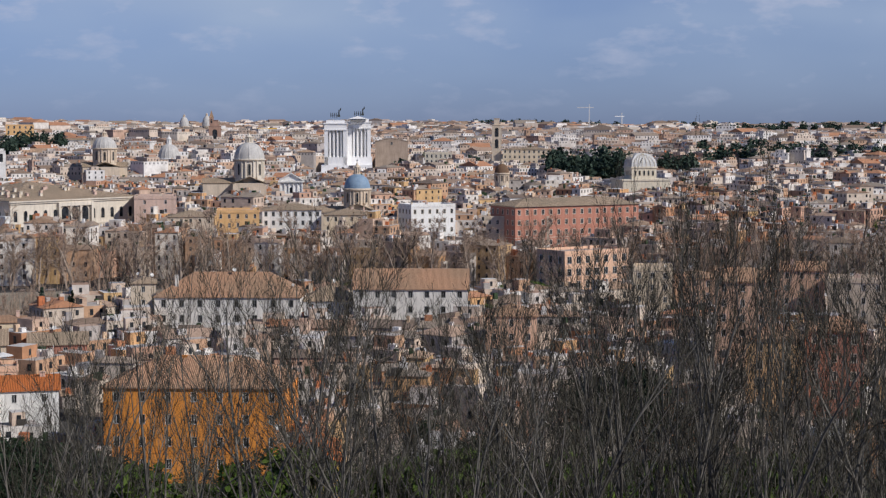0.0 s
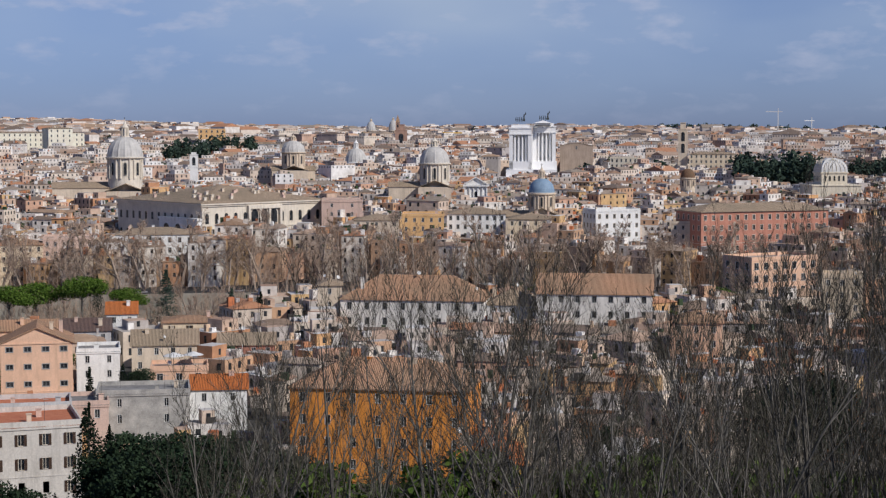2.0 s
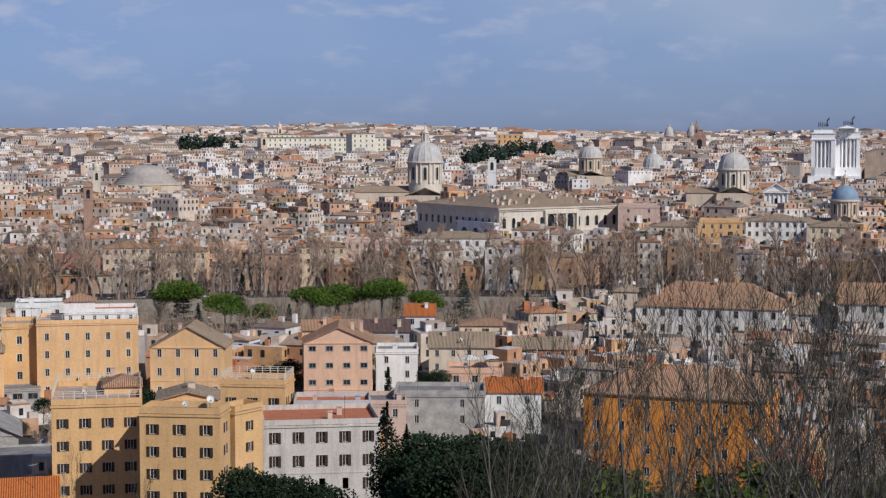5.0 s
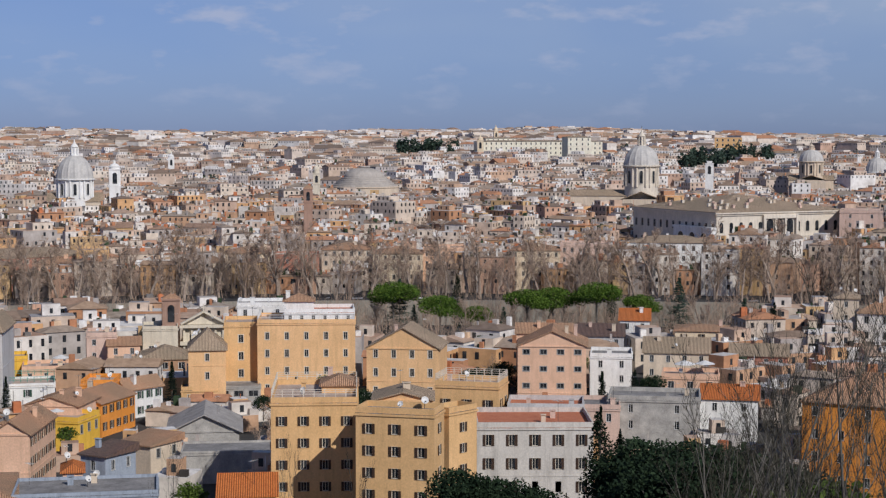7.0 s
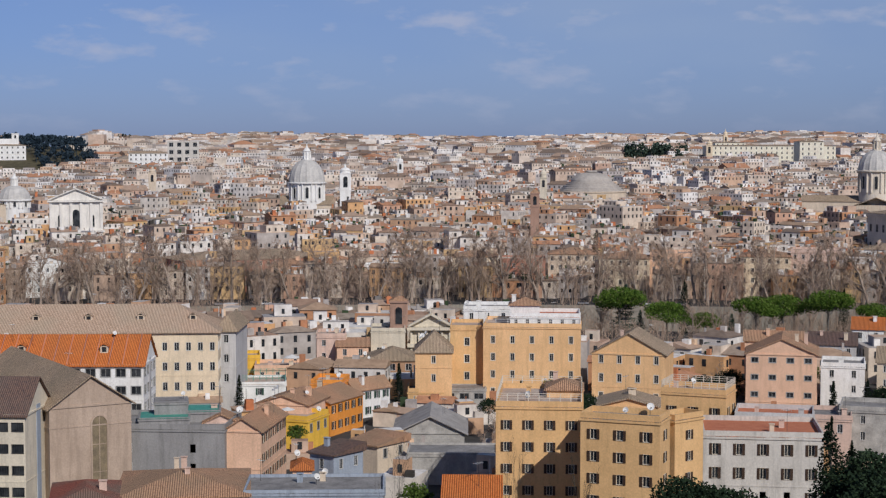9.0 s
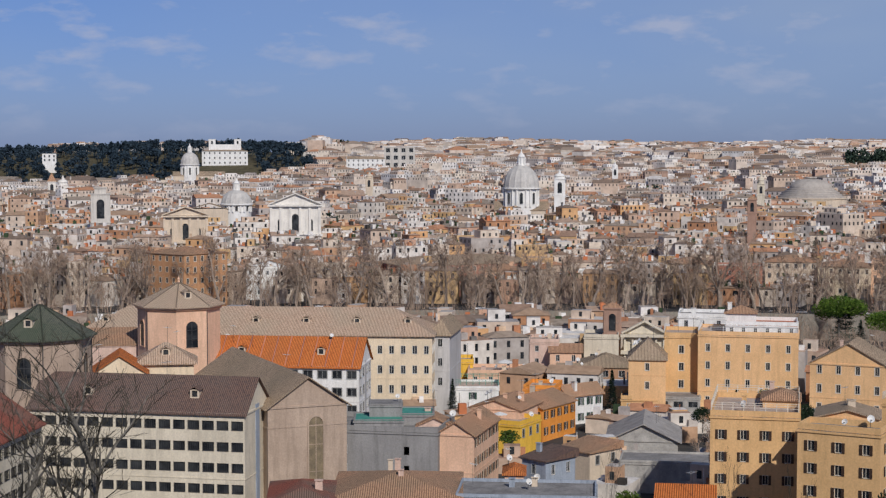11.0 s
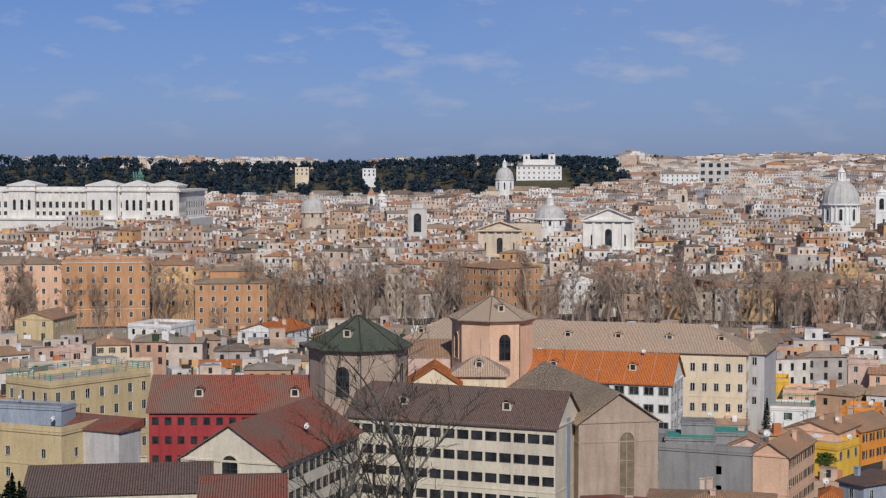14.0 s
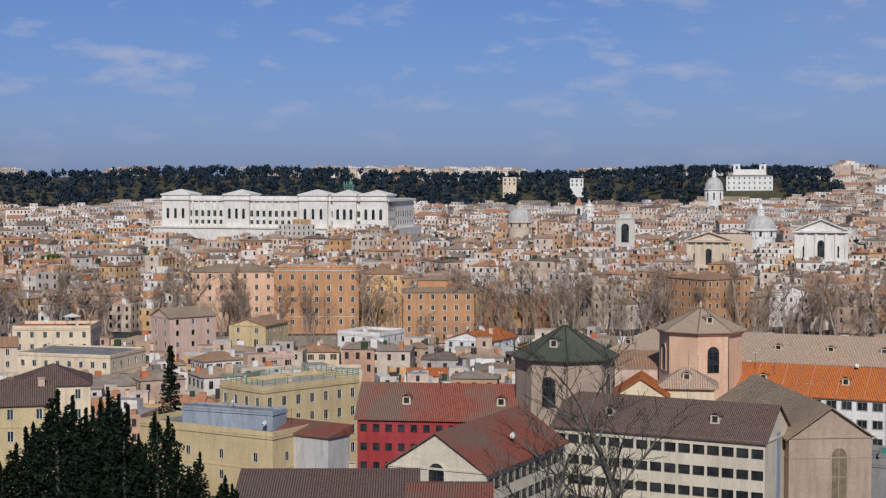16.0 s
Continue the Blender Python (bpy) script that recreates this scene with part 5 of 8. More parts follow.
house(275.8, 465.4, -60.9, 15.6, 16.3, 11.1, wall=WHITE, roof='flat', storey=3.5, ww=1.0, wh=1.7, step=3.3, style='dark', sides='fr', rows=3, chimneys=2, slab=TERRACE, gap=0.2, label="white house with a roof terrace")
house(292.5, 426.3, -62.7, 15.4, 18.9, 11.9, wall=WHITE, roof='gable_y', tiles=RUSTTILE, rise=2.4, storey=3.4, ww=1.0, wh=1.6, step=3.6, style='grey', sides='fr', rows=4, chimneys=3, gap=0.2, label="white house with an orange gable roof and roof clutter")
house(254.3, 401.2, -33.2, 14.4, 10, 5.8, wall=PEACH, roof='gable_x', tiles=RUSTTILE, rise=1.6, storey=3.2, step=3.0, style='dark', sides='f', rows=1, chimneys=1, label="low peach house under orange tiles")
house(253.7, 462.0, -29.5, 14.1, 14, 7.2, wall=CREAM, roof='hip', tiles=TERRA, rise=2.0, storey=3.4, step=3.0, style='brown', sides='f', rows=3, chimneys=2, label="cream house with brown shutters")
house(228.2, 412.2, -30.3, 22.1, 12, 7.2, wall=BEIGE, roof='flat', storey=3.4, step=3.4, style='dark', sides='f', rows=2, chimneys=2, slab=TERRACE, label="low beige house with a planted terrace")
house(151.4, 462.9, -18.7, 10.7, 14, 14.7, wall=BEIGE, roof='gable_x', tiles=TERRA, rise=2.0, step=3.4, style='dark', sides='f', rows=3, chimneys=1, label="beige house under red tiles")
# ochre convent blocks
house(358.4, 195.2, -63.1, 23.5, 16, 18.7, wall=APRICOT, roof='flat', storey=4.2, ww=0.95, wh=1.75, step=4.6, style='plain', sides='f', rows=4, head=2.2, chimneys=0, slab=TERRACE, cols={'f': 5}, label="tall apricot convent block with a roof terrace")
house(359.8, 192.5, -63.0, 16.8, 12, 21.0, base=18.5, wall=WHITE, roof='flat', storey=3, ww=0.8, wh=1.2, step=2.6, style='dark', sides='f', rows=1, head=0.6, chimneys=0, slab=REDTERRACE, cols={'f': 6}, label="white penthouse on the convent roof")
house(357.8, 197.1, -61.7, 7.2, 7, 23.6, base=20.5, wall=WHITE, roof='hip', tiles=TERRA, rise=1.6, rows=1, sides='f', chimneys=1, label="small white penthouse tower under a tile cap")
house(352.9, 210.7, -59.7, 8.1, 14, 17.8, wall=OCHRE, roof='flat', storey=4.2, ww=1.2, wh=1.9, step=4.0, style='plain', sides='f', rows=4, head=2.2, chimneys=0, slab=TERRACE, label="ochre convent wing with tall windows")
house(338.4, 211.4, -58.6, 8.7, 14, 13.6, wall=APRICOT, roof='hip', tiles=TAN, rise=4.4, storey=4.4, ww=0.9, wh=1.7, step=5.5, style='plain', sides='f', rows=2, chimneys=0, label="apricot house under a steep tan hipped roof")
house(343.7, 161.2, -74.0, 16.6, 13.0, 16.1, wall=APRICOT, roof='gable_y', tiles=TAN, rise=4.6, storey=4.2, ww=0.95, wh=1.8, step=3.6, style='plain', sides='f', rows=3, head=0.6, chimneys=1, cols={'f': 4}, label="apricot house with a broad tan gable roof and arched window")
house(243.1, 130.9, -63.1, 13.9, 20, 21.0, wall=OCHRE, roof='flat', storey=3.55, ww=0.95, wh=1.5, step=4.2, style='brown', sides='fr', rows=5, head=2.2, chimneys=1, slab=TERRACE, cols={'f': 4}, label="ochre apartment block with dark brown shutters and a roof terrace")
house(226.4, 107.4, -79.8, 12.2, 6.3, 22.2, wall=OCHRE, roof='flat', storey=3.35, ww=1.0, wh=1.5, step=3.4, style='brown', sides='fr', rows=5, head=1.6, chimneys=0, slab=BITUMEN, cols={'f': 3}, label="projecting ochre block with dark brown shutters")
house(235.6, 111.2, -65.7, 9.1, 9, 23.1, base=20.5, wall=APRICOT, roof='gable_y', tiles=TAN, rise=1.2, storey=3, ww=1.0, wh=1.9, step=2.8, style='shut', sides='f', rows=1, head=0.5, chimneys=2, cols={'f': 3}, label="roof pavilion with closed brown doors")
house(248.4, 129.2, -63.1, 5.8, 8, 22.4, base=20, wall=APRICOT, roof='hip', tiles=TERRA, rise=1.3, storey=3, step=3, style='dark', sides='f', rows=1, chimneys=1, label="small apricot roof house on the terrace")
house(243.8, 106.2, -108.3, 4.2, 6.7, 19.8, wall=OCHRE, roof='flat', storey=3.4, ww=0.9, wh=1.5, step=3.2, style='brown', sides='fr', rows=4, head=1.8, chimneys=0, slab=BITUMEN, label="ochre link block with shutters")
house(281.3, 118.8, -80.0, 11.9, 8.4, 18.2, wall=OCHRE, roof='flat', storey=4.0, ww=1.0, wh=1.6, step=3.6, style='brown', sides='fr', rows=4, head=2.4, chimneys=1, slab=TERRACE, label="ochre convent block with a balustraded terrace")
house(364.4, 133.4, -71.0, 15.7, 16, 15.8, wall=PEACH, roof='gable_y', tiles=TERRA, rise=3.4, storey=3.9, ww=1.5, wh=1.1, step=3.4, style='grey', sides='f', rows=4, head=1.0, chimneys=2, cols={'f': 4}, label="peach house with wide windows and a low tile gable")
house(374.0, 139.0, -70.6, 13.2, 10, 17.1, wall=PEACH, roof='gable_x', tiles=TERRA, rise=1.8, storey=3, step=3.4, style='dark', sides='f', rows=1, chimneys=1, label="peach upper storey behind the gable")
house(268.4, 102.0, -65.3, 19.7, 16, 14.6, wall=WEATHERED, roof='flat', storey=4.0, ww=1.0, wh=1.9, step=4.4, style='brown', sides='fr', rows=4, head=1.2, chimneys=2, slab=REDTERRACE, cols={'f': 5}, gap=0.1, label="weathered pale house with brown shutters and red terrace")
house(286.1, 106.0, -71.0, 13.8, 10, 14.4, wall=GREY, roof='flat', storey=3, step=4, style='dark', sides='f', rows=1, chimneys=2, slab=REDTERRACE, label="grey roof rooms behind a red terrace")
# the narrow street of coloured houses
house(227.0, 197.5, -62.8, 22.7, 15, 13.2, wall=SHADEDRENDER, roof='flat', storey=3.4, ww=1.0, wh=1.5, step=9.0, style='dark', sides='fr', rows=3, head=2.6, chimneys=1, slab=BITUMEN, gap=0.4, label="blank grey rendered house with flat roofs")
house(236.8, 186.0, -66.0, 6.8, 19.1, 13.0, wall=PEACH, roof='gable_y', tiles=TERRA, rise=2.2, storey=3.4, ww=0.9, wh=1.5, step=2.4, style='brown', sides='r', rows=3, chimneys=1, label="peach street house with a brown tile roof")
house(225.6, 197.8, -49.6, 8.9, 8, 14.7, base=14, wall=SHADEDRENDER, roof='flat', rows=0, sides='', chimneys=0, slab=GREENMETAL, parapet=0.15, label="grey roof room with a green metal roof")
house(228.6, 198.8, -49.5, 5.9, 6, 16.9, base=15, wall=SHADEDRENDER, roof='flat', rows=0, sides='', chimneys=0, slab=BITUMEN, parapet=0.15, label="small grey lift house on the roof")
house(233.2, 195.1, -50.7, 6.0, 8, 15.1, base=14, wall=SHADEDRENDER, roof='flat', rows=1, step=4, sides='f', style='dark', chimneys=0, slab=GREENMETAL, parapet=0.2, label="grey roof room with a dark doorway")
house(233.2, 191.1, -51.2, 5.8, 7, 13.6, base=13, wall=DUSTY, roof='gable_y', tiles=TERRA, rise=1.4, rows=0, sides='', chimneys=1, label="small roof hut under red tiles")
house(276.1, 206.8, -79.7, 11.2, 10.0, 6.6, wall=YELLOW, roof='flat', storey=3.5, ww=0.95, wh=1.7, step=2.6, style='grey', sides='r', rows=3, head=0.9, chimneys=0, slab=TERRACE, label="bright yellow house with a planted roof terrace")
house(283.4, 212.4, -73.7, 11.3, 13.2, 8.7, base=9, wall=PEACH, roof='gable_y', tiles=TERRA, rise=1.8, rows=1, step=3, sides='f', style='dark', chimneys=2, label="peach roof storey under red tiles")
house(296.2, 213.8, -84.4, 11.9, 14.6, 7.5, wall=ORANGE, roof='gable_y', tiles=TERRA, rise=2.2, storey=3.5, ww=0.95, wh=1.7, step=2.5, style='brown', sides='fr', rows=4, chimneys=1, label="deep orange house with brown shutters along the street")
house(307.1, 219.6, -64.8, 7.2, 10, 9.1, wall=ORANGE, roof='flat', storey=3.2, step=3, style='dark', sides='fr', rows=2, chimneys=1, slab=TERRACE, label="orange roof tower with a terrace")
house(316.4, 216.3, -105.3, 4.9, 10.6, 6.9, wall=WHITE, roof='gable_y', tiles=TERRA, rise=2.2, storey=3.5, ww=0.9, wh=1.7, step=2.4, style='open', sides='fr', rows=5, chimneys=2, label="white house with green shutters along the street")
house(361.4, 238.5, -57.4, 12.7, 16, 7.3, wall=BROWN, roof='hip', tiles=TAN, rise=2.6, storey=3.8, ww=1.6, wh=1.7, step=3.6, style='dark', sides='f', rows=4, chimneys=1, label="brown house with dark arched loggias under a broad tile roof")
house(349.2, 240.5, -55.9, 7.4, 12, 6.2, wall=PEACH, roof='gable_x', tiles=TAN, rise=2.2, storey=3.5, step=3, style='dark', sides='f', rows=2, chimneys=1, label="peach house under a faded roof")
house(335.7, 212.0, -58.3, 8.4, 10, 4.1, wall=OCHRE, roof='flat', storey=3.2, ww=1.2, wh=1.1, step=3.4, style='plain', sides='f', rows=3, head=1.0, chimneys=0, slab=BITUMEN, label="small ochre house with a flat dark roof")
house(343.1, 205.6, -59.8, 10.4, 8, 4.1, wall=CONCRETE, roof='flat', storey=3.2, ww=2.2, wh=1.4, step=3.0, style='grey', sides='f', rows=2, chimneys=0, slab=BITUMEN, parapet=0.2, label="low concrete gallery with broken windows")
house(294.0, 184.4, -59.1, 14.1, 18, 4.1, wall=CONCRETE, roof='gable_y', tiles=mottled('grey_sheet_roof', (0.26, 0.25, 0.24), (0.42, 0.40, 0.38), 0.4), rise=3.4, rows=0, sides='', chimneys=0, over=0.8, label="ruinous shed with a sagging grey sheet roof")
house(264.9, 161.3, -60.2, 16.7, 10, 5.7, wall=CONCRETE, roof='flat', rows=0, sides='', chimneys=0, slab=BITUMEN, parapet=0.4, label="blank patched concrete wall of a yard building")
house(263.8, 177.7, -96.0, 7.9, 9.2, 6.1, wall=BEIGE, roof='shed_f', tiles=TERRA, rise=1.2, storey=3.4, step=3.4, style='grey', sides='r', rows=2, chimneys=0, label="low beige house under a red sloping roof")
house(228.8, 162.4, -96.5, 5.4, 7.5, 11.3, wall=BLUEWALL, roof='shed_f', tiles=DARKTILE, rise=1.2, storey=3.3, ww=0.9, wh=1.7, step=3.0, style='dark', sides='fr', rows=3, chimneys=1, label="pale blue house with a small balcony and dark tiles")
house(218.1, 161.7, -53.8, 3.1, 7, 10.6, wall=PEACH, roof='hip', tiles=RUSTTILE, rise=1.0, rows=1, step=3, sides='f', style='dark', chimneys=0, label="tiny peach roof house with a tile cap")
house(203.8, 148.6, -56.3, 21.0, 12, 11.3, wall=BLUEWALL, roof='flat', rows=0, sides='', chimneys=2, slab=BITUMEN, parapet=0.5, label="flat-roofed house with a pale blue parapet")
house(194.6, 166.6, -51.6, 19.4, 20, 11.3, wall=DUSTY, roof='hip', tiles=TERRA, rise=2.2, rows=0, sides='', chimneys=3, over=0.4, label="old house under a patched brown tile roof")
house(180.9, 174.1, -47.2, 9.6, 16, 11.4, wall=DUSTY, roof='hip', tiles=WINETILE, rise=1.4, rows=0, sides='', chimneys=1, label="low house under dark red tiles")
house(217.7, 129.0, -60.3, 8.4, 14, 10.6, wall=BEIGE, roof='gable_x', tiles=RUSTTILE, rise=2.0, rows=0, sides='', chimneys=0, label="low house under a bright orange tile roof")
house(321.6, 251.1, -52.9, 12.6, 12, 4.8, wall=WHITE, roof='flat', storey=3.4, step=6, style='open', sides='f', rows=1, chimneys=0, slab=TERRACE, parapet=0.6, label="low white house with a terrace")
house(348.0, 277.4, -52.0, 8.9, 10, 6.2, wall=YELLOW, roof='flat', rows=0, sides='', chimneys=0, slab=TERRACE, label="small yellow house behind shrubs")
house(347.8, 263.0, -54.0, 16.0, 12, 4.7, wall=PEACH, roof='flat', storey=3.4, step=3.4, style='dark', sides='f', rows=1, chimneys=2, slab=TERRACE, label="low peach house with a terrace of plants")
house(371.1, 265.0, -55.0, 7.9, 12, 10.5, wall=DUSTY, roof='flat', storey=3.5, ww=1.0, wh=1.6, step=3.2, style='dark', sides='f', rows=4, chimneys=1, slab=TERRACE, label="tall greyish pink house with a roof terrace")
house(371.2, 257.9, -55.7, 8.5, 12, 8.5, wall=PEACH, roof='gable_x', tiles=TERRA, rise=1.6, storey=3.5, step=3.2, style='dark', sides='f', rows=3, chimneys=1, label="peach house under a red roof")
house(357.8, 256.2, -55.1, 11.1, 8, 3.3, wall=WHITE, roof='flat', rows=0, sides='', chimneys=1, slab=BITUMEN, label="white roof room with a grey terrace")
house(377.1, 218.9, -60.7, 12.4, 12, 19.9, wall=WHITE, roof='flat', storey=3.4, step=3.4, style='dark', sides='f', rows=2, chimneys=1, slab=BITUMEN, label="white flat-roofed house behind the convent")
# houses among the gardens
house(453.5, 141.2, -73.2, 8.4, 10, 11.8, wall=WHITE, roof='shed_f', tiles=RUSTTILE, rise=2.4, storey=3.3, step=3, style='dark', sides='f', rows=3, chimneys=2, label="white house with a bright red roof patch")
house(441.5, 118.4, -75.9, 14.1, 14, 11.4, wall=CREAM, roof='hip', tiles=TERRA, rise=1.2, storey=3.5, ww=0.9, wh=1.7, step=3.6, style='brown', sides='fr', rows=3, chimneys=1, label="cream villa with a projecting flat cornice")
house(406.0, 115.3, -75.2, 16.2, 14, 10.1, wall=BEIGE, roof='gable_x', tiles=TAN, rise=3.0, storey=3.4, step=3.4, style='dark', sides='f', rows=2, chimneys=2, label="beige house with a long sloping roof")
house(376.1, 103.5, -75.6, 13.1, 10, 8.1, wall=PEACH, roof='flat', storey=3.4, ww=1.4, wh=1.6, step=3.4, style='dark', sides='f', rows=2, chimneys=0, slab=TERRACE, label="peach terrace house with white parasols")
house(386.0, 126.1, -72.6, 10.1, 12, 10.6, wall=WHITE, roof='flat', storey=3.5, step=3.2, style='dark', sides='f', rows=3, chimneys=1, slab=BITUMEN, label="white house among dark garden trees")
house(423.1, 141.2, -72.3, 12.3, 12, 10.9, wall=GREY, roof='shed_f', tiles=DARKTILE, rise=2, rows=1, sides='f', step=3, style='dark', chimneys=2, label="grey house under a dark lean-to roof")
house(331.7, 98.9, -74.9, 18.7, 12, 9.8, wall=CONCRETE, roof='flat', storey=3.3, ww=0.9, wh=1.7, step=6, style='dark', sides='f', rows=2, chimneys=2, slab=BITUMEN, label="grey flat-roofed house with cluttered terraces")
house(323.3, 108.4, -72.2, 9.0, 12, 8.7, wall=DUSTY, roof='flat', storey=3.3, step=4, style='dark', sides='f', rows=1, chimneys=2, slab=BITUMEN, label="low pinkish house with flat roofs")
house(345.4, 86.5, -76.9, 11.9, 12, 8.9, wall=WHITE, roof='shed_f', tiles=RUSTTILE, rise=1.4, rows=1, sides='f', step=4, style='dark', chimneys=1, label="low white house with an orange-red lean-to")
house(416.0, 96.7, -77.9, 14.3, 14, 9.1, wall=BRICKRED, roof='gable_x', tiles=TAN, rise=2.2, storey=3.5, step=3.2, style='dark', sides='f', rows=2, chimneys=1, label="brick-red house with a faded tile roof")
house(488.6, 62.1, -91.1, 42.2, 20, 13.4, wall=PALESTONE, roof='hip', tiles=TERRA, rise=6.5, storey=4.4, ww=1.2, wh=2.0, step=5.0, style='grey', sides='fl', rows=3, chimneys=3, label="large white convent house under a hipped tile roof")
house(493.0, 89.0, -80.2, 7.2, 12, 16.6, wall=BEIGE, roof='hip', tiles=TAN, rise=1.4, storey=4, step=3.4, style='dark', sides='f', rows=4, chimneys=0, label="square beige tower house with a low tile cap")
house(489.2, 9.3, -90.9, 33.3, 18, 15.8, wall=PALESTONE, roof='gable_x', tiles=TERRA, rise=5.0, storey=4.4, ww=1.2, wh=1.8, step=4.6, style='grey', sides='f', rows=3, chimneys=2, label="long white convent house under red tiles")
house(491.9, 33.6, -87.0, 15.5, 14, 11.7, wall=GREY, roof='hip', tiles=TAN, rise=4.0, storey=4.2, step=4, style='dark', sides='f', rows=3, chimneys=1, label="grey house between the white blocks")
house(300.4, 43.6, -92.5, 32.3, 18, 17.2, wall=ORANGE, roof='hip', tiles=TERRA, rise=4.5, storey=4.0, ww=1.0, wh=1.7, step=4.4, style='dark', sides='f', rows=4, chimneys=2, label="deep orange villa behind the leafless trees")
house(236.3, 18.7, -86.4, 7.4, 14, 17.0, wall=YELLOW, roof='hip', tiles=RUSTTILE, rise=2.2, storey=3.6, step=4, style='dark', sides='f', rows=3, chimneys=1, label="yellow house behind the leafless trees")
house(240.9, 23.0, -84.9, 3.2, 14, 17.5, wall=ORANGE, roof='flat', rows=0, sides='', chimneys=0, slab=TERRACE, label="bright orange house corner behind the trees")
house(572.7, -48.1, -146.2, 15.7, 27.7, 19.5, wall=PEACH, roof='flat', storey=4.2, ww=1.8, wh=2.4, step=3.8, style='dark', sides='fr', rows=3, head=1.0, chimneys=1, slab=TERRACE, label="peach villa with broad loggia openings")
house(400.5, -72.5, -101.2, 13.2, 14, 26.3, wall=PEACH, roof='gable_x', tiles=TERRA, rise=2.6, storey=3.6, step=3.2, style='dark', sides='f', rows=4, chimneys=2, label="peach house behind tall leafless stems")
house(329.5, -66.0, -102.2, 10.8, 12, 21.7, wall=APRICOT, roof='hip', tiles=TERRA, rise=2.4, storey=3.6, step=3.4, style='plain', sides='f', rows=4, chimneys=2, label="apricot house with white window frames")
house(332.8, -78.8, -104.3, 11.4, 12, 22.7, wall=BRICKRED, roof='hip', tiles=TERRA, rise=2.4, storey=3.6, step=3.4, style='plain', sides='f', rows=4, chimneys=2, label="brick-red house with white window frames")
house(475.0, -102.8, -103.0, 12.5, 12, 22.2, wall=PEACH, roof='gable_x', tiles=TERRA, rise=2.0, storey=3.6, step=3.4, style='dark', sides='f', rows=4, chimneys=2, label="peach house under red tiles")
house(461.9, -115.2, -104.9, 15.5, 12, 20.1, wall=BEIGE, roof='flat', tiles=TERRA, storey=3.6, step=3.4, style='dark', sides='f', rows=4, chimneys=2, label="beige flat-roofed house behind stems")
house(502.0, -63.4, -97.9, 11.7, 12, 19.8, wall=CREAM, roof='flat', storey=3.6, step=3.4, style='dark', sides='f', rows=4, chimneys=3, slab=TERRACE, label="cream house with roof terraces")
house(505.2, -76.7, -99.3, 11.8, 12, 17.1, wall=PEACH, roof='hip', tiles=TERRA, rise=2.0, storey=3.6, step=3.4, style='dark', sides='f', rows=4, chimneys=3, label="peach house under a low hipped roof")
house(426.7, -17.7, -93.2, 12.9, 14, 14.8, wall=PEACH, roof='hip', tiles=TERRA, rise=2.5, storey=3.6, step=3.4, style='dark', sides='f', rows=3, chimneys=2, label="peach house behind the leafless trees")
# palaces across the river
house(743.8, -54.5, -152.5, 22.0, 63.9, 27.2, wall=BRICKRED, roof='hip', tiles=TAN, rise=3.0, over=0.8, storey=4.4, ww=1.3, wh=2.2, step=3.9, style='plain', sides='fr', rows=4, head=1.6, chimneys=4, name='palazzo', category='palace', trim=STONE, group='palaces across the river', label="brick-red palazzo with pale window frames")
house(730.6, 7.1, -153.9, 13.5, 21.3, 27.2, wall=WHITE, roof='flat', storey=4.0, ww=1.1, wh=1.9, step=3.0, style='plain', sides='fr', rows=5, head=1.4, chimneys=2, slab=BITUMEN, name='palazzo', category='palace', group='palaces across the river', label="white palazzo with a stepped attic")
house(682.2, 197.4, -75.2, 32.3, 20, 19.0, wall=WHITE, roof='hip', tiles=TAN, rise=2.5, storey=4.2, ww=1.2, wh=2.0, step=3.8, style='grey', sides='f', rows=4, head=1.4, chimneys=3, name='palazzo', category='palace', group='palaces across the river', label="white palazzo beside the river trees")
house(764.7, 132.0, -80.9, 18.7, 22, 29.3, wall=DUSTY, roof='flat', storey=4, ww=1.1, wh=1.7, step=6, style='dark', sides='f', rows=4, chimneys=2, slab=BITUMEN, gap=0.3, name='palazzo', category='palace', group='palaces across the river', label="blank pinkish palace wing with a terrace")
house(561.6, 445.9, -117.6, 31.2, 65.3, 13.7, wall=BRICKRED, roof='hip', tiles=TAN, rise=3.0, storey=3.9, ww=1.2, wh=1.9, step=3.3, style='plain', sides='fr', rows=4, head=1.0, chimneys=3, name='palazzo', category='palace', trim=STONE, group='palaces across the river', label="long brick riverside palace with a row of attic windows")
house(579.8, 387.8, -56.8, 14.7, 15, 10.8, wall=WHITE, roof='flat', storey=4.0, ww=2.2, wh=2.2, step=3.6, style='dark', sides='f', rows=4, chimneys=1, slab=BITUMEN, name='office_block', category='building', group='palaces across the river', label="white modern block with wide dark windows")
house(443.9, 490.1, -90.1, 23.4, 22.6, 21.8, wall=RUSSET, roof='hip', tiles=TERRA, rise=2.4, storey=4.2, ww=1.2, wh=2.0, step=3.4, style='plain', sides='fr', rows=5, chimneys=3, name='palazzo', category='palace', group='palaces across the river', label="russet riverside palazzo with a tile roof")
house(507.7, 501.5, -69.9, 23.8, 19.2, 12.4, wall=WHITE, roof='gable_y', tiles=TERRA, rise=3.0, storey=3.8, ww=1.1, wh=1.8, step=3.3, style='dark', sides='fr', rows=4, chimneys=1, name='palazzo', category='palace', group='palaces across the river', label="white riverside building with a pedimented gable")
house(354.0, 545.3, -34.2, 27.3, 20, 16.9, wall=RUSSET, roof='hip', tiles=TAN, rise=1.8, storey=4.2, ww=1.3, wh=2.0, step=4.2, style='plain', sides='f', rows=4, chimneys=2, name='palazzo', category='palace', group='palaces across the river', label="russet riverside palazzo with a stepped attic")
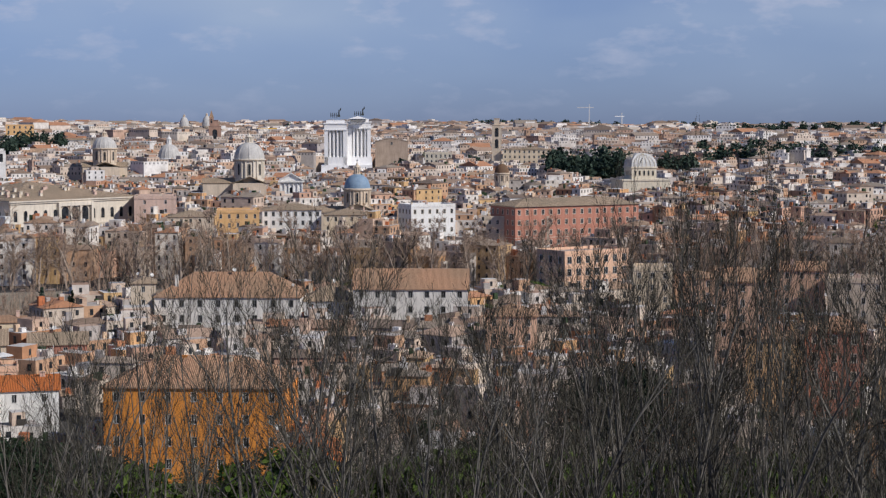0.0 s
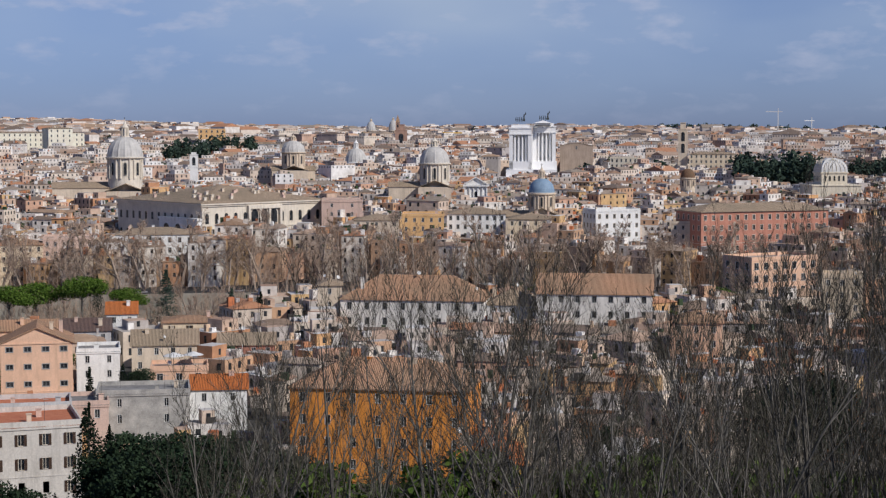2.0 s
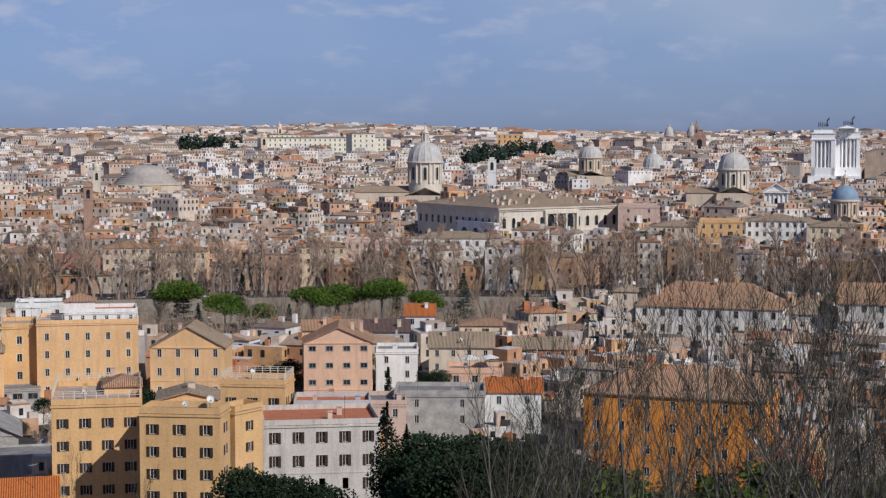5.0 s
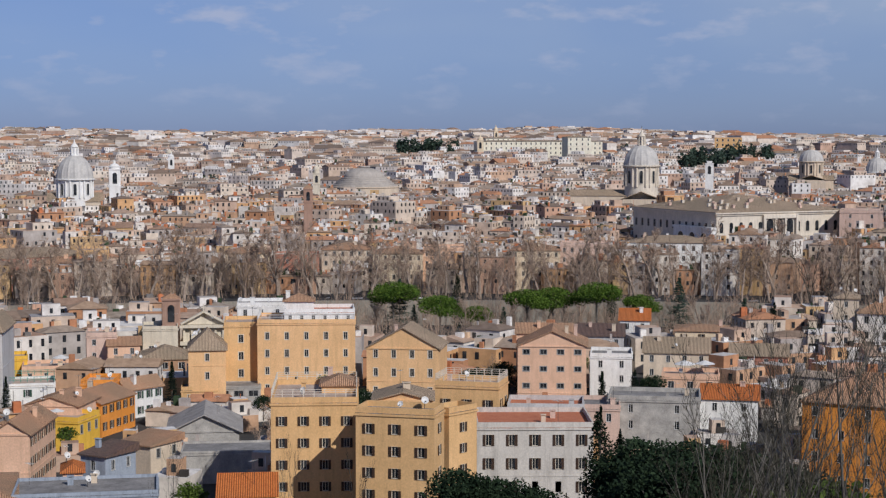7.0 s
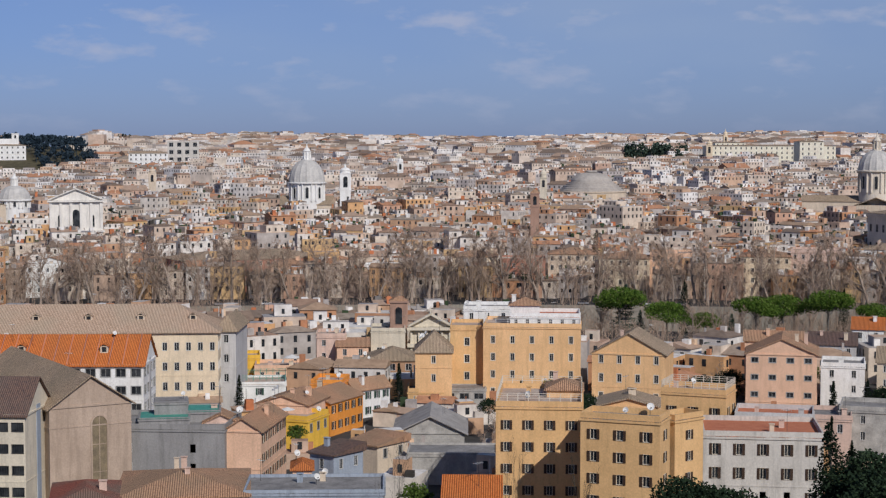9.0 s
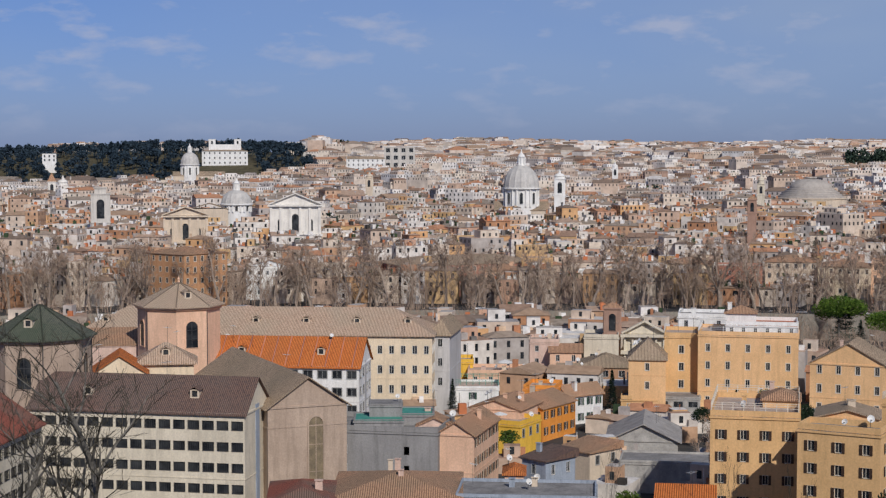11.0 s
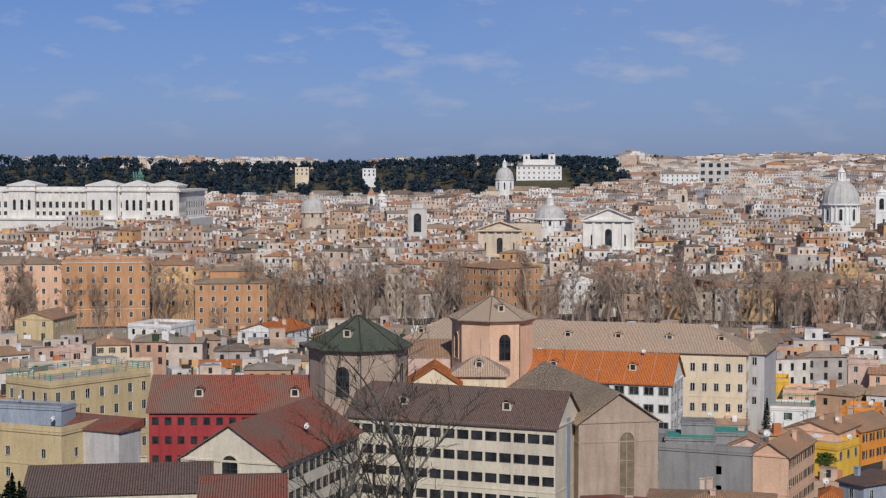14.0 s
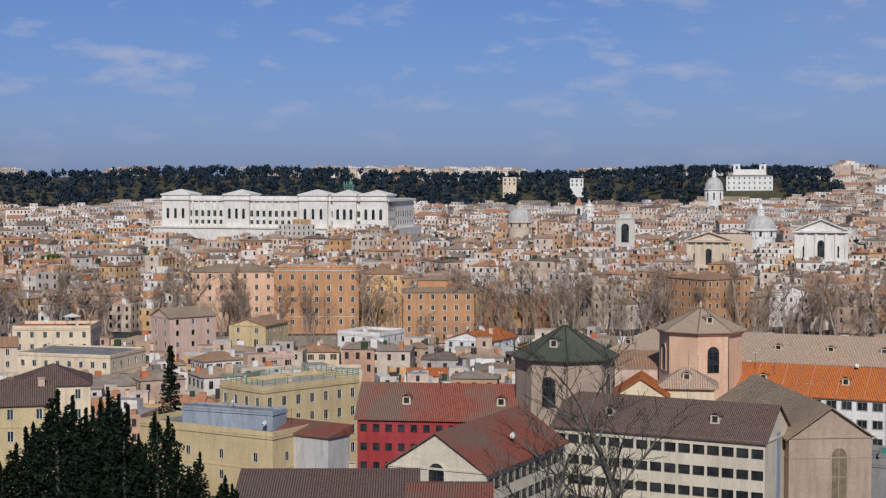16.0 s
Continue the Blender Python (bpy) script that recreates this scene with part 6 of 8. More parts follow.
house(356.3, 547.3, -33.9, 18.0, 10, 21.1, base=18, wall=RUSSET, roof='hip', tiles=TAN, rise=1.5, storey=4, step=3.6, style='plain', sides='f', rows=1, chimneys=0, name='attic_storey', category='palace', group='palaces across the river', label="set-back russet attic of the palazzo")
house(318.5, 579.4, -30.2, 32.9, 22, 24.8, wall=RUSSET, roof='flat', storey=4.4, ww=1.3, wh=2.2, step=4.0, style='plain', sides='fr', rows=5, head=1.6, chimneys=2, slab=TERRACE, name='palazzo', category='palace', trim=STONE, group='palaces across the river', label="orange riverside palazzo with stone quoins and arched doors")
house(293.8, 603.5, -27.3, 32.0, 22, 23.9, wall=PEACH, roof='hip', tiles=TAN, rise=2.5, storey=4.4, ww=1.2, wh=2.0, step=4.0, style='plain', sides='f', rows=4, chimneys=2, name='palazzo', category='palace', group='palaces across the river', label="peach riverside palazzo with tall windows")
house(348.5, 579.3, -31.7, 16.2, 22, 22.5, wall=APRICOT, roof='hip', tiles=TERRA, rise=2.5, storey=4.4, ww=1.2, wh=2.0, step=4.0, style='plain', sides='f', rows=4, chimneys=2, name='palazzo', category='palace', group='palaces across the river', label="apricot riverside palazzo with tall windows")
house(495.2, 493.4, -46.0, 21.3, 18, 12.8, wall=WHITE, roof='flat', storey=4, step=3.3, style='dark', sides='f', rows=4, chimneys=2, slab=BITUMEN, name='palazzo', category='palace', group='palaces across the river', label="white riverside house with terraces")
house(525.1, 476.6, -48.8, 25.3, 18, 13.4, wall=BRICKRED, roof='hip', tiles=TERRA, rise=2.5, storey=4, step=3.3, style='dark', sides='f', rows=4, chimneys=2, name='palazzo', category='palace', group='palaces across the river', label="red-brown riverside palazzo with a hipped roof")
house(553.6, 417.0, -53.6, 13.8, 20, 12.3, wall=PEACH, roof='hip', tiles=TERRA, rise=2.4, storey=3.9, ww=1.1, wh=1.9, step=3.1, style='plain', sides='f', rows=5, chimneys=3, name='palazzo', category='palace', group='palaces across the river', label="peach riverside palazzo behind leafless plane trees")
house(567.1, 408.7, -54.7, 12.8, 20, 16.4, wall=OCHRE, roof='flat', tiles=TERRA, rise=2.4, storey=3.9, ww=1.1, wh=1.9, step=3.1, style='dark', sides='f', rows=5, chimneys=3, name='palazzo', category='palace', group='palaces across the river', label="ochre riverside palazzo behind leafless plane trees")
house(597.1, 375.0, -58.6, 18.9, 20, 11.2, wall=BEIGE, roof='hip', tiles=TERRA, rise=2.4, storey=3.9, ww=1.1, wh=1.9, step=3.1, style='grey', sides='f', rows=5, chimneys=3, name='palazzo', category='palace', group='palaces across the river', label="beige riverside palazzo behind leafless plane trees")
house(596.7, 352.5, -60.2, 18.6, 20, 15.6, wall=CREAM, roof='hip', tiles=TERRA, rise=2.4, storey=3.9, ww=1.1, wh=1.9, step=3.1, style='plain', sides='f', rows=5, chimneys=3, name='palazzo', category='palace', group='palaces across the river', label="cream riverside palazzo behind leafless plane trees")
house(611.9, 338.1, -61.8, 18.7, 20, 13.6, wall=BRICKRED, roof='flat', tiles=TERRA, rise=2.4, storey=3.9, ww=1.1, wh=1.9, step=3.1, style='dark', sides='f', rows=5, chimneys=3, name='palazzo', category='palace', group='palaces across the river', label="brick-red riverside palazzo behind leafless plane trees")
house(627.2, 322.1, -63.7, 21.1, 20, 16.1, wall=BEIGE, roof='hip', tiles=TERRA, rise=2.4, storey=3.9, ww=1.1, wh=1.9, step=3.1, style='grey', sides='f', rows=5, chimneys=3, name='palazzo', category='palace', group='palaces across the river', label="beige riverside palazzo behind leafless plane trees")
house(625.9, 297.7, -65.4, 20.6, 20, 15.2, wall=CREAM, roof='hip', tiles=TERRA, rise=2.4, storey=3.9, ww=1.1, wh=1.9, step=3.1, style='plain', sides='f', rows=5, chimneys=3, name='palazzo', category='palace', group='palaces across the river', label="cream riverside palazzo behind leafless plane trees")
house(639.3, 282.8, -66.8, 17.2, 20, 16.4, wall=PEACH, roof='flat', tiles=TERRA, rise=2.4, storey=3.9, ww=1.1, wh=1.9, step=3.1, style='dark', sides='f', rows=5, chimneys=3, name='palazzo', category='palace', group='palaces across the river', label="peach riverside palazzo behind leafless plane trees")
house(652.4, 267.4, -68.5, 18.4, 20, 13.9, wall=OCHRE, roof='hip', tiles=TERRA, rise=2.4, storey=3.9, ww=1.1, wh=1.9, step=3.1, style='grey', sides='f', rows=5, chimneys=3, name='palazzo', category='palace', group='palaces across the river', label="ochre riverside palazzo behind leafless plane trees")
house(648.4, 244.9, -70.1, 20.1, 20, 16.6, wall=CREAM, roof='hip', tiles=TERRA, rise=2.4, storey=3.9, ww=1.1, wh=1.9, step=3.1, style='plain', sides='f', rows=5, chimneys=3, name='palazzo', category='palace', group='palaces across the river', label="cream riverside palazzo behind leafless plane trees")
house(660.9, 227.8, -71.8, 20.1, 20, 18.1, wall=DUSTY, roof='flat', tiles=TERRA, rise=2.4, storey=3.9, ww=1.1, wh=1.9, step=3.1, style='dark', sides='f', rows=5, chimneys=3, name='palazzo', category='palace', group='palaces across the river', label="dusty pink riverside palazzo behind leafless plane trees")
house(721.8, 109.3, -82.2, 19.5, 20, 23.3, wall=BEIGE, roof='hip', tiles=TAN, rise=2.4, storey=3.9, ww=1.1, wh=1.9, step=3.1, style='plain', sides='f', rows=4, chimneys=3, name='palazzo', category='palace', group='palaces across the river', label="beige palazzo behind leafless plane trees")
house(732.5, 90.1, -83.7, 18.4, 20, 24.7, wall=OCHRE, roof='flat', tiles=TAN, rise=2.4, storey=3.9, ww=1.1, wh=1.9, step=3.1, style='dark', sides='f', rows=4, chimneys=3, name='palazzo', category='palace', group='palaces across the river', label="ochre palazzo behind leafless plane trees")
house(743.1, 67.3, -85.8, 25.9, 20, 25.1, wall=WHITE, roof='hip', tiles=TAN, rise=2.4, storey=3.9, ww=1.1, wh=1.9, step=3.1, style='grey', sides='f', rows=4, chimneys=3, name='palazzo', category='palace', group='palaces across the river', label="white palazzo behind leafless plane trees")
house(728.9, 41.6, -87.5, 20.4, 20, 23.7, wall=CREAM, roof='hip', tiles=TAN, rise=2.4, storey=3.9, ww=1.1, wh=1.9, step=3.1, style='plain', sides='f', rows=4, chimneys=3, name='palazzo', category='palace', group='palaces across the river', label="cream palazzo behind leafless plane trees")
house(737.4, -33.1, -93.6, 27.5, 20, 21.8, wall=BEIGE, roof='flat', tiles=TAN, rise=2.4, storey=3.9, ww=1.1, wh=1.9, step=3.1, style='dark', sides='f', rows=4, chimneys=3, name='palazzo', category='palace', group='palaces across the river', label="beige palazzo behind leafless plane trees")
# ---------------------------------------------------------------- lesser landmarks
house(1699.3, 52.2, -88.8, 33.1, 20, 44.0, base=10, wall=HALLPLASTER, roof='gable_y', tiles=TAN, rise=3, rows=1, sides='f', ww=2, wh=3, step=18, style='dark', chimneys=0, name='basilica', category='church', group='landmarks among the roofs', label="high plain ochre-brown basilica front")
house(1570.0, 4.2, -90.3, 25.3, 20, 33.9, base=0, wall=IVORY, roof='flat', rows=3, sides='f', ww=1.6, wh=3, storey=5, step=3.6, style='dark', chimneys=0, name='palace', category='palace', group='landmarks among the roofs', label="pale palace with close rows of tall windows")
house(1648.1, -82.9, -93.7, 47.1, 20, 36.3, base=0, wall=CREAM, roof='hip', tiles=TAN, rise=2, rows=3, sides='f', ww=1.6, wh=2.6, storey=5, step=4.5, style='dark', chimneys=0, name='palace', category='palace', group='landmarks among the roofs', label="cream palace below the square tower")
house(2496.3, 262.8, -84.3, 29.3, 20, 53.0, base=20, wall=YELLOW, roof='flat', rows=0, sides='', chimneys=0, name='building', category='building', group='landmarks among the roofs', label="plain yellow block on the skyline")
house(1961.4, 440.2, -78.1, 51.5, 20, 42.1, base=10, wall=GREY, roof='hip', tiles=TAN, rise=2, rows=2, sides='f', ww=3, wh=8, storey=12, step=9, style='dark', chimneys=0, name='palace', category='palace', group='landmarks among the roofs', label="grey stone front with tall arched openings")
house(1999.0, 505.9, -76.3, 32.6, 24, 59.2, base=10, wall=OCHRE, roof='flat', rows=3, sides='f', ww=2, wh=3, storey=5.5, step=6, style='dark', chimneys=0, name='palace', category='palace', group='landmarks among the roofs', label="ochre palace standing above dark trees")
house(2556.3, 527.7, -79.0, 59.0, 20, 57.9, base=20, wall=WHITE, roof='flat', rows=2, sides='f', ww=2, wh=3, storey=5, step=5, style='dark', chimneys=0, name='palace', category='palace', group='landmarks among the roofs', label="long white palace on the skyline")
house(1573.0, 1344.2, -50.0, 38.2, 18, 60.2, base=12, wall=WEATHERED, roof='flat', rows=3, sides='f', ww=5, wh=5, storey=9, step=9, style='dark', chimneys=0, name='office_block', category='building', group='landmarks among the roofs', label="pale grey modern block with large dark windows")
house(1500.5, 1336.1, -49.0, 45.9, 18, 46.8, base=8, wall=WHITE, roof='hip', tiles=TAN, rise=3, rows=3, sides='f', ww=1.6, wh=2.4, storey=5, step=5, style='dark', chimneys=0, name='palace', category='palace', group='landmarks among the roofs', label="white palace at the foot of the wood")
house(1278.7, 1798.9, -35.6, 18.0, 14, 52.7, base=25, wall=CREAM, roof='flat', rows=2, sides='f', ww=2, wh=3, storey=5, step=5, style='dark', chimneys=0, name='villa', category='villa', group='landmarks among the roofs', label="small pale pavilion in the wood")
house(1368.1, 1769.9, -37.9, 17.8, 14, 51.0, base=25, wall=WHITE, roof='flat', rows=2, sides='f', ww=2, wh=3, storey=5, step=5, style='dark', chimneys=0, name='villa', category='villa', group='landmarks among the roofs', label="white tower villa in the wood")
bell_tower(539.0, 657.2, -39.4, 9.5, 0, 39.1, WEATHERED, "grey medieval tower with a loggia top", "step", 3.0, 1)
bell_tower(702.9, 382.0, -61.5, 4.2, 0, 37.7, BRICK, "small brown brick bell tower", "pyramid", 2.0, 1)
bell_tower(1039.6, 558.2, -61.8, 5.0, 0, 36.3, IVORY, "pale spiral lantern tower", "dome", 9.0, 1)
bell_tower(1208.4, 319.8, -75.2, 6.0, 0, 42.2, WHITE, "white square bell tower with open arches", "step", 1.5, 1)
bell_tower(1984.7, 826.7, -67.4, 8.0, 0, 55.8, CREAM, "cream palace tower with a flag", "dome", 8.0, 1)
bell_tower(1084.8, 962.1, -48.4, 6.0, 0, 34.8, BEIGE, "beige church bell tower", "dome", 5.0, 1)
bell_tower(1423.4, 929.4, -56.9, 6.0, 0, 40.3, WHITE, "white twin-topped bell tower", "dome", 6.0, 1)
bell_tower(918.8, 1185.7, -37.8, 7.0, 0, 31.1, PALESTONE, "pale pointed church spire", "pyramid", 8.0, 1)
bell_tower(913.9, 1164.1, -38.1, 9.0, 0, 28.5, PALESTONE, "small pale church dome on a drum", "dome", 9.0, 1)
bell_tower(1122.6, 994.9, -48.5, 6.0, 0, 34.5, IVORY, "pale bell tower above the roofs", "dome", 5.0, 1)
bell_tower(1589.7, 1040.6, -56.8, 7.0, 0, 42.5, IVORY, "pale church tower on the slope", "dome", 6.0, 1)
# ---------------------------------------------------------------- the two octagonal towers
def octagon(x, y, rz, r, eave, apex, wall, tiles, turn, label):
    keep(x, y, r)
    ob = thing("octagonal_tower", x, y, 0, rz, label, "tower", "octagonal prison towers")
    v = radians(-90 + turn + 22.5)
    part("wall", lathe(bmesh.new(), [(r, -2), (r, eave)], 8, turn=v), wall, ob)
    part("cornice", lathe(bmesh.new(), [(r * 1.005, eave - 0.9), (r * 1.06, eave - 0.6), (r * 1.06, eave - 0.1)], 8, turn=v), wall, ob)
    bm = lathe(bmesh.new(), [(r * 1.13, eave - 0.15), (r * 1.13, eave + 0.1), (0.12, apex)], 8, turn=v)
    part("roof", slope_uv(bm), tiles, ob)
    for k in range(8):
        a = v + k * math.pi / 4
        m = boxes((0, -0.14, -0.05, math.hypot(r * 1.1, apex - eave), 0.14, 0.16))
        part("hip_ridge", m, tiles, ob).matrix_basis = Matrix.Translation((0, 0, apex)) @ Matrix.Rotation(a, 4, "Z") @ Matrix.Rotation(math.atan2(apex - eave, r * 1.12), 4, "Y")
        if k % 2 == 0:
            part("downpipe", lathe(bmesh.new(), [(0.09, 0), (0.09, eave - 0.8)], 6, r * 1.01 * math.cos(a), r * 1.01 * math.sin(a)), IRON, ob)
    q = r * math.cos(math.pi / 8) + 0.01
    for k in (0, 90, 180, 270):
        f = radians(turn + k)
        arched(ob, q * math.sin(f), -q * math.cos(f), eave - 8.6, turn + k, 2.6, 5.6, wall)
    f = radians(turn)
    dormer(ob, q * 0.62 * math.sin(f), -q * 0.62 * math.cos(f), eave + (apex - eave) * 0.42, tiles, 0.95, turn)
    part("finial", lathe(bmesh.new(), [(0.35, apex - 0.2), (0.2, apex + 0.4), (0.3, apex + 0.7), (0.04, apex + 1.3)], 8), wall, ob)
    return ob


octagon(186.7, 244.9, -37.3, 9.0, 29.6, 35.3, HALLPLASTER, GREENTILE, -20, "octagonal prison tower with a mossy green tiled roof")
octagon(241.9, 269.3, -41.9, 8.8, 29.7, 34.4, PEACH, PINKTILE, 19, "octagonal pink prison tower with a faded tile roof")
hall = [o for o in bpy.data.objects if o.name.startswith("prison_hall")][0]
hd = [h for h in HOUSES if abs(h[0] - hall.location.x) < 0.1][0]
arched(hall, 1.5, -hd[4] / 2, 2, 0, 2.6, 14.5, HALLPLASTER, mottled("dim_glass", (0.16, 0.13, 0.09), (0.30, 0.24, 0.15), 0.8, 0.4))
wings = [o for o in bpy.data.objects if o.name.startswith("prison_wing")]
g2 = [h for h in HOUSES if abs(h[0] - wings[1].location.x) < 0.1][0]
arched(wings[1], 0, -g2[4] / 2, 13.2, 0, 2.6, 6.2, IVORY)
w0 = [h for h in HOUSES if abs(h[0] - wings[0].location.x) < 0.1][0]
part("light_shaft", boxes((w0[3] / 2 + 0.003, -1.0, 0, w0[3] / 2 + 0.12, 1.0, 19.5)), BLUEWALL, wings[0], "pale blue glazed shaft in the gable")
w3 = [h for h in HOUSES if abs(h[0] - wings[3].location.x) < 0.1][0]
part("light_shaft", boxes((w3[3] / 2 + 0.003, -1.1, 0, w3[3] / 2 + 0.12, 1.1, 17.5)), GREY, wings[3], "grey louvred shaft in the gable")


def riverside_church():
    """Small white temple front, brick bell tower, low arcaded porch."""
    ob = church_front(391.3, 245.5, -57.9, 11.4, 11.8, 3.3, 24, IVORY, "small white temple-fronted church with a gable")
    bell = bell_tower(390.5, 255.6, -56.7, 4.8, 0, 18.2, BRICK, "square brick bell tower with arched openings", "pyramid", 1.3)
    house(386.5, 256.5, -56.7, 9.5, 12, 11.0, wall=IVORY, roof="flat", rows=1, sides="f", ww=1.5, wh=2.6, step=3.4, style="dark", head=4.5, chimneys=0, slab=BITUMEN, label="low pale porch wing with arched windows beside the church")


riverside_church()


def seams(ob, h, n):
    """Raised joints down the front slope of a sheeted roof."""
    w, d, rise, H = h[3], h[4], h[7], h[5]
    for i in range(n):
        x = w * ((i + 0.5) / n - 0.5)
        m = boxes((-0.09, 0, 0.0, 0.09, math.hypot(d / 2 + 0.4, rise), 0.12))
        part("roof_seam", m, BRICKRED, ob).matrix_basis = pose(x, -d / 2 - 0.4, H - 0.1) @ Matrix.Rotation(math.atan2(rise, d / 2), 4, "X")


seams(wings[3], w3, 12)


def crane(x, y, h, arm, rz):
    ob = thing("tower_crane", x, y, land(x, y), rz, "slim tower crane far off on the skyline", "crane")
    part("mast", boxes((-0.8, -0.8, 0, 0.8, 0.8, h)), WHITEPAINT, ob)
    part("jib", boxes((-arm, -0.5, h - 3, arm * 0.35, 0.5, h - 1.6)), WHITEPAINT, ob)
    part("apex", boxes((-0.5, -0.5, h, 0.5, 0.5, h + 5)), WHITEPAINT, ob)


crane(*polar(95.0, 3300), 62, 24, -95)
crane(*polar(96.1, 3500), 48, 18, -60)


def parked_car(x, y, rz, paint):
    ob = thing("car", x, y, land(x, y), rz, "small car parked along the river road", "car", "cars parked by the river")
    b = bmesh.new()
    box(b, -2.05, -0.82, 0.3, 2.05, 0.82, 0.85)
    part("body", b, paint, ob)
    c = bmesh.new()
    lo = [c.verts.new(p) for p in ((-1.5, -0.76, 0.85), (1.0, -0.76, 0.85), (1.0, 0.76, 0.85), (-1.5, 0.76, 0.85))]
    hi = [c.verts.new(p) for p in ((-1.2, -0.64, 1.42), (0.4, -0.64, 1.42), (0.4, 0.64, 1.42), (-1.2, 0.64, 1.42))]
    c.faces.new(hi), c.faces.new(lo[::-1])
    for i in range(4):
        c.faces.new((lo[i], lo[(i + 1) % 4], hi[(i + 1) % 4], hi[i]))
    part("cabin", c, GLASS, ob)
    return ob


CARPAINT = [mottled("white_car_paint", (0.7, 0.7, 0.7), (0.8, 0.8, 0.8), 0.5, 0.3, 0.5), mottled("grey_car_paint", (0.2, 0.2, 0.21), (0.3, 0.3, 0.31), 0.5, 0.3, 0.5), mottled("dark_car_paint", (0.03, 0.03, 0.04), (0.06, 0.06, 0.07), 0.5, 0.3, 0.5)]
protos = [parked_car(*polar(40 + 7 * i, 644.8), 0, CARPAINT[i]) for i in range(3)]
crnd = random.Random(4)
for i in range(46):
    az = 30 + 62 * (i + crnd.random()) / 46
    x, y = polar(az, 644.8)
    copy_thing(crnd.choice(protos), pose(x, y, 0.0, 0, 0, -az))
# ---------------------------------------------------------------- the joined city beyond the river
class Pile:
    """Gathers plain blocks of many houses into one mesh."""

    def __init__(self):
        self.V, self.F, self.M = [], [], []

    def quad(self, a, b, c, d, m):
        k = len(self.V)
        self.V += [a, b, c, d]
        self.F.append((k, k + 1, k + 2, k + 3))
        self.M.append(m)

    def block(self, cx, cy, ca, sa, x0, y0, z0, x1, y1, z1, m, cap=None):
        k = len(self.V)
        for z in (z0, z1):
            for x, y in ((x0, y0), (x1, y0), (x1, y1), (x0, y1)):
                self.V.append((cx + x * ca - y * sa, cy + x * sa + y * ca, z))
        for q in ((0, 1, 5, 4), (1, 2, 6, 5), (2, 3, 7, 6), (3, 0, 4, 7)):
            self.F.append(tuple(k + i for i in q))
            self.M.append(m)
        self.F.append((k + 4, k + 5, k + 6, k + 7))
        self.M.append(m if cap is None else cap)

    def roof(self, cx, cy, ca, sa, w, d, z, rise, kind, m):
        k = len(self.V)
        X, Y = w / 2 + 0.4, d / 2 + 0.4
        long_x = X >= Y
        ins = min(X, Y) if kind == "hip" else 0.0
        if long_x:
            pts = [(-X, -Y, z), (X, -Y, z), (X, Y, z), (-X, Y, z), (-X + ins, 0, z + rise), (X - ins, 0, z + rise)]
            fs = [(0, 1, 5, 4), (1, 2, 5), (2, 3, 4, 5), (3, 0, 4)]
        else:
            pts = [(-X, -Y, z), (X, -Y, z), (X, Y, z), (-X, Y, z), (0, -Y + ins, z + rise), (0, Y - ins, z + rise)]
            fs = [(0, 1, 4), (1, 2, 5, 4), (2, 3, 5), (3, 0, 4, 5)]
        for x, y, zz in pts:
            self.V.append((cx + x * ca - y * sa, cy + x * sa + y * ca, zz))
        for f in fs:
            self.F.append(tuple(k + i for i in f))
            self.M.append(m)

    def done(self, name, mats, label, category):
        me = bpy.data.meshes.new(name)
        me.from_pydata(self.V, [], self.F)
        for m in mats:
            me.materials.append(m)
        me.polygons.foreach_set("material_index", self.M)
        me.update()
        return tagged(new(name, me), label, category, kind="stuff")


CITYWALL = island_mat("city_plaster", [(0.70, 0.60, 0.49), (0.56, 0.36, 0.23), (0.76, 0.73, 0.69), (0.57, 0.42, 0.32), (0.72, 0.67, 0.61), (0.50, 0.27, 0.15), (0.66, 0.56, 0.46), (0.62, 0.50, 0.40),
                                       (0.78, 0.74, 0.68), (0.60, 0.38, 0.27), (0.67, 0.58, 0.48), (0.46, 0.42, 0.39), (0.63, 0.43, 0.22), (0.72, 0.67, 0.60), (0.66, 0.40, 0.20)], 0.25)
# Palette of the distant blocks: paler and less yellow than the nearer walls.
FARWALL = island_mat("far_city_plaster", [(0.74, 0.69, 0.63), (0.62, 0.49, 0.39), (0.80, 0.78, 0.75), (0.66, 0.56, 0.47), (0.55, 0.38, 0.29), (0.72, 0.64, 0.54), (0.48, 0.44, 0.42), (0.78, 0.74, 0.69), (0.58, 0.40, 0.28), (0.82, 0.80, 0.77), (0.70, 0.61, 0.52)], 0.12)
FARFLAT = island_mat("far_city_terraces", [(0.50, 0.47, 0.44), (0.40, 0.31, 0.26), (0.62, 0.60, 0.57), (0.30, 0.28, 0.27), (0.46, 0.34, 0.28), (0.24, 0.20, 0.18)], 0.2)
CITYROOF = island_mat("city_tiles", [(0.34, 0.23, 0.165), (0.41, 0.29, 0.20), (0.27, 0.20, 0.15), (0.44, 0.32, 0.24), (0.50, 0.26, 0.15), (0.36, 0.29, 0.23), (0.22, 0.17, 0.135), (0.32, 0.27, 0.22)], 0.5)
CITYFLAT = island_mat("city_terraces", [(0.50, 0.46, 0.42), (0.42, 0.28, 0.20), (0.62, 0.60, 0.57), (0.36, 0.35, 0.35), (0.55, 0.40, 0.30), (0.70, 0.69, 0.67)], 0.5)
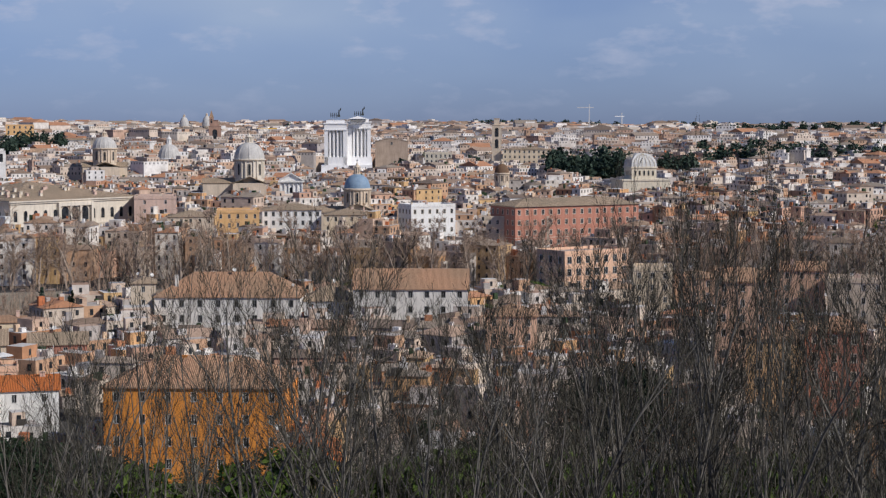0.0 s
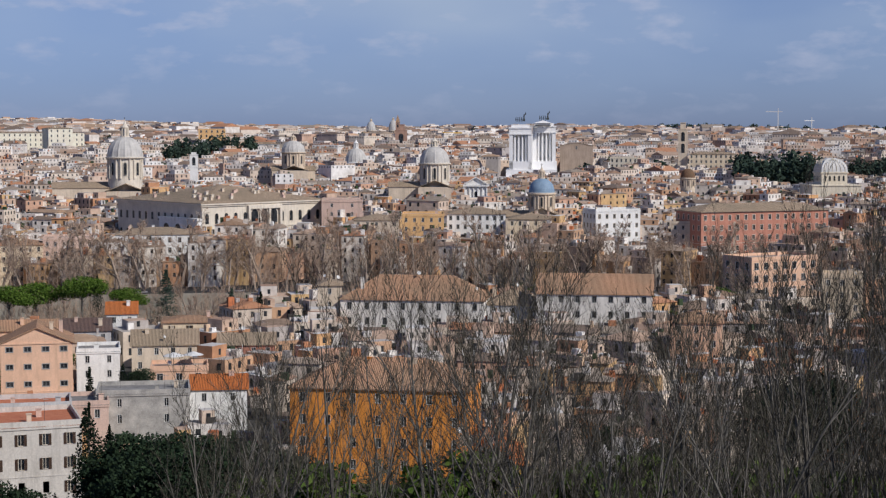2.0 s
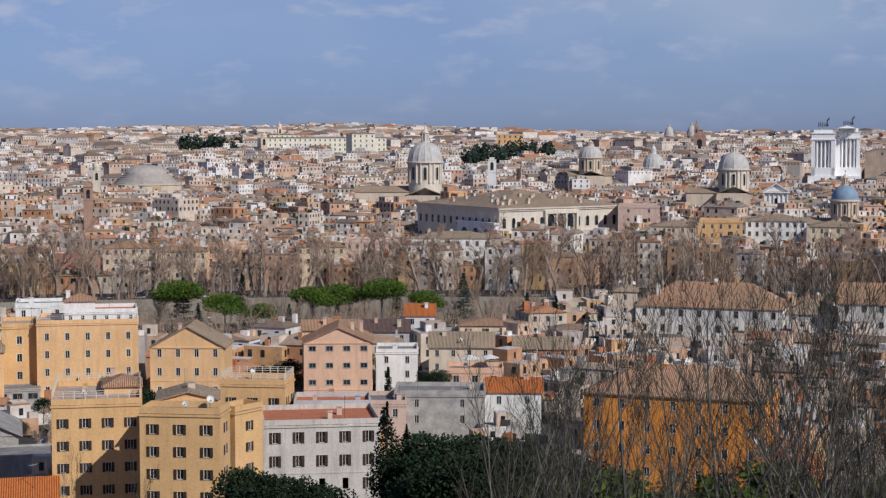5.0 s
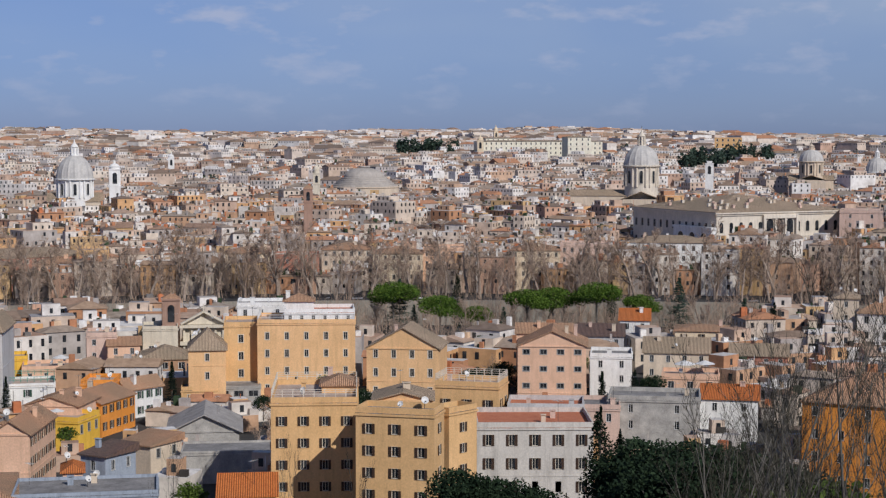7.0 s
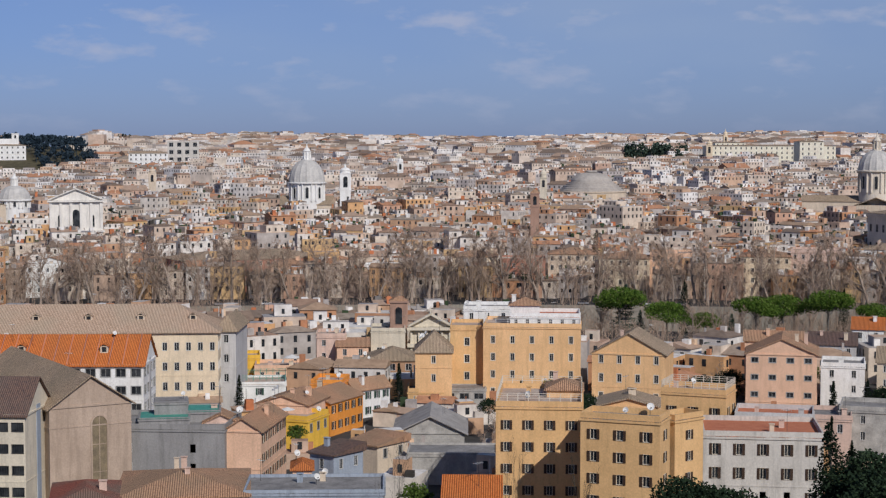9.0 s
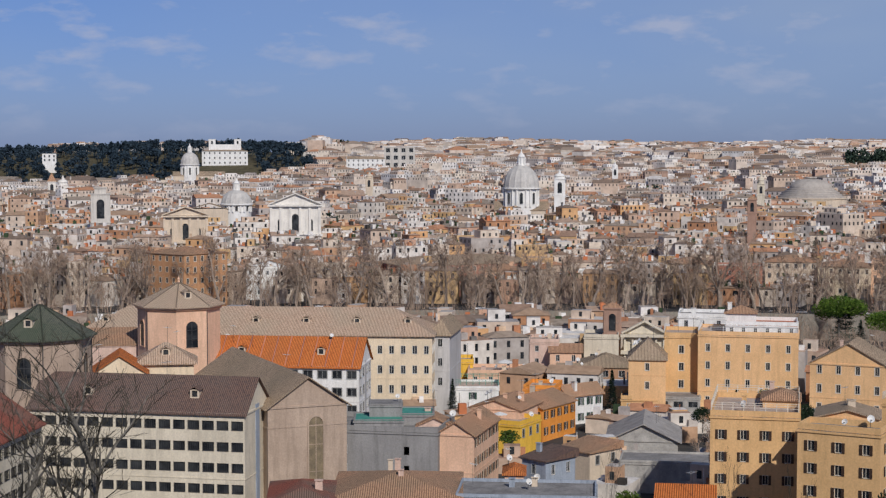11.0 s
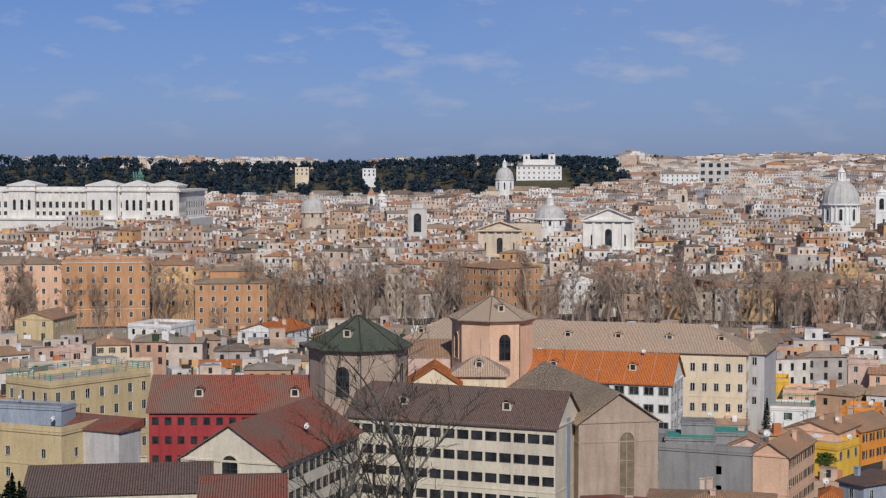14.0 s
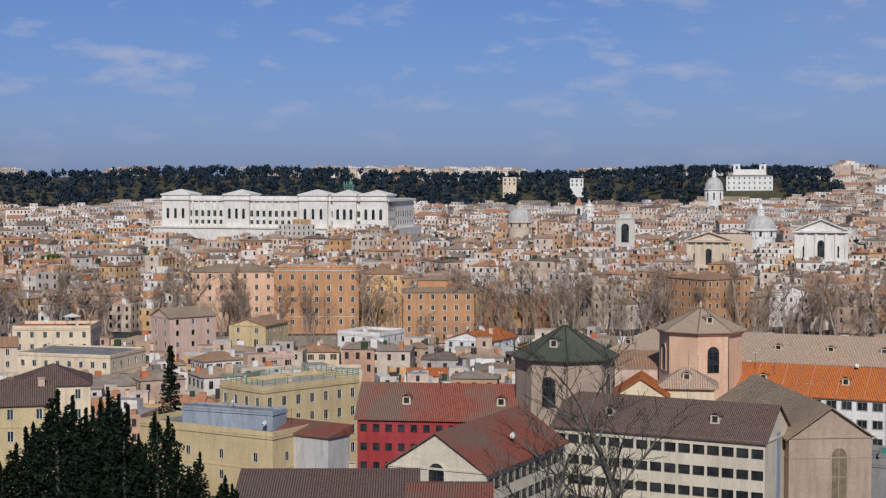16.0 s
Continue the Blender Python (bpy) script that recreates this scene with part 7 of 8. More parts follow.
# Roof fittings; the near-black colour stands in for shaded gaps between houses.
CITYBITS = island_mat("roof_clutter_and_dark_gaps", [(0.78, 0.77, 0.75), (0.60, 0.55, 0.50), (0.20, 0.19, 0.18), (0.70, 0.52, 0.36), (0.45, 0.42, 0.40), (0.82, 0.80, 0.76), (0.50, 0.24, 0.13), (0.05, 0.08, 0.04), (0.85, 0.84, 0.82), (0.06, 0.055, 0.05), (0.55, 0.20, 0.09)], 0.5)


def city_house(P, rnd, x, y, rot, w, d, z0, top, win, clutter):
    ca, sa = math.cos(rot), math.sin(rot)
    P.block(x, y, ca, sa, -w / 2, -d / 2, z0 - 4, w / 2, d / 2, top, 0, 2)
    far_off = math.hypot(x, y) > 1500
    pitched = rnd.random() < (0.30 if far_off else 0.55)
    rise = 0.0
    if pitched:
        rise = min(w, d) * rnd.uniform(0.13, 0.2)
        P.roof(x, y, ca, sa, w, d, top + 0.05, rise, rnd.choice(("hip", "gable")), 1)
    else:
        pw, pd = w * rnd.uniform(0.3, 0.6), d * rnd.uniform(0.3, 0.6)
        ox, oy = rnd.uniform(-0.2, 0.2) * w, rnd.uniform(-0.2, 0.2) * d
        P.block(x, y, ca, sa, ox - pw / 2, oy - pd / 2, top, ox + pw / 2, oy + pd / 2, top + rnd.uniform(2.2, 3.4), 0, 2)
        if win:
            for i in range(max(1, int(pw / 3))):
                u = ox - pw / 2 + pw * (i + 0.5) / max(1, int(pw / 3))
                wall_quad(P, x, y, ca, sa, 0, u, oy - pd / 2, top + 0.6, 0.9, 1.5)
    if clutter:
        for _ in range(rnd.randint(1, clutter)):
            a, b = rnd.uniform(-0.45, 0.45) * w, rnd.uniform(-0.45, 0.45) * d
            s = rnd.uniform(0.2, 1.1)
            P.block(x, y, ca, sa, a - s, b - s * 0.8, top, a + s, b + s * 0.8, top + rise * 0.6 + rnd.uniform(0.8, 2.0), 3)
        if rnd.random() < 0.3:
            a, b = rnd.uniform(-0.4, 0.4) * w, rnd.uniform(-0.4, 0.4) * d
            P.block(x, y, ca, sa, a - 0.05, b - 0.05, top, a + 0.05, b + 0.05, top + rise + rnd.uniform(2, 4), 3)
    if win:
        wh, ww = rnd.uniform(1.5, 2.1), rnd.uniform(0.9, 1.2)
        st = rnd.uniform(3.3, 4.2)
        step = rnd.uniform(2.6, 3.8)
        for face in range(4):
            nx, ny = ((0, -1), (1, 0), (0, 1), (-1, 0))[face]
            gx, gy = nx * ca - ny * sa, nx * sa + ny * ca
            if gx * x + gy * y > -0.12 * math.hypot(x, y):
                continue
            W, D = (w, d) if face % 2 == 0 else (d, w)
            n = max(1, int((W - 0.8) / step))
            for k in range(win):
                z = top - 0.9 - wh - k * st
                if z < z0 + 1:
                    break
                for i in range(n):
                    if rnd.random() < 0.06:
                        continue
                    wall_quad(P, x, y, ca, sa, face, -W / 2 + W * (i + 0.5) / n, -D / 2, z, ww, wh)


def wall_quad(P, x, y, ca, sa, face, u, off, z, ww, wh):
    """A dark window set in a thin proud surround."""
    c, s = ((1, 0), (0, 1), (-1, 0), (0, -1))[face]

    def W(a, b, zz):
        lx, ly = a * c - b * s, a * s + b * c
        return (x + lx * ca - ly * sa, y + lx * sa + ly * ca, zz)
    o = off - 0.06
    P.quad(W(u - ww / 2, o, z), W(u + ww / 2, o, z), W(u + ww / 2, o, z + wh), W(u - ww / 2, o, z + wh), 4)


def city():
    rnd = random.Random(11)
    near, far = Pile(), Pile()
    mats = [CITYWALL, CITYROOF, CITYFLAT, CITYBITS, GLASS]
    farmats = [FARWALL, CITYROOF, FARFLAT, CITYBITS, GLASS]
    r = 676.0
    while r < 4700:
        size = min(34.0, 12.5 + max(0.0, r - 700) / 115.0)
        n = int(radians(112) * r / size)
        off = rnd.random()
        for i in range(n):
            az = 9.0 + 112.0 * (i + off + rnd.uniform(-0.18, 0.18)) / n
            rr = r + rnd.uniform(-0.2, 0.2) * size
            x, y = polar(az, rr)
            if az < 46.5 and rr > 1950 + 10 * (az - 30) * (az > 36):
                continue
            if not free(x, y, size * 0.42):
                continue
            if rnd.random() < 0.09:
                continue
            district = noise.noise(Vector((x / 260, y / 260, 3.1)))
            rot = -radians(az) + district * 2.2 + rnd.gauss(0, 0.08)
            w, d = size * rnd.uniform(0.62, 1.35), size * rnd.uniform(0.6, 1.15)
            z0 = land(x, y)
            hh = 15.5 + 7.0 * noise.noise(Vector((x / 120, y / 120, 7.7))) + rnd.gauss(0, 3.6) + 4.0 * sstep(1000, 2200, rr)
            hh = max(8.0, hh) * (0.86 if rr < 800 else 1.0)
            win = 4 if rr < 800 else 2 if rr < 1500 else 1 if rr < 2300 else 0
            clutter = 17 if rr < 900 else 13 if rr < 1300 else 8 if rr < 2000 else 2
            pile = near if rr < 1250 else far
            city_house(pile, rnd, x, y, rot, w, d, z0, z0 + hh, win, clutter)
            if rr < 1900 and rnd.random() < 0.5:
                q = rnd.uniform(0.35, 0.6)
                o = rnd.choice((-0.4, 0.4)) * w
                city_house(pile, rnd, x + o * math.cos(rot), y + o * math.sin(rot), rot, w * q, d * rnd.uniform(0.5, 1.1), z0, z0 + hh + rnd.uniform(-4.5, 3.5), min(win, 2), min(clutter, 2))
        r += size * 0.98
    r = 300.0
    while r < 396:
        n = int(radians(64) * r / 11)
        for i in range(n):
            az = 43.0 + 64.0 * (i + rnd.random()) / n
            x, y = polar(az, r + rnd.uniform(-3, 3))
            if not free(x, y, 2.5) or rnd.random() < 0.25:
                continue
            city_house(near, rnd, x, y, -radians(az) + rnd.uniform(-0.5, 0.5), rnd.uniform(5, 10), rnd.uniform(5, 9), 0, rnd.uniform(2.2, 4.2) + (rnd.uniform(2, 7) if az > 78 else 0), 3, 3)
        r += 12
    r = 398.0
    while r < 548:
        n = int(radians(112) * r / 13)
        off = rnd.random()
        for i in range(n):
            az = 9.0 + 112.0 * (i + off + rnd.uniform(-0.2, 0.2)) / n
            x, y = polar(az, r + rnd.uniform(-2, 2))
            if not free(x, y, 4.5) or rnd.random() < 0.12 or (r > 462 and 61 < az < 76.5):
                continue
            rot = -radians(az) + noise.noise(Vector((x / 90, y / 90, 3.1))) * 1.6
            city_house(near, rnd, x, y, rot, rnd.uniform(9, 14), rnd.uniform(8, 13), 0, rnd.uniform(4.5, 8.5) + (2.5 if r > 420 else 0), 2, 5)
        r += 14
    near.done("city_houses", mats, "dense ochre and cream old-town houses with tiled roofs", "houses")
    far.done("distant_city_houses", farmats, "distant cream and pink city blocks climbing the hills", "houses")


city()


# ---------------------------------------------------------------- woods and park trees far off
def wood(name, label, leaf, spots, seed):
    rnd = random.Random(seed)
    V, F = [], []
    for x, y, r, h in spots:
        z = land(x, y)
        tube(V, F, Vector((x, y, z - 1)), Vector((x, y, z + h * 0.6)), 0.5, 0.3, 4)
        n = int(34 + r * 6)
        for _ in range(3):
            leaf_blob(rnd, V, F, (x + rnd.uniform(-0.4, 0.4) * r, y + rnd.uniform(-0.4, 0.4) * r, z + h * rnd.uniform(0.55, 0.85)), r * 0.75, r * 0.75, h * 0.26, n // 3, r * 0.34, 0.3)
    return tagged(new(name, raw(name, V, F, leaf)), label, "trees", kind="stuff")


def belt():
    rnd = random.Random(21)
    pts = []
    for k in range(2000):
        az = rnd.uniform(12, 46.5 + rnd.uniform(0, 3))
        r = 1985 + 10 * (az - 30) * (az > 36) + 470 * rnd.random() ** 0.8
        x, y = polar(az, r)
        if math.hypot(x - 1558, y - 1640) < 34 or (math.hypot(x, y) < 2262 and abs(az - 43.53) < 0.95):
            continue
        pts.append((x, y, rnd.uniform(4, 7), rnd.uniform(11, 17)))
    wood("hill_wood", "dark evergreen wood along the crest of the hill, haze blue put into its leaf colour", HAZEBLUELEAF, pts, 3)


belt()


def ridge_houses():
    """Pale suburbs showing over the crest of the wood."""
    rnd = random.Random(17)
    P = Pile()
    for i in range(420):
        az = rnd.uniform(14, 47)
        r = rnd.uniform(2760, 3300)
        x, y = polar(az, r)
        lump = noise.noise(Vector((az * 0.55, 1.7, 0.0)))
        if lump < -0.12:
            continue
        top = 63.0 + 4.0 * lump + rnd.uniform(-2.5, 3.0) * r / 2800
        city_house(P, rnd, x, y, -radians(az) + rnd.uniform(-0.4, 0.4), rnd.uniform(14, 40), rnd.uniform(12, 20), land(x, y), top, 1, 1)
    P.done("ridge_houses", [FARWALL, CITYROOF, FARFLAT, CITYBITS, GLASS], "pale suburbs showing over the wooded ridge", "houses")


ridge_houses()


def grove(az0, az1, r0, r1, n, h, seed, rad=(4, 7), clear=False):
    rnd = random.Random(seed)
    pts = []
    for _ in range(n):
        x, y = polar(rnd.uniform(az0, az1), rnd.uniform(r0, r1))
        if clear and not free(x, y, 12):
            continue
        pts.append((x, y, rnd.uniform(*rad), h * rnd.uniform(0.8, 1.15)))
    if not pts:
        return
    wood("park_trees", "dark evergreen park trees among the roofs", PARKLEAF, pts, seed)


grove(93.6, 96.4, 1400, 1500, 120, 34, 31)
grove(75.6, 77.2, 1900, 1960, 40, 34, 40)
grove(47.0, 47.9, 2350, 2450, 30, 26, 41)
grove(57.6, 58.4, 1500, 1540, 8, 22, 42)
grove(100.2, 103.0, 900, 930, 30, 16, 43, (3, 5))
grove(90.4, 91.3, 1560, 1600, 20, 22, 37, clear=True)
grove(97.4, 98.6, 1500, 1560, 40, 30, 38)
grove(88.2, 88.8, 1560, 1590, 10, 24, 39)
grove(98.8, 107, 1690, 1820, 230, 28, 32)
grove(64.6, 66.6, 2020, 2080, 50, 34, 33)
grove(74.2, 75.6, 1750, 1850, 40, 34, 34)
grove(90.2, 94.0, 2500, 2600, 70, 24, 35)
grove(53.4, 56.0, 3000, 3100, 60, 24, 36)
for k in range(34):
    a, r = 47 + 60 * ((k * 0.618) % 1.0), 1000 + 3200 * ((k * 0.377) % 1.0)
    grove(a, a + 0.3 + 0.6 * ((k * 0.73) % 1.0), r, r + 25, 7, 17 + r / 400, 60 + k, (3, 5.5), True)
grove(91, 96.5, 3600, 3900, 90, 30, 101, (6, 9))
grove(97, 107, 3300, 3700, 170, 34, 102, (6, 10))
grove(84.5, 87.0, 3700, 3900, 30, 24, 103, (5, 8))
# ---------------------------------------------------------------- plane trees along the river
PLANES = [tree_thing("plane_tree", *bare_tree(40 + i, 24, 0.55, 0.5, 3, (10, 7, 14), PALEBARK, PLANETWIG, 0.14, 0.42, 0.2, 0.042, 1), "crown",
                     "tall leafless plane tree with pale bark beside the river", "tree", "plane trees along the river") for i in range(4)]
rnd = random.Random(9)
for r, n, s0 in ((551, 44, 0.8), (649, 92, 1.05), (657, 80, 1.12), (668, 72, 1.16)):
    for i in range(n):
        az = 14 + 104 * (i + rnd.uniform(-0.3, 0.3)) / n
        x, y = polar(az, r + rnd.uniform(-3, 3))
        plant(rnd.choice(PLANES), x, y, rnd.uniform(0, 360), s0 * rnd.uniform(0.8, 1.15))

# ---------------------------------------------------------------- pines, cedars, cypresses, oaks of the gardens
PINES = [tree_thing("umbrella_pine", *pine_meshes(60 + i, 20, 8.0), "crown", "umbrella pine with a flat bright green crown", "tree", "umbrella pines") for i in range(2)]
CEDAR = tree_thing("cedar", *conifer_meshes(66, 20, 6.5, CEDARLEAF, False, 5200), "crown", "dark blue-green cedar with layered boughs", "tree", "garden conifers")
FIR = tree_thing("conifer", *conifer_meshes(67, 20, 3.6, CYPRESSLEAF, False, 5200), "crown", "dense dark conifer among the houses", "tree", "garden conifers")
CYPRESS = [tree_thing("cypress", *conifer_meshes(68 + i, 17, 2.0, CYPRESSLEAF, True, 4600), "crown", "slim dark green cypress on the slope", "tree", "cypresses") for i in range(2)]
OAKS = [tree_thing("holm_oak", *oak_meshes(75 + i, 13, 6.5, OAKLEAF, 6000, 0.21), "crown", "dense dark green holm oak tree", "tree", "evergreen trees") for i in range(2)]
SHRUB = tree_thing("shrub", *oak_meshes(79, 4.2, 2.4, IVYLEAF, 1100, 0.18), "crown", "bright green garden shrub", "shrub", "garden shrubs")
for az, r, s in ((64.4, 520, 1.15), (66.0, 508, 0.95), (67.3, 515, 0.7), (69.0, 520, 1.0), (69.9, 528, 1.0), (71.4, 525, 1.12), (72.9, 530, 0.85), (94.1, 560, 1.0), (93.1, 545, 0.75),
                 (88.0, 560, 0.8), (87.2, 556, 0.75), (92.2, 540, 0.7), (20.0, 900, 1.25), (20.6, 905, 1.2), (22.1, 880, 1.1), (19.4, 905, 1.2), (104.5, 800, 1.2), (105.6, 805, 1.2), (106.6, 800, 1.25), (103.6, 800, 1.1)):
    plant(rnd.choice(PINES), *polar(az, r), rnd.uniform(0, 360), s * 0.95, s * 0.76)
for az, r, s in ((74.2, 535, 0.95), (76.4, 500, 0.8), (64.6, 525, 0.95), (65.1, 512, 0.6), (68.2, 505, 0.6), (91.8, 560, 0.8)):
    plant(CEDAR, *polar(az, r), rnd.uniform(0, 360), s)
for az, r, s in ((23.8, 372, 1.3), (77.4, 500, 0.75), (56.8, 385, 0.62), (61.05, 350, 0.68), (71.6, 366, 0.62), (88.3, 600, 0.9), (89.8, 610, 0.95), (89.2, 605, 1.05), (51.3, 392, 0.45)):
    plant(FIR, *polar(az, r), rnd.uniform(0, 360), s)
for az, r, s in ((71.55, 216, 1.45), (72.25, 219, 1.3), (72.7, 366, 0.76), (71.9, 540, 1.0), (66.6, 545, 1.1), (77.3, 500, 0.8)):
    plant(rnd.choice(CYPRESS), *polar(az, r), rnd.uniform(0, 360), s)
for az, r, s, z in ((72.3, 206, 1.0, 12), (73.1, 205, 1.25, 11), (74.0, 198, 1.3, 11), (74.9, 206, 1.3, 10), (75.8, 200, 1.25, 11), (76.6, 206, 1.2, 10), (73.7, 186, 1.15, 13), (72.8, 190, 1.0, 12), (74.8, 184, 1.15, 14), (75.8, 186, 1.1, 14), (77.4, 198, 1.1, 12), (78.4, 204, 1.1, 10), (95.3, 150, 0.9, 30), (96.6, 156, 1.0, 29), (85.2, 146, 0.6, 28), (91.4, 150, 0.6, 28), (73.35, 370, 0.85, 0), (59.9, 350, 0.42, 4), (67.2, 384, 0.8, 0), (68.2, 390, 0.85, 0), (62.6, 345, 0.8, 2), (63.2, 348, 0.7, 2), (91.6, 540, 0.6, 0),
                    (68.2, 216, 1.05, 6), (66.5, 214, 1.1, 7), (69.4, 216, 0.95, 6), (67.3, 213, 1.1, 6), (89.5, 300, 0.8, 0), (95, 330, 0.9, 0), (97.2, 320, 0.9, 0)):
    plant(rnd.choice(OAKS), *polar(az, r), rnd.uniform(0, 360), s, z=z)
for az, r, s, z in ((53.3, 330, 1.0, 4), (51.0, 425, 1.0, 6), (50.6, 425, 1.2, 6), (61.0, 355, 1.0, 6), (62.0, 362, 1.1, 8), (57.3, 260, 1.2, 6), (66.8, 372, 1.0, 3), (70.9, 420, 0.9, 5), (71.3, 410, 0.7, 6),
                    (90.5, 500, 2.0, 2), (91.5, 500, 2.2, 2), (92.6, 505, 2.0, 2), (85.5, 520, 2.2, 3), (86.3, 525, 2.4, 3), (87.0, 530, 2.0, 3)):
    plant(SHRUB, *polar(az, r), rnd.uniform(0, 360), s * 1.15, z=z - 1.4 * s)
# tall cypresses close below the terrace
CREST = [(14.0, 52.5), (17.0, 52.6), (18.2, 50.6), (19.6, 53.6), (20.9, 55.2), (22.0, 53.4), (24.0, 52.2), (25.2, 50.4), (26.0, 48.6), (26.8, 46.0)]


def crest(az):
    for (a, z1), (b, z2) in zip(CREST, CREST[1:]):
        if a <= az <= b:
            return z1 + (z2 - z1) * (az - a) / (b - a)
    return 50.0


for i in range(36):
    az = 14.2 + 12.3 * ((i * 0.618) % 1.0)
    r = 62 + 26 * rnd.random()
    top = EYE + (crest(az) - EYE) * r / 80.0 - 2.2 * rnd.random() ** 2
    x, y = polar(az, r)
    z = land(x, y)
    k = (top - z) / 17.0
    plant(rnd.choice(CYPRESS), x, y, rnd.uniform(0, 360), max(0.6, k * 1.15), k, z)

for i in range(16):
    az = 61.5 + 15 * (i + rnd.random()) / 16
    plant(rnd.choice(PLANES), *polar(az, rnd.uniform(470, 545)), rnd.uniform(0, 360), rnd.uniform(0.4, 0.65))

for az, r, s in ((67.75, 392, 0.5), (60.4, 330, 0.42), (60.0, 322, 0.36), (75.0, 470, 0.75), (75.7, 478, 0.8)):
    plant(rnd.choice(PLANES), *polar(az, r), rnd.uniform(0, 360), s)

# ---------------------------------------------------------------- leafless trees on the slope
SLOPE = [tree_thing("bare_tree", *bare_tree(170 + i, 13, 0.10, 0.5, 3, (11, 7, 6), BARK, TWIG, 0.075, 0.58, 0.2, 0.009, 2), "crown",
                    "slender leafless tree with upright grey-brown branches on the slope", "tree", "leafless trees on the slope") for i in range(5)]
BIGBARE = tree_thing("bare_tree", *bare_tree(190, 15, 0.24, 0.52, 3, (12, 8, 7), BARK, TWIG, 0.11, 0.5, 0.25, 0.014, 2), "crown",
                     "broad dark leafless tree below the prison", "tree", "leafless trees on the slope")
x, y = polar(38.6, 120)
plant(BIGBARE, x, y, 40, 2.0, 1.35, 31)
x, y = polar(37.4, 118)
plant(BIGBARE, x, y, 190, 1.5, 1.1, 31)
TOPS = [(74, -11.0), (75.5, -8.8), (77, -7.2), (80, -6.4), (82.0, -5.2), (86.0, -5.2), (88, -6.2), (90, -7.2), (93, -6.0), (96, -5.4), (98, -4.2), (101, -4.6), (104, -4.8), (112, -4.8)]


def top_el(az):
    for (a, e1), (b, e2) in zip(TOPS, TOPS[1:]):
        if a <= az <= b:
            return e1 + (e2 - e1) * (az - a) / (b - a)
    return -6.0


for i in range(104):
    az = 74.6 + (108 - 74.6) * (i + rnd.random()) / 104
    if 78.5 < az < 84.8 and i % 2:
        continue
    r = 36 + 64 * rnd.random()
    x, y = polar(az, r)
    z = land(x, y)
    want = EYE + r * math.tan(radians(top_el(az) - 2.6 * rnd.random() ** 1.3)) - z
    if want < 3:
        continue
    plant(rnd.choice(SLOPE), x, y, rnd.uniform(0, 360), min(1.25, max(0.5, want / 13)), want / 11.4, z)
for az, r, el in ((97.3, 50, -1.0), (98.2, 47, -1.4), (98.9, 52, -0.9), (99.6, 50, -1.6), (100.4, 48, -1.2), (101.0, 53, -1.0), (95.5, 56, -2.4), (102.3, 50, -1.7), (94.0, 60, -3.6)):
    x, y = polar(az, r)
    z = land(x, y)
    k = (EYE + r * math.tan(radians(el)) - z) / 13.0
    plant(rnd.choice(SLOPE), x, y, rnd.uniform(0, 360), 0.55, k, z)
for i in range(12):
    az = 76.5 + 31 * (i + rnd.random()) / 12
    x, y = polar(az, rnd.uniform(112, 185))
    plant(rnd.choice(SLOPE), x, y, rnd.uniform(0, 360), rnd.uniform(0.8, 1.15), z=land(x, y))
for az, r, s in ((79.5, 110, 1.6), (83.0, 105, 1.5), (85.0, 112, 1.8), (91.0, 115, 1.8), (94.5, 110, 1.7), (98.0, 112, 1.6), (77.5, 118, 1.4), (88.5, 120, 1.6), (101.5, 115, 1.8)):
    plant(SHRUB, *polar(az, r), rnd.uniform(0, 360), s)
def undergrowth(name, label, leaf, spots, seed, per=110, size=0.17):
    """Low brush: leaf tufts in uneven mounds with thin stems."""
    rr = random.Random(seed)
    V, F = [], []
    for x, y, z, r, h in spots:
        for _ in range(5):
            a, k = rr.uniform(0, 6.28), r * rr.uniform(0.1, 0.8)
            q = Vector((x + k * math.cos(a), y + k * math.sin(a), z + h * rr.uniform(0.3, 0.8)))
            tube(V, F, Vector((x, y, z - 0.4)), q, 0.04, 0.015, 3)
            leaf_blob(rr, V, F, q, r * 0.5, r * 0.5, h * 0.3, per // 5, size, 0.2)
    return tagged(new(name, raw(name, V, F, leaf)), label, "undergrowth", kind="stuff")


spots = []
for i in range(330):
    az, r = rnd.uniform(76.5, 109), 130 + 165 * rnd.random()
    x, y = polar(az, r)
    if 83.6 < az < 86.4 and r < 240:
        continue
    spots.append((x, y, land(x, y), rnd.uniform(2.0, 4.5), rnd.uniform(3.5, 9.0)))
undergrowth("slope_undergrowth", "dull green brush between the bare stems on the slope", BRUSHLEAF, spots, 5, 260, 0.22)


def scrub(name, label, bark, spots, seed, stem=0.09, thin=0.03, n=16):
    """Leafless saplings: a few stems each with fine upright twigs."""
    rr = random.Random(seed)
    V, F = [], []
    for x, y, z, h in spots:
        for k in range(3):
            p = Vector((x + rr.gauss(0, 0.5), y + rr.gauss(0, 0.5), z - 0.3))
            q = p + Vector((rr.gauss(0, 0.13) * h, rr.gauss(0, 0.13) * h, h * rr.uniform(0.7, 1.0)))
            tube(V, F, p, q, stem, stem / 3, 3)
            for j in range(n):
                m = p.lerp(q, rr.uniform(0.25, 1.0))
                ribbon(rr, V, F, m, m + Vector((rr.gauss(0, 0.14), rr.gauss(0, 0.14), rr.uniform(0.12, 0.32))) * h, thin)
    return tagged(new(name, raw(name, V, F, bark)), label, "saplings", kind="stuff")


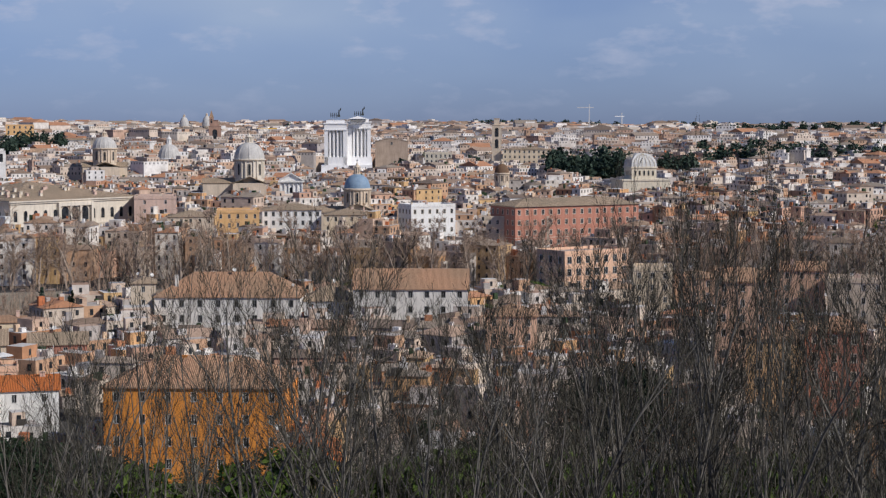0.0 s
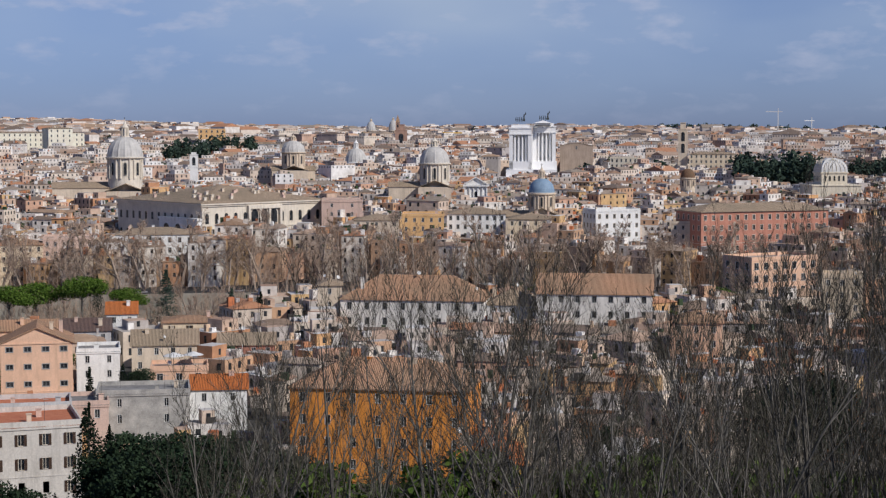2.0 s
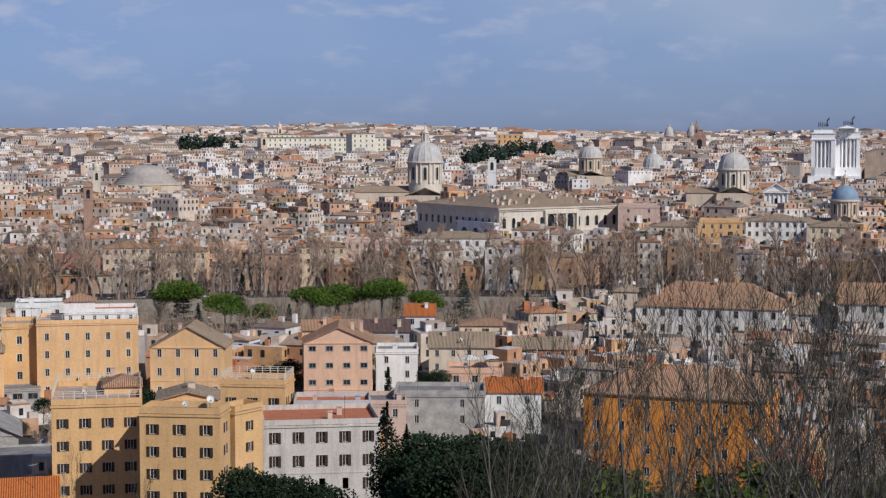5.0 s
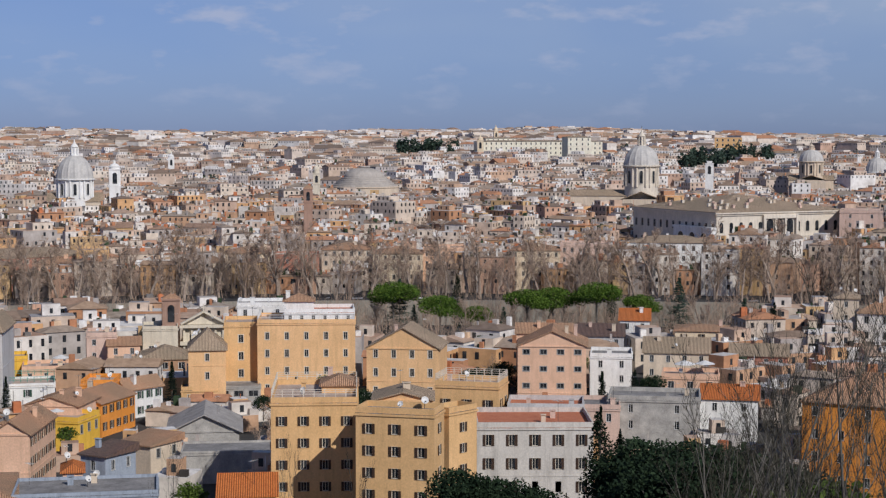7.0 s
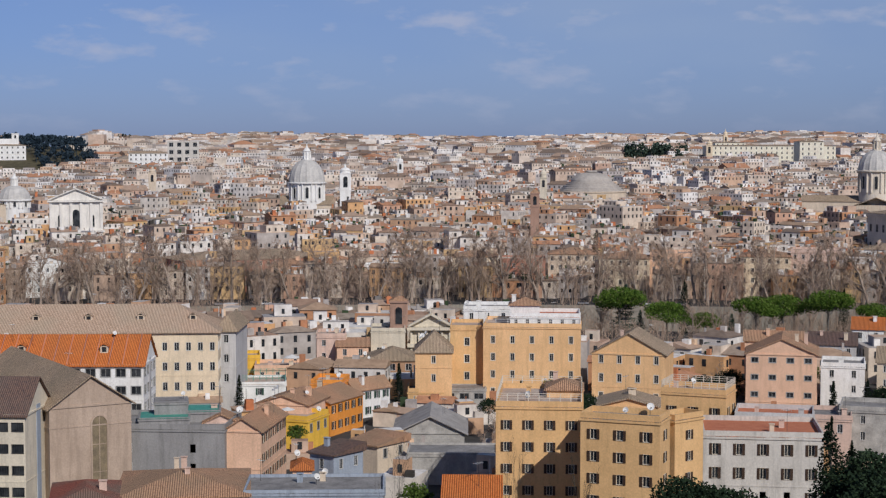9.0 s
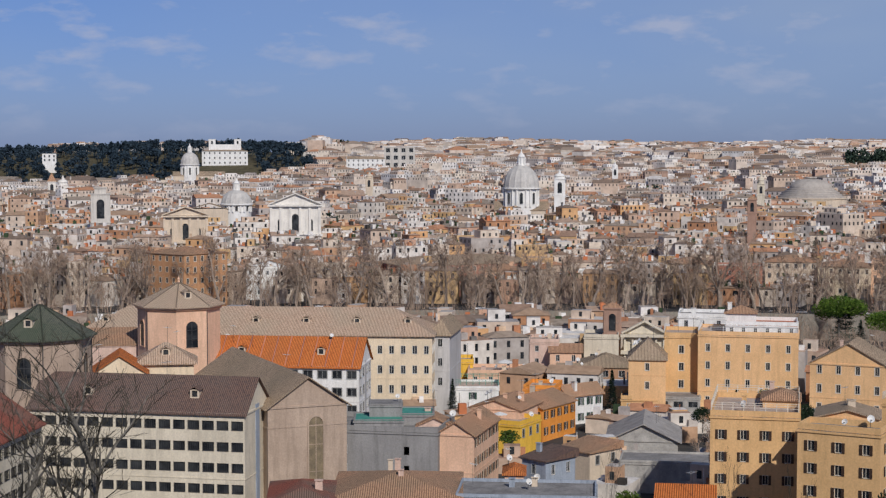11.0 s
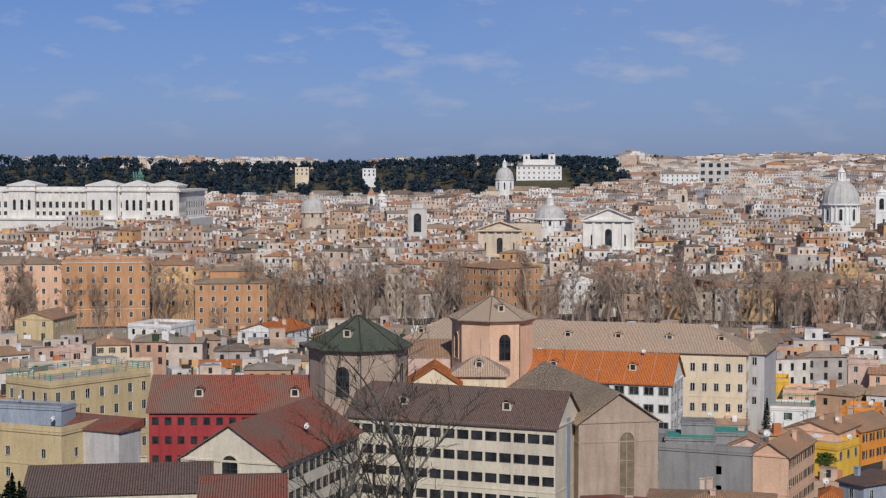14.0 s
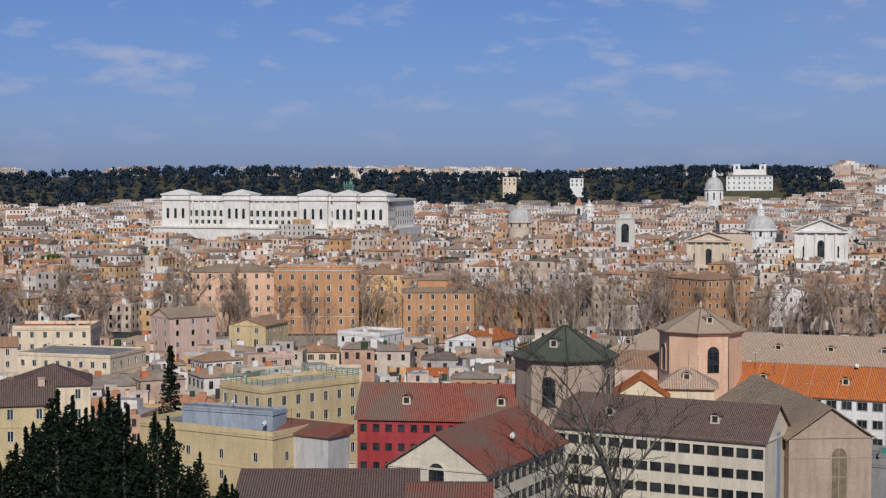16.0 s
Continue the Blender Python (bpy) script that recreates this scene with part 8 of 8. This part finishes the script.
spots = []
for i in range(640):
    x, y = polar(rnd.uniform(24, 106), rnd.uniform(544, 557))
    spots.append((x, y, 0.0, rnd.uniform(6, 14)))
for i in range(330):
    x, y = polar(rnd.uniform(60.5, 77.5), rnd.uniform(468, 545))
    spots.append((x, y, 0.0, rnd.uniform(5, 11)))
for i in range(700):
    x, y = polar(rnd.uniform(24, 106), rnd.uniform(643, 674))
    spots.append((x, y, 0.0, rnd.uniform(9, 20)))
for i in range(150):
    x, y = polar(rnd.uniform(19.5, 37.5), rnd.uniform(1015, 1040))
    spots.append((x, y, 0.0, rnd.uniform(15, 24)))
scrub("riverbank_saplings", "leafless brown saplings crowding the river banks", PLANETWIG, spots, 6)
spots = []
for i in range(230):
    az, r = rnd.uniform(76.5, 109), 100 + 95 * rnd.random()
    x, y = polar(az, r)
    if 77 < az < 86.3 and i % 4:
        continue
    spots.append((x, y, land(x, y), rnd.uniform(8, 13) + 4 * rnd.random() ** 2))
scrub("slope_saplings", "dense grey-green leafless saplings on the lower slope", PALESTEM, spots, 8, 0.05, 0.010, 20)
# thin saplings in front of the convent
for az, r, el in ((63.1, 60, -11.0), (56.6, 60, -10.2), (60.6, 62, -10.6)):
    x, y = polar(az, r)
    z = land(x, y)
    k = (EYE + r * math.tan(radians(el)) - z) / 13.0
    plant(rnd.choice(SLOPE), x, y, rnd.uniform(0, 360), 0.3, k, z)
# ---------------------------------------------------------------- on the roofs
def dish_proto():
    ob = thing("satellite_dish", 0, 0, 0, 0, "white satellite dish on a roof pole", "satellite dish", "satellite dishes")
    part("mast", lathe(bmesh.new(), [(0.04, -0.6), (0.04, 1.2)], 6), IRON, ob)
    b = part("bowl", lathe(bmesh.new(), [(0.05, 0.0), (0.25, 0.03), (0.42, 0.10), (0.5, 0.17), (0.48, 0.18), (0.25, 0.06), (0.04, 0.03)], 16), WHITEPAINT, ob)
    b.matrix_basis = pose(0, -0.1, 1.25, 62, 0, 0)
    part("arm", boxes((-0.02, -0.55, 1.15, 0.02, -0.1, 1.19), (-0.06, -0.62, 1.13, 0.06, -0.5, 1.27)), IRON, ob)
    return ob


def antenna_proto():
    ob = thing("tv_antenna", 0, 0, 0, 0, "thin television antenna on a roof", "antenna", "television antennas")
    part("mast", lathe(bmesh.new(), [(0.035, -0.6), (0.03, 3.6)], 5), IRON, ob)
    part("boom", boxes((-0.02, -0.9, 3.3, 0.02, 0.9, 3.34)), IRON, ob)
    part("rod_array", boxes(*[(-0.45 + i * 0.03, -0.8 + i * 0.26, 3.31, 0.45 - i * 0.03, -0.78 + i * 0.26, 3.335) for i in range(7)]), WHITEPAINT, ob)
    return ob


def roof_spot(rnd, h):
    x, y, rot, w, d, top, kind, rise = h
    lx, ly = rnd.uniform(-0.44, 0.44) * w, rnd.uniform(-0.44, 0.3) * d
    z = top
    if kind == "hip" or kind == "gable_x":
        z = top + rise * (1 - abs(ly) / (d / 2 + 0.4)) if kind == "gable_x" else top + rise * max(0, min(1, min((w / 2 - abs(lx)), (d / 2 - abs(ly))) / (min(w, d) / 2)))
    elif kind == "gable_y":
        z = top + rise * (1 - abs(lx) / (w / 2 + 0.4))
    elif kind.startswith("shed"):
        return None
    a = radians(rot)
    return x + lx * math.cos(a) - ly * math.sin(a), y + lx * math.sin(a) + ly * math.cos(a), z


rnd = random.Random(77)
near_roofs = [h for h in HOUSES if 230 < math.hypot(h[0], h[1]) < 560 and h[5] < 26]
DISH, AERIAL = dish_proto(), antenna_proto()
for proto, n in ((DISH, 64), (AERIAL, 56)):
    for i in range(n):
        s = roof_spot(rnd, rnd.choice(near_roofs))
        if s:
            plant(proto, s[0], s[1], rnd.uniform(-120, -10) if proto is DISH else rnd.uniform(0, 360), rnd.uniform(0.8, 1.25), z=s[2])


def parasol(x, y, z, s=1.0):
    ob = thing("parasol", x, y, z, 0, "white terrace parasol, open", "parasol", "terrace parasols")
    part("pole", lathe(bmesh.new(), [(0.04, 0), (0.04, 2.6 * s)], 6), IRON, ob)
    part("canopy", lathe(bmesh.new(), [(2.0 * s, 2.05 * s), (2.0 * s, 2.1 * s), (1.1 * s, 2.4 * s), (0.05, 2.75 * s)], 8), WHITEPAINT, ob)
    part("foot", lathe(bmesh.new(), [(0.35, 0), (0.3, 0.12)], 10), CONCRETE, ob)


def on_roof(label_part):
    for o in bpy.data.objects:
        if label_part in str(o.get("label", "")):
            for h in HOUSES:
                if abs(h[0] - o.location.x) < 0.1 and abs(h[1] - o.location.y) < 0.1:
                    return h
    return None


def roof_point(h, fx, fy):
    a = radians(h[2])
    lx, ly = fx * h[3], fy * h[4]
    return h[0] + lx * math.cos(a) - ly * math.sin(a), h[1] + lx * math.sin(a) + ly * math.cos(a), h[5] + 0.02


for lab, fx, fy, s in (("terrace house with white parasols", -0.1, -0.2, 1.3), ("terrace house with white parasols", 0.25, 0.1, 1.2), ("terrace of plants", 0.1, -0.1, 1.1), ("bright yellow house", 0.0, -0.3, 0.8), ("cream house with a red roof terrace", 0.2, 0.0, 1.4)):
    h = on_roof(lab)
    if h:
        parasol(*roof_point(h, fx, fy), s)


def terrace_rail(h, mat, label):
    """Green steel posts and mesh rails round a roof terrace."""
    x, y, rot, w, d, top = h[:6]
    ob = thing("terrace_rail", x, y, top + 0.85, rot, label, "railing", "terrace railings")
    for s in (-1, 1):
        for i in range(9):
            t = i / 8 - 0.5
            part("post", boxes((t * (w - 0.3) - 0.06, s * (d / 2 - 0.12) - 0.06, 0, t * (w - 0.3) + 0.06, s * (d / 2 - 0.12) + 0.06, 1.3)), mat, ob)
            part("post", boxes((s * (w / 2 - 0.12) - 0.06, t * (d - 0.3) - 0.06, 0, s * (w / 2 - 0.12) + 0.06, t * (d - 0.3) + 0.06, 1.3)), mat, ob)
        for z in (0.5, 0.9, 1.25):
            part("rail", boxes((-w / 2 + 0.1, s * (d / 2 - 0.12) - 0.03, z, w / 2 - 0.1, s * (d / 2 - 0.12) + 0.03, z + 0.07)), mat, ob)
            part("rail", boxes((s * (w / 2 - 0.12) - 0.03, -d / 2 + 0.1, z, s * (w / 2 - 0.12) + 0.03, d / 2 - 0.1, z + 0.07)), mat, ob)


for lab, mat, txt in (("pale yellow apartment house with a roof terrace", GREENMETAL, "green steel rail round the yellow roof terrace"), ("tall apricot convent block", WHITEPAINT, "white rail round the convent terrace"), ("low white house with a terrace", GREENMETAL, "green steel rail on the white terrace"), ("ochre convent block with a balustraded terrace", STONE, "pale balustrade on the convent terrace"), ("ochre apartment block", STONE, "pale balustrade round the ochre terrace")):
    h = on_roof(lab)
    if h:
        terrace_rail(h, mat, txt)
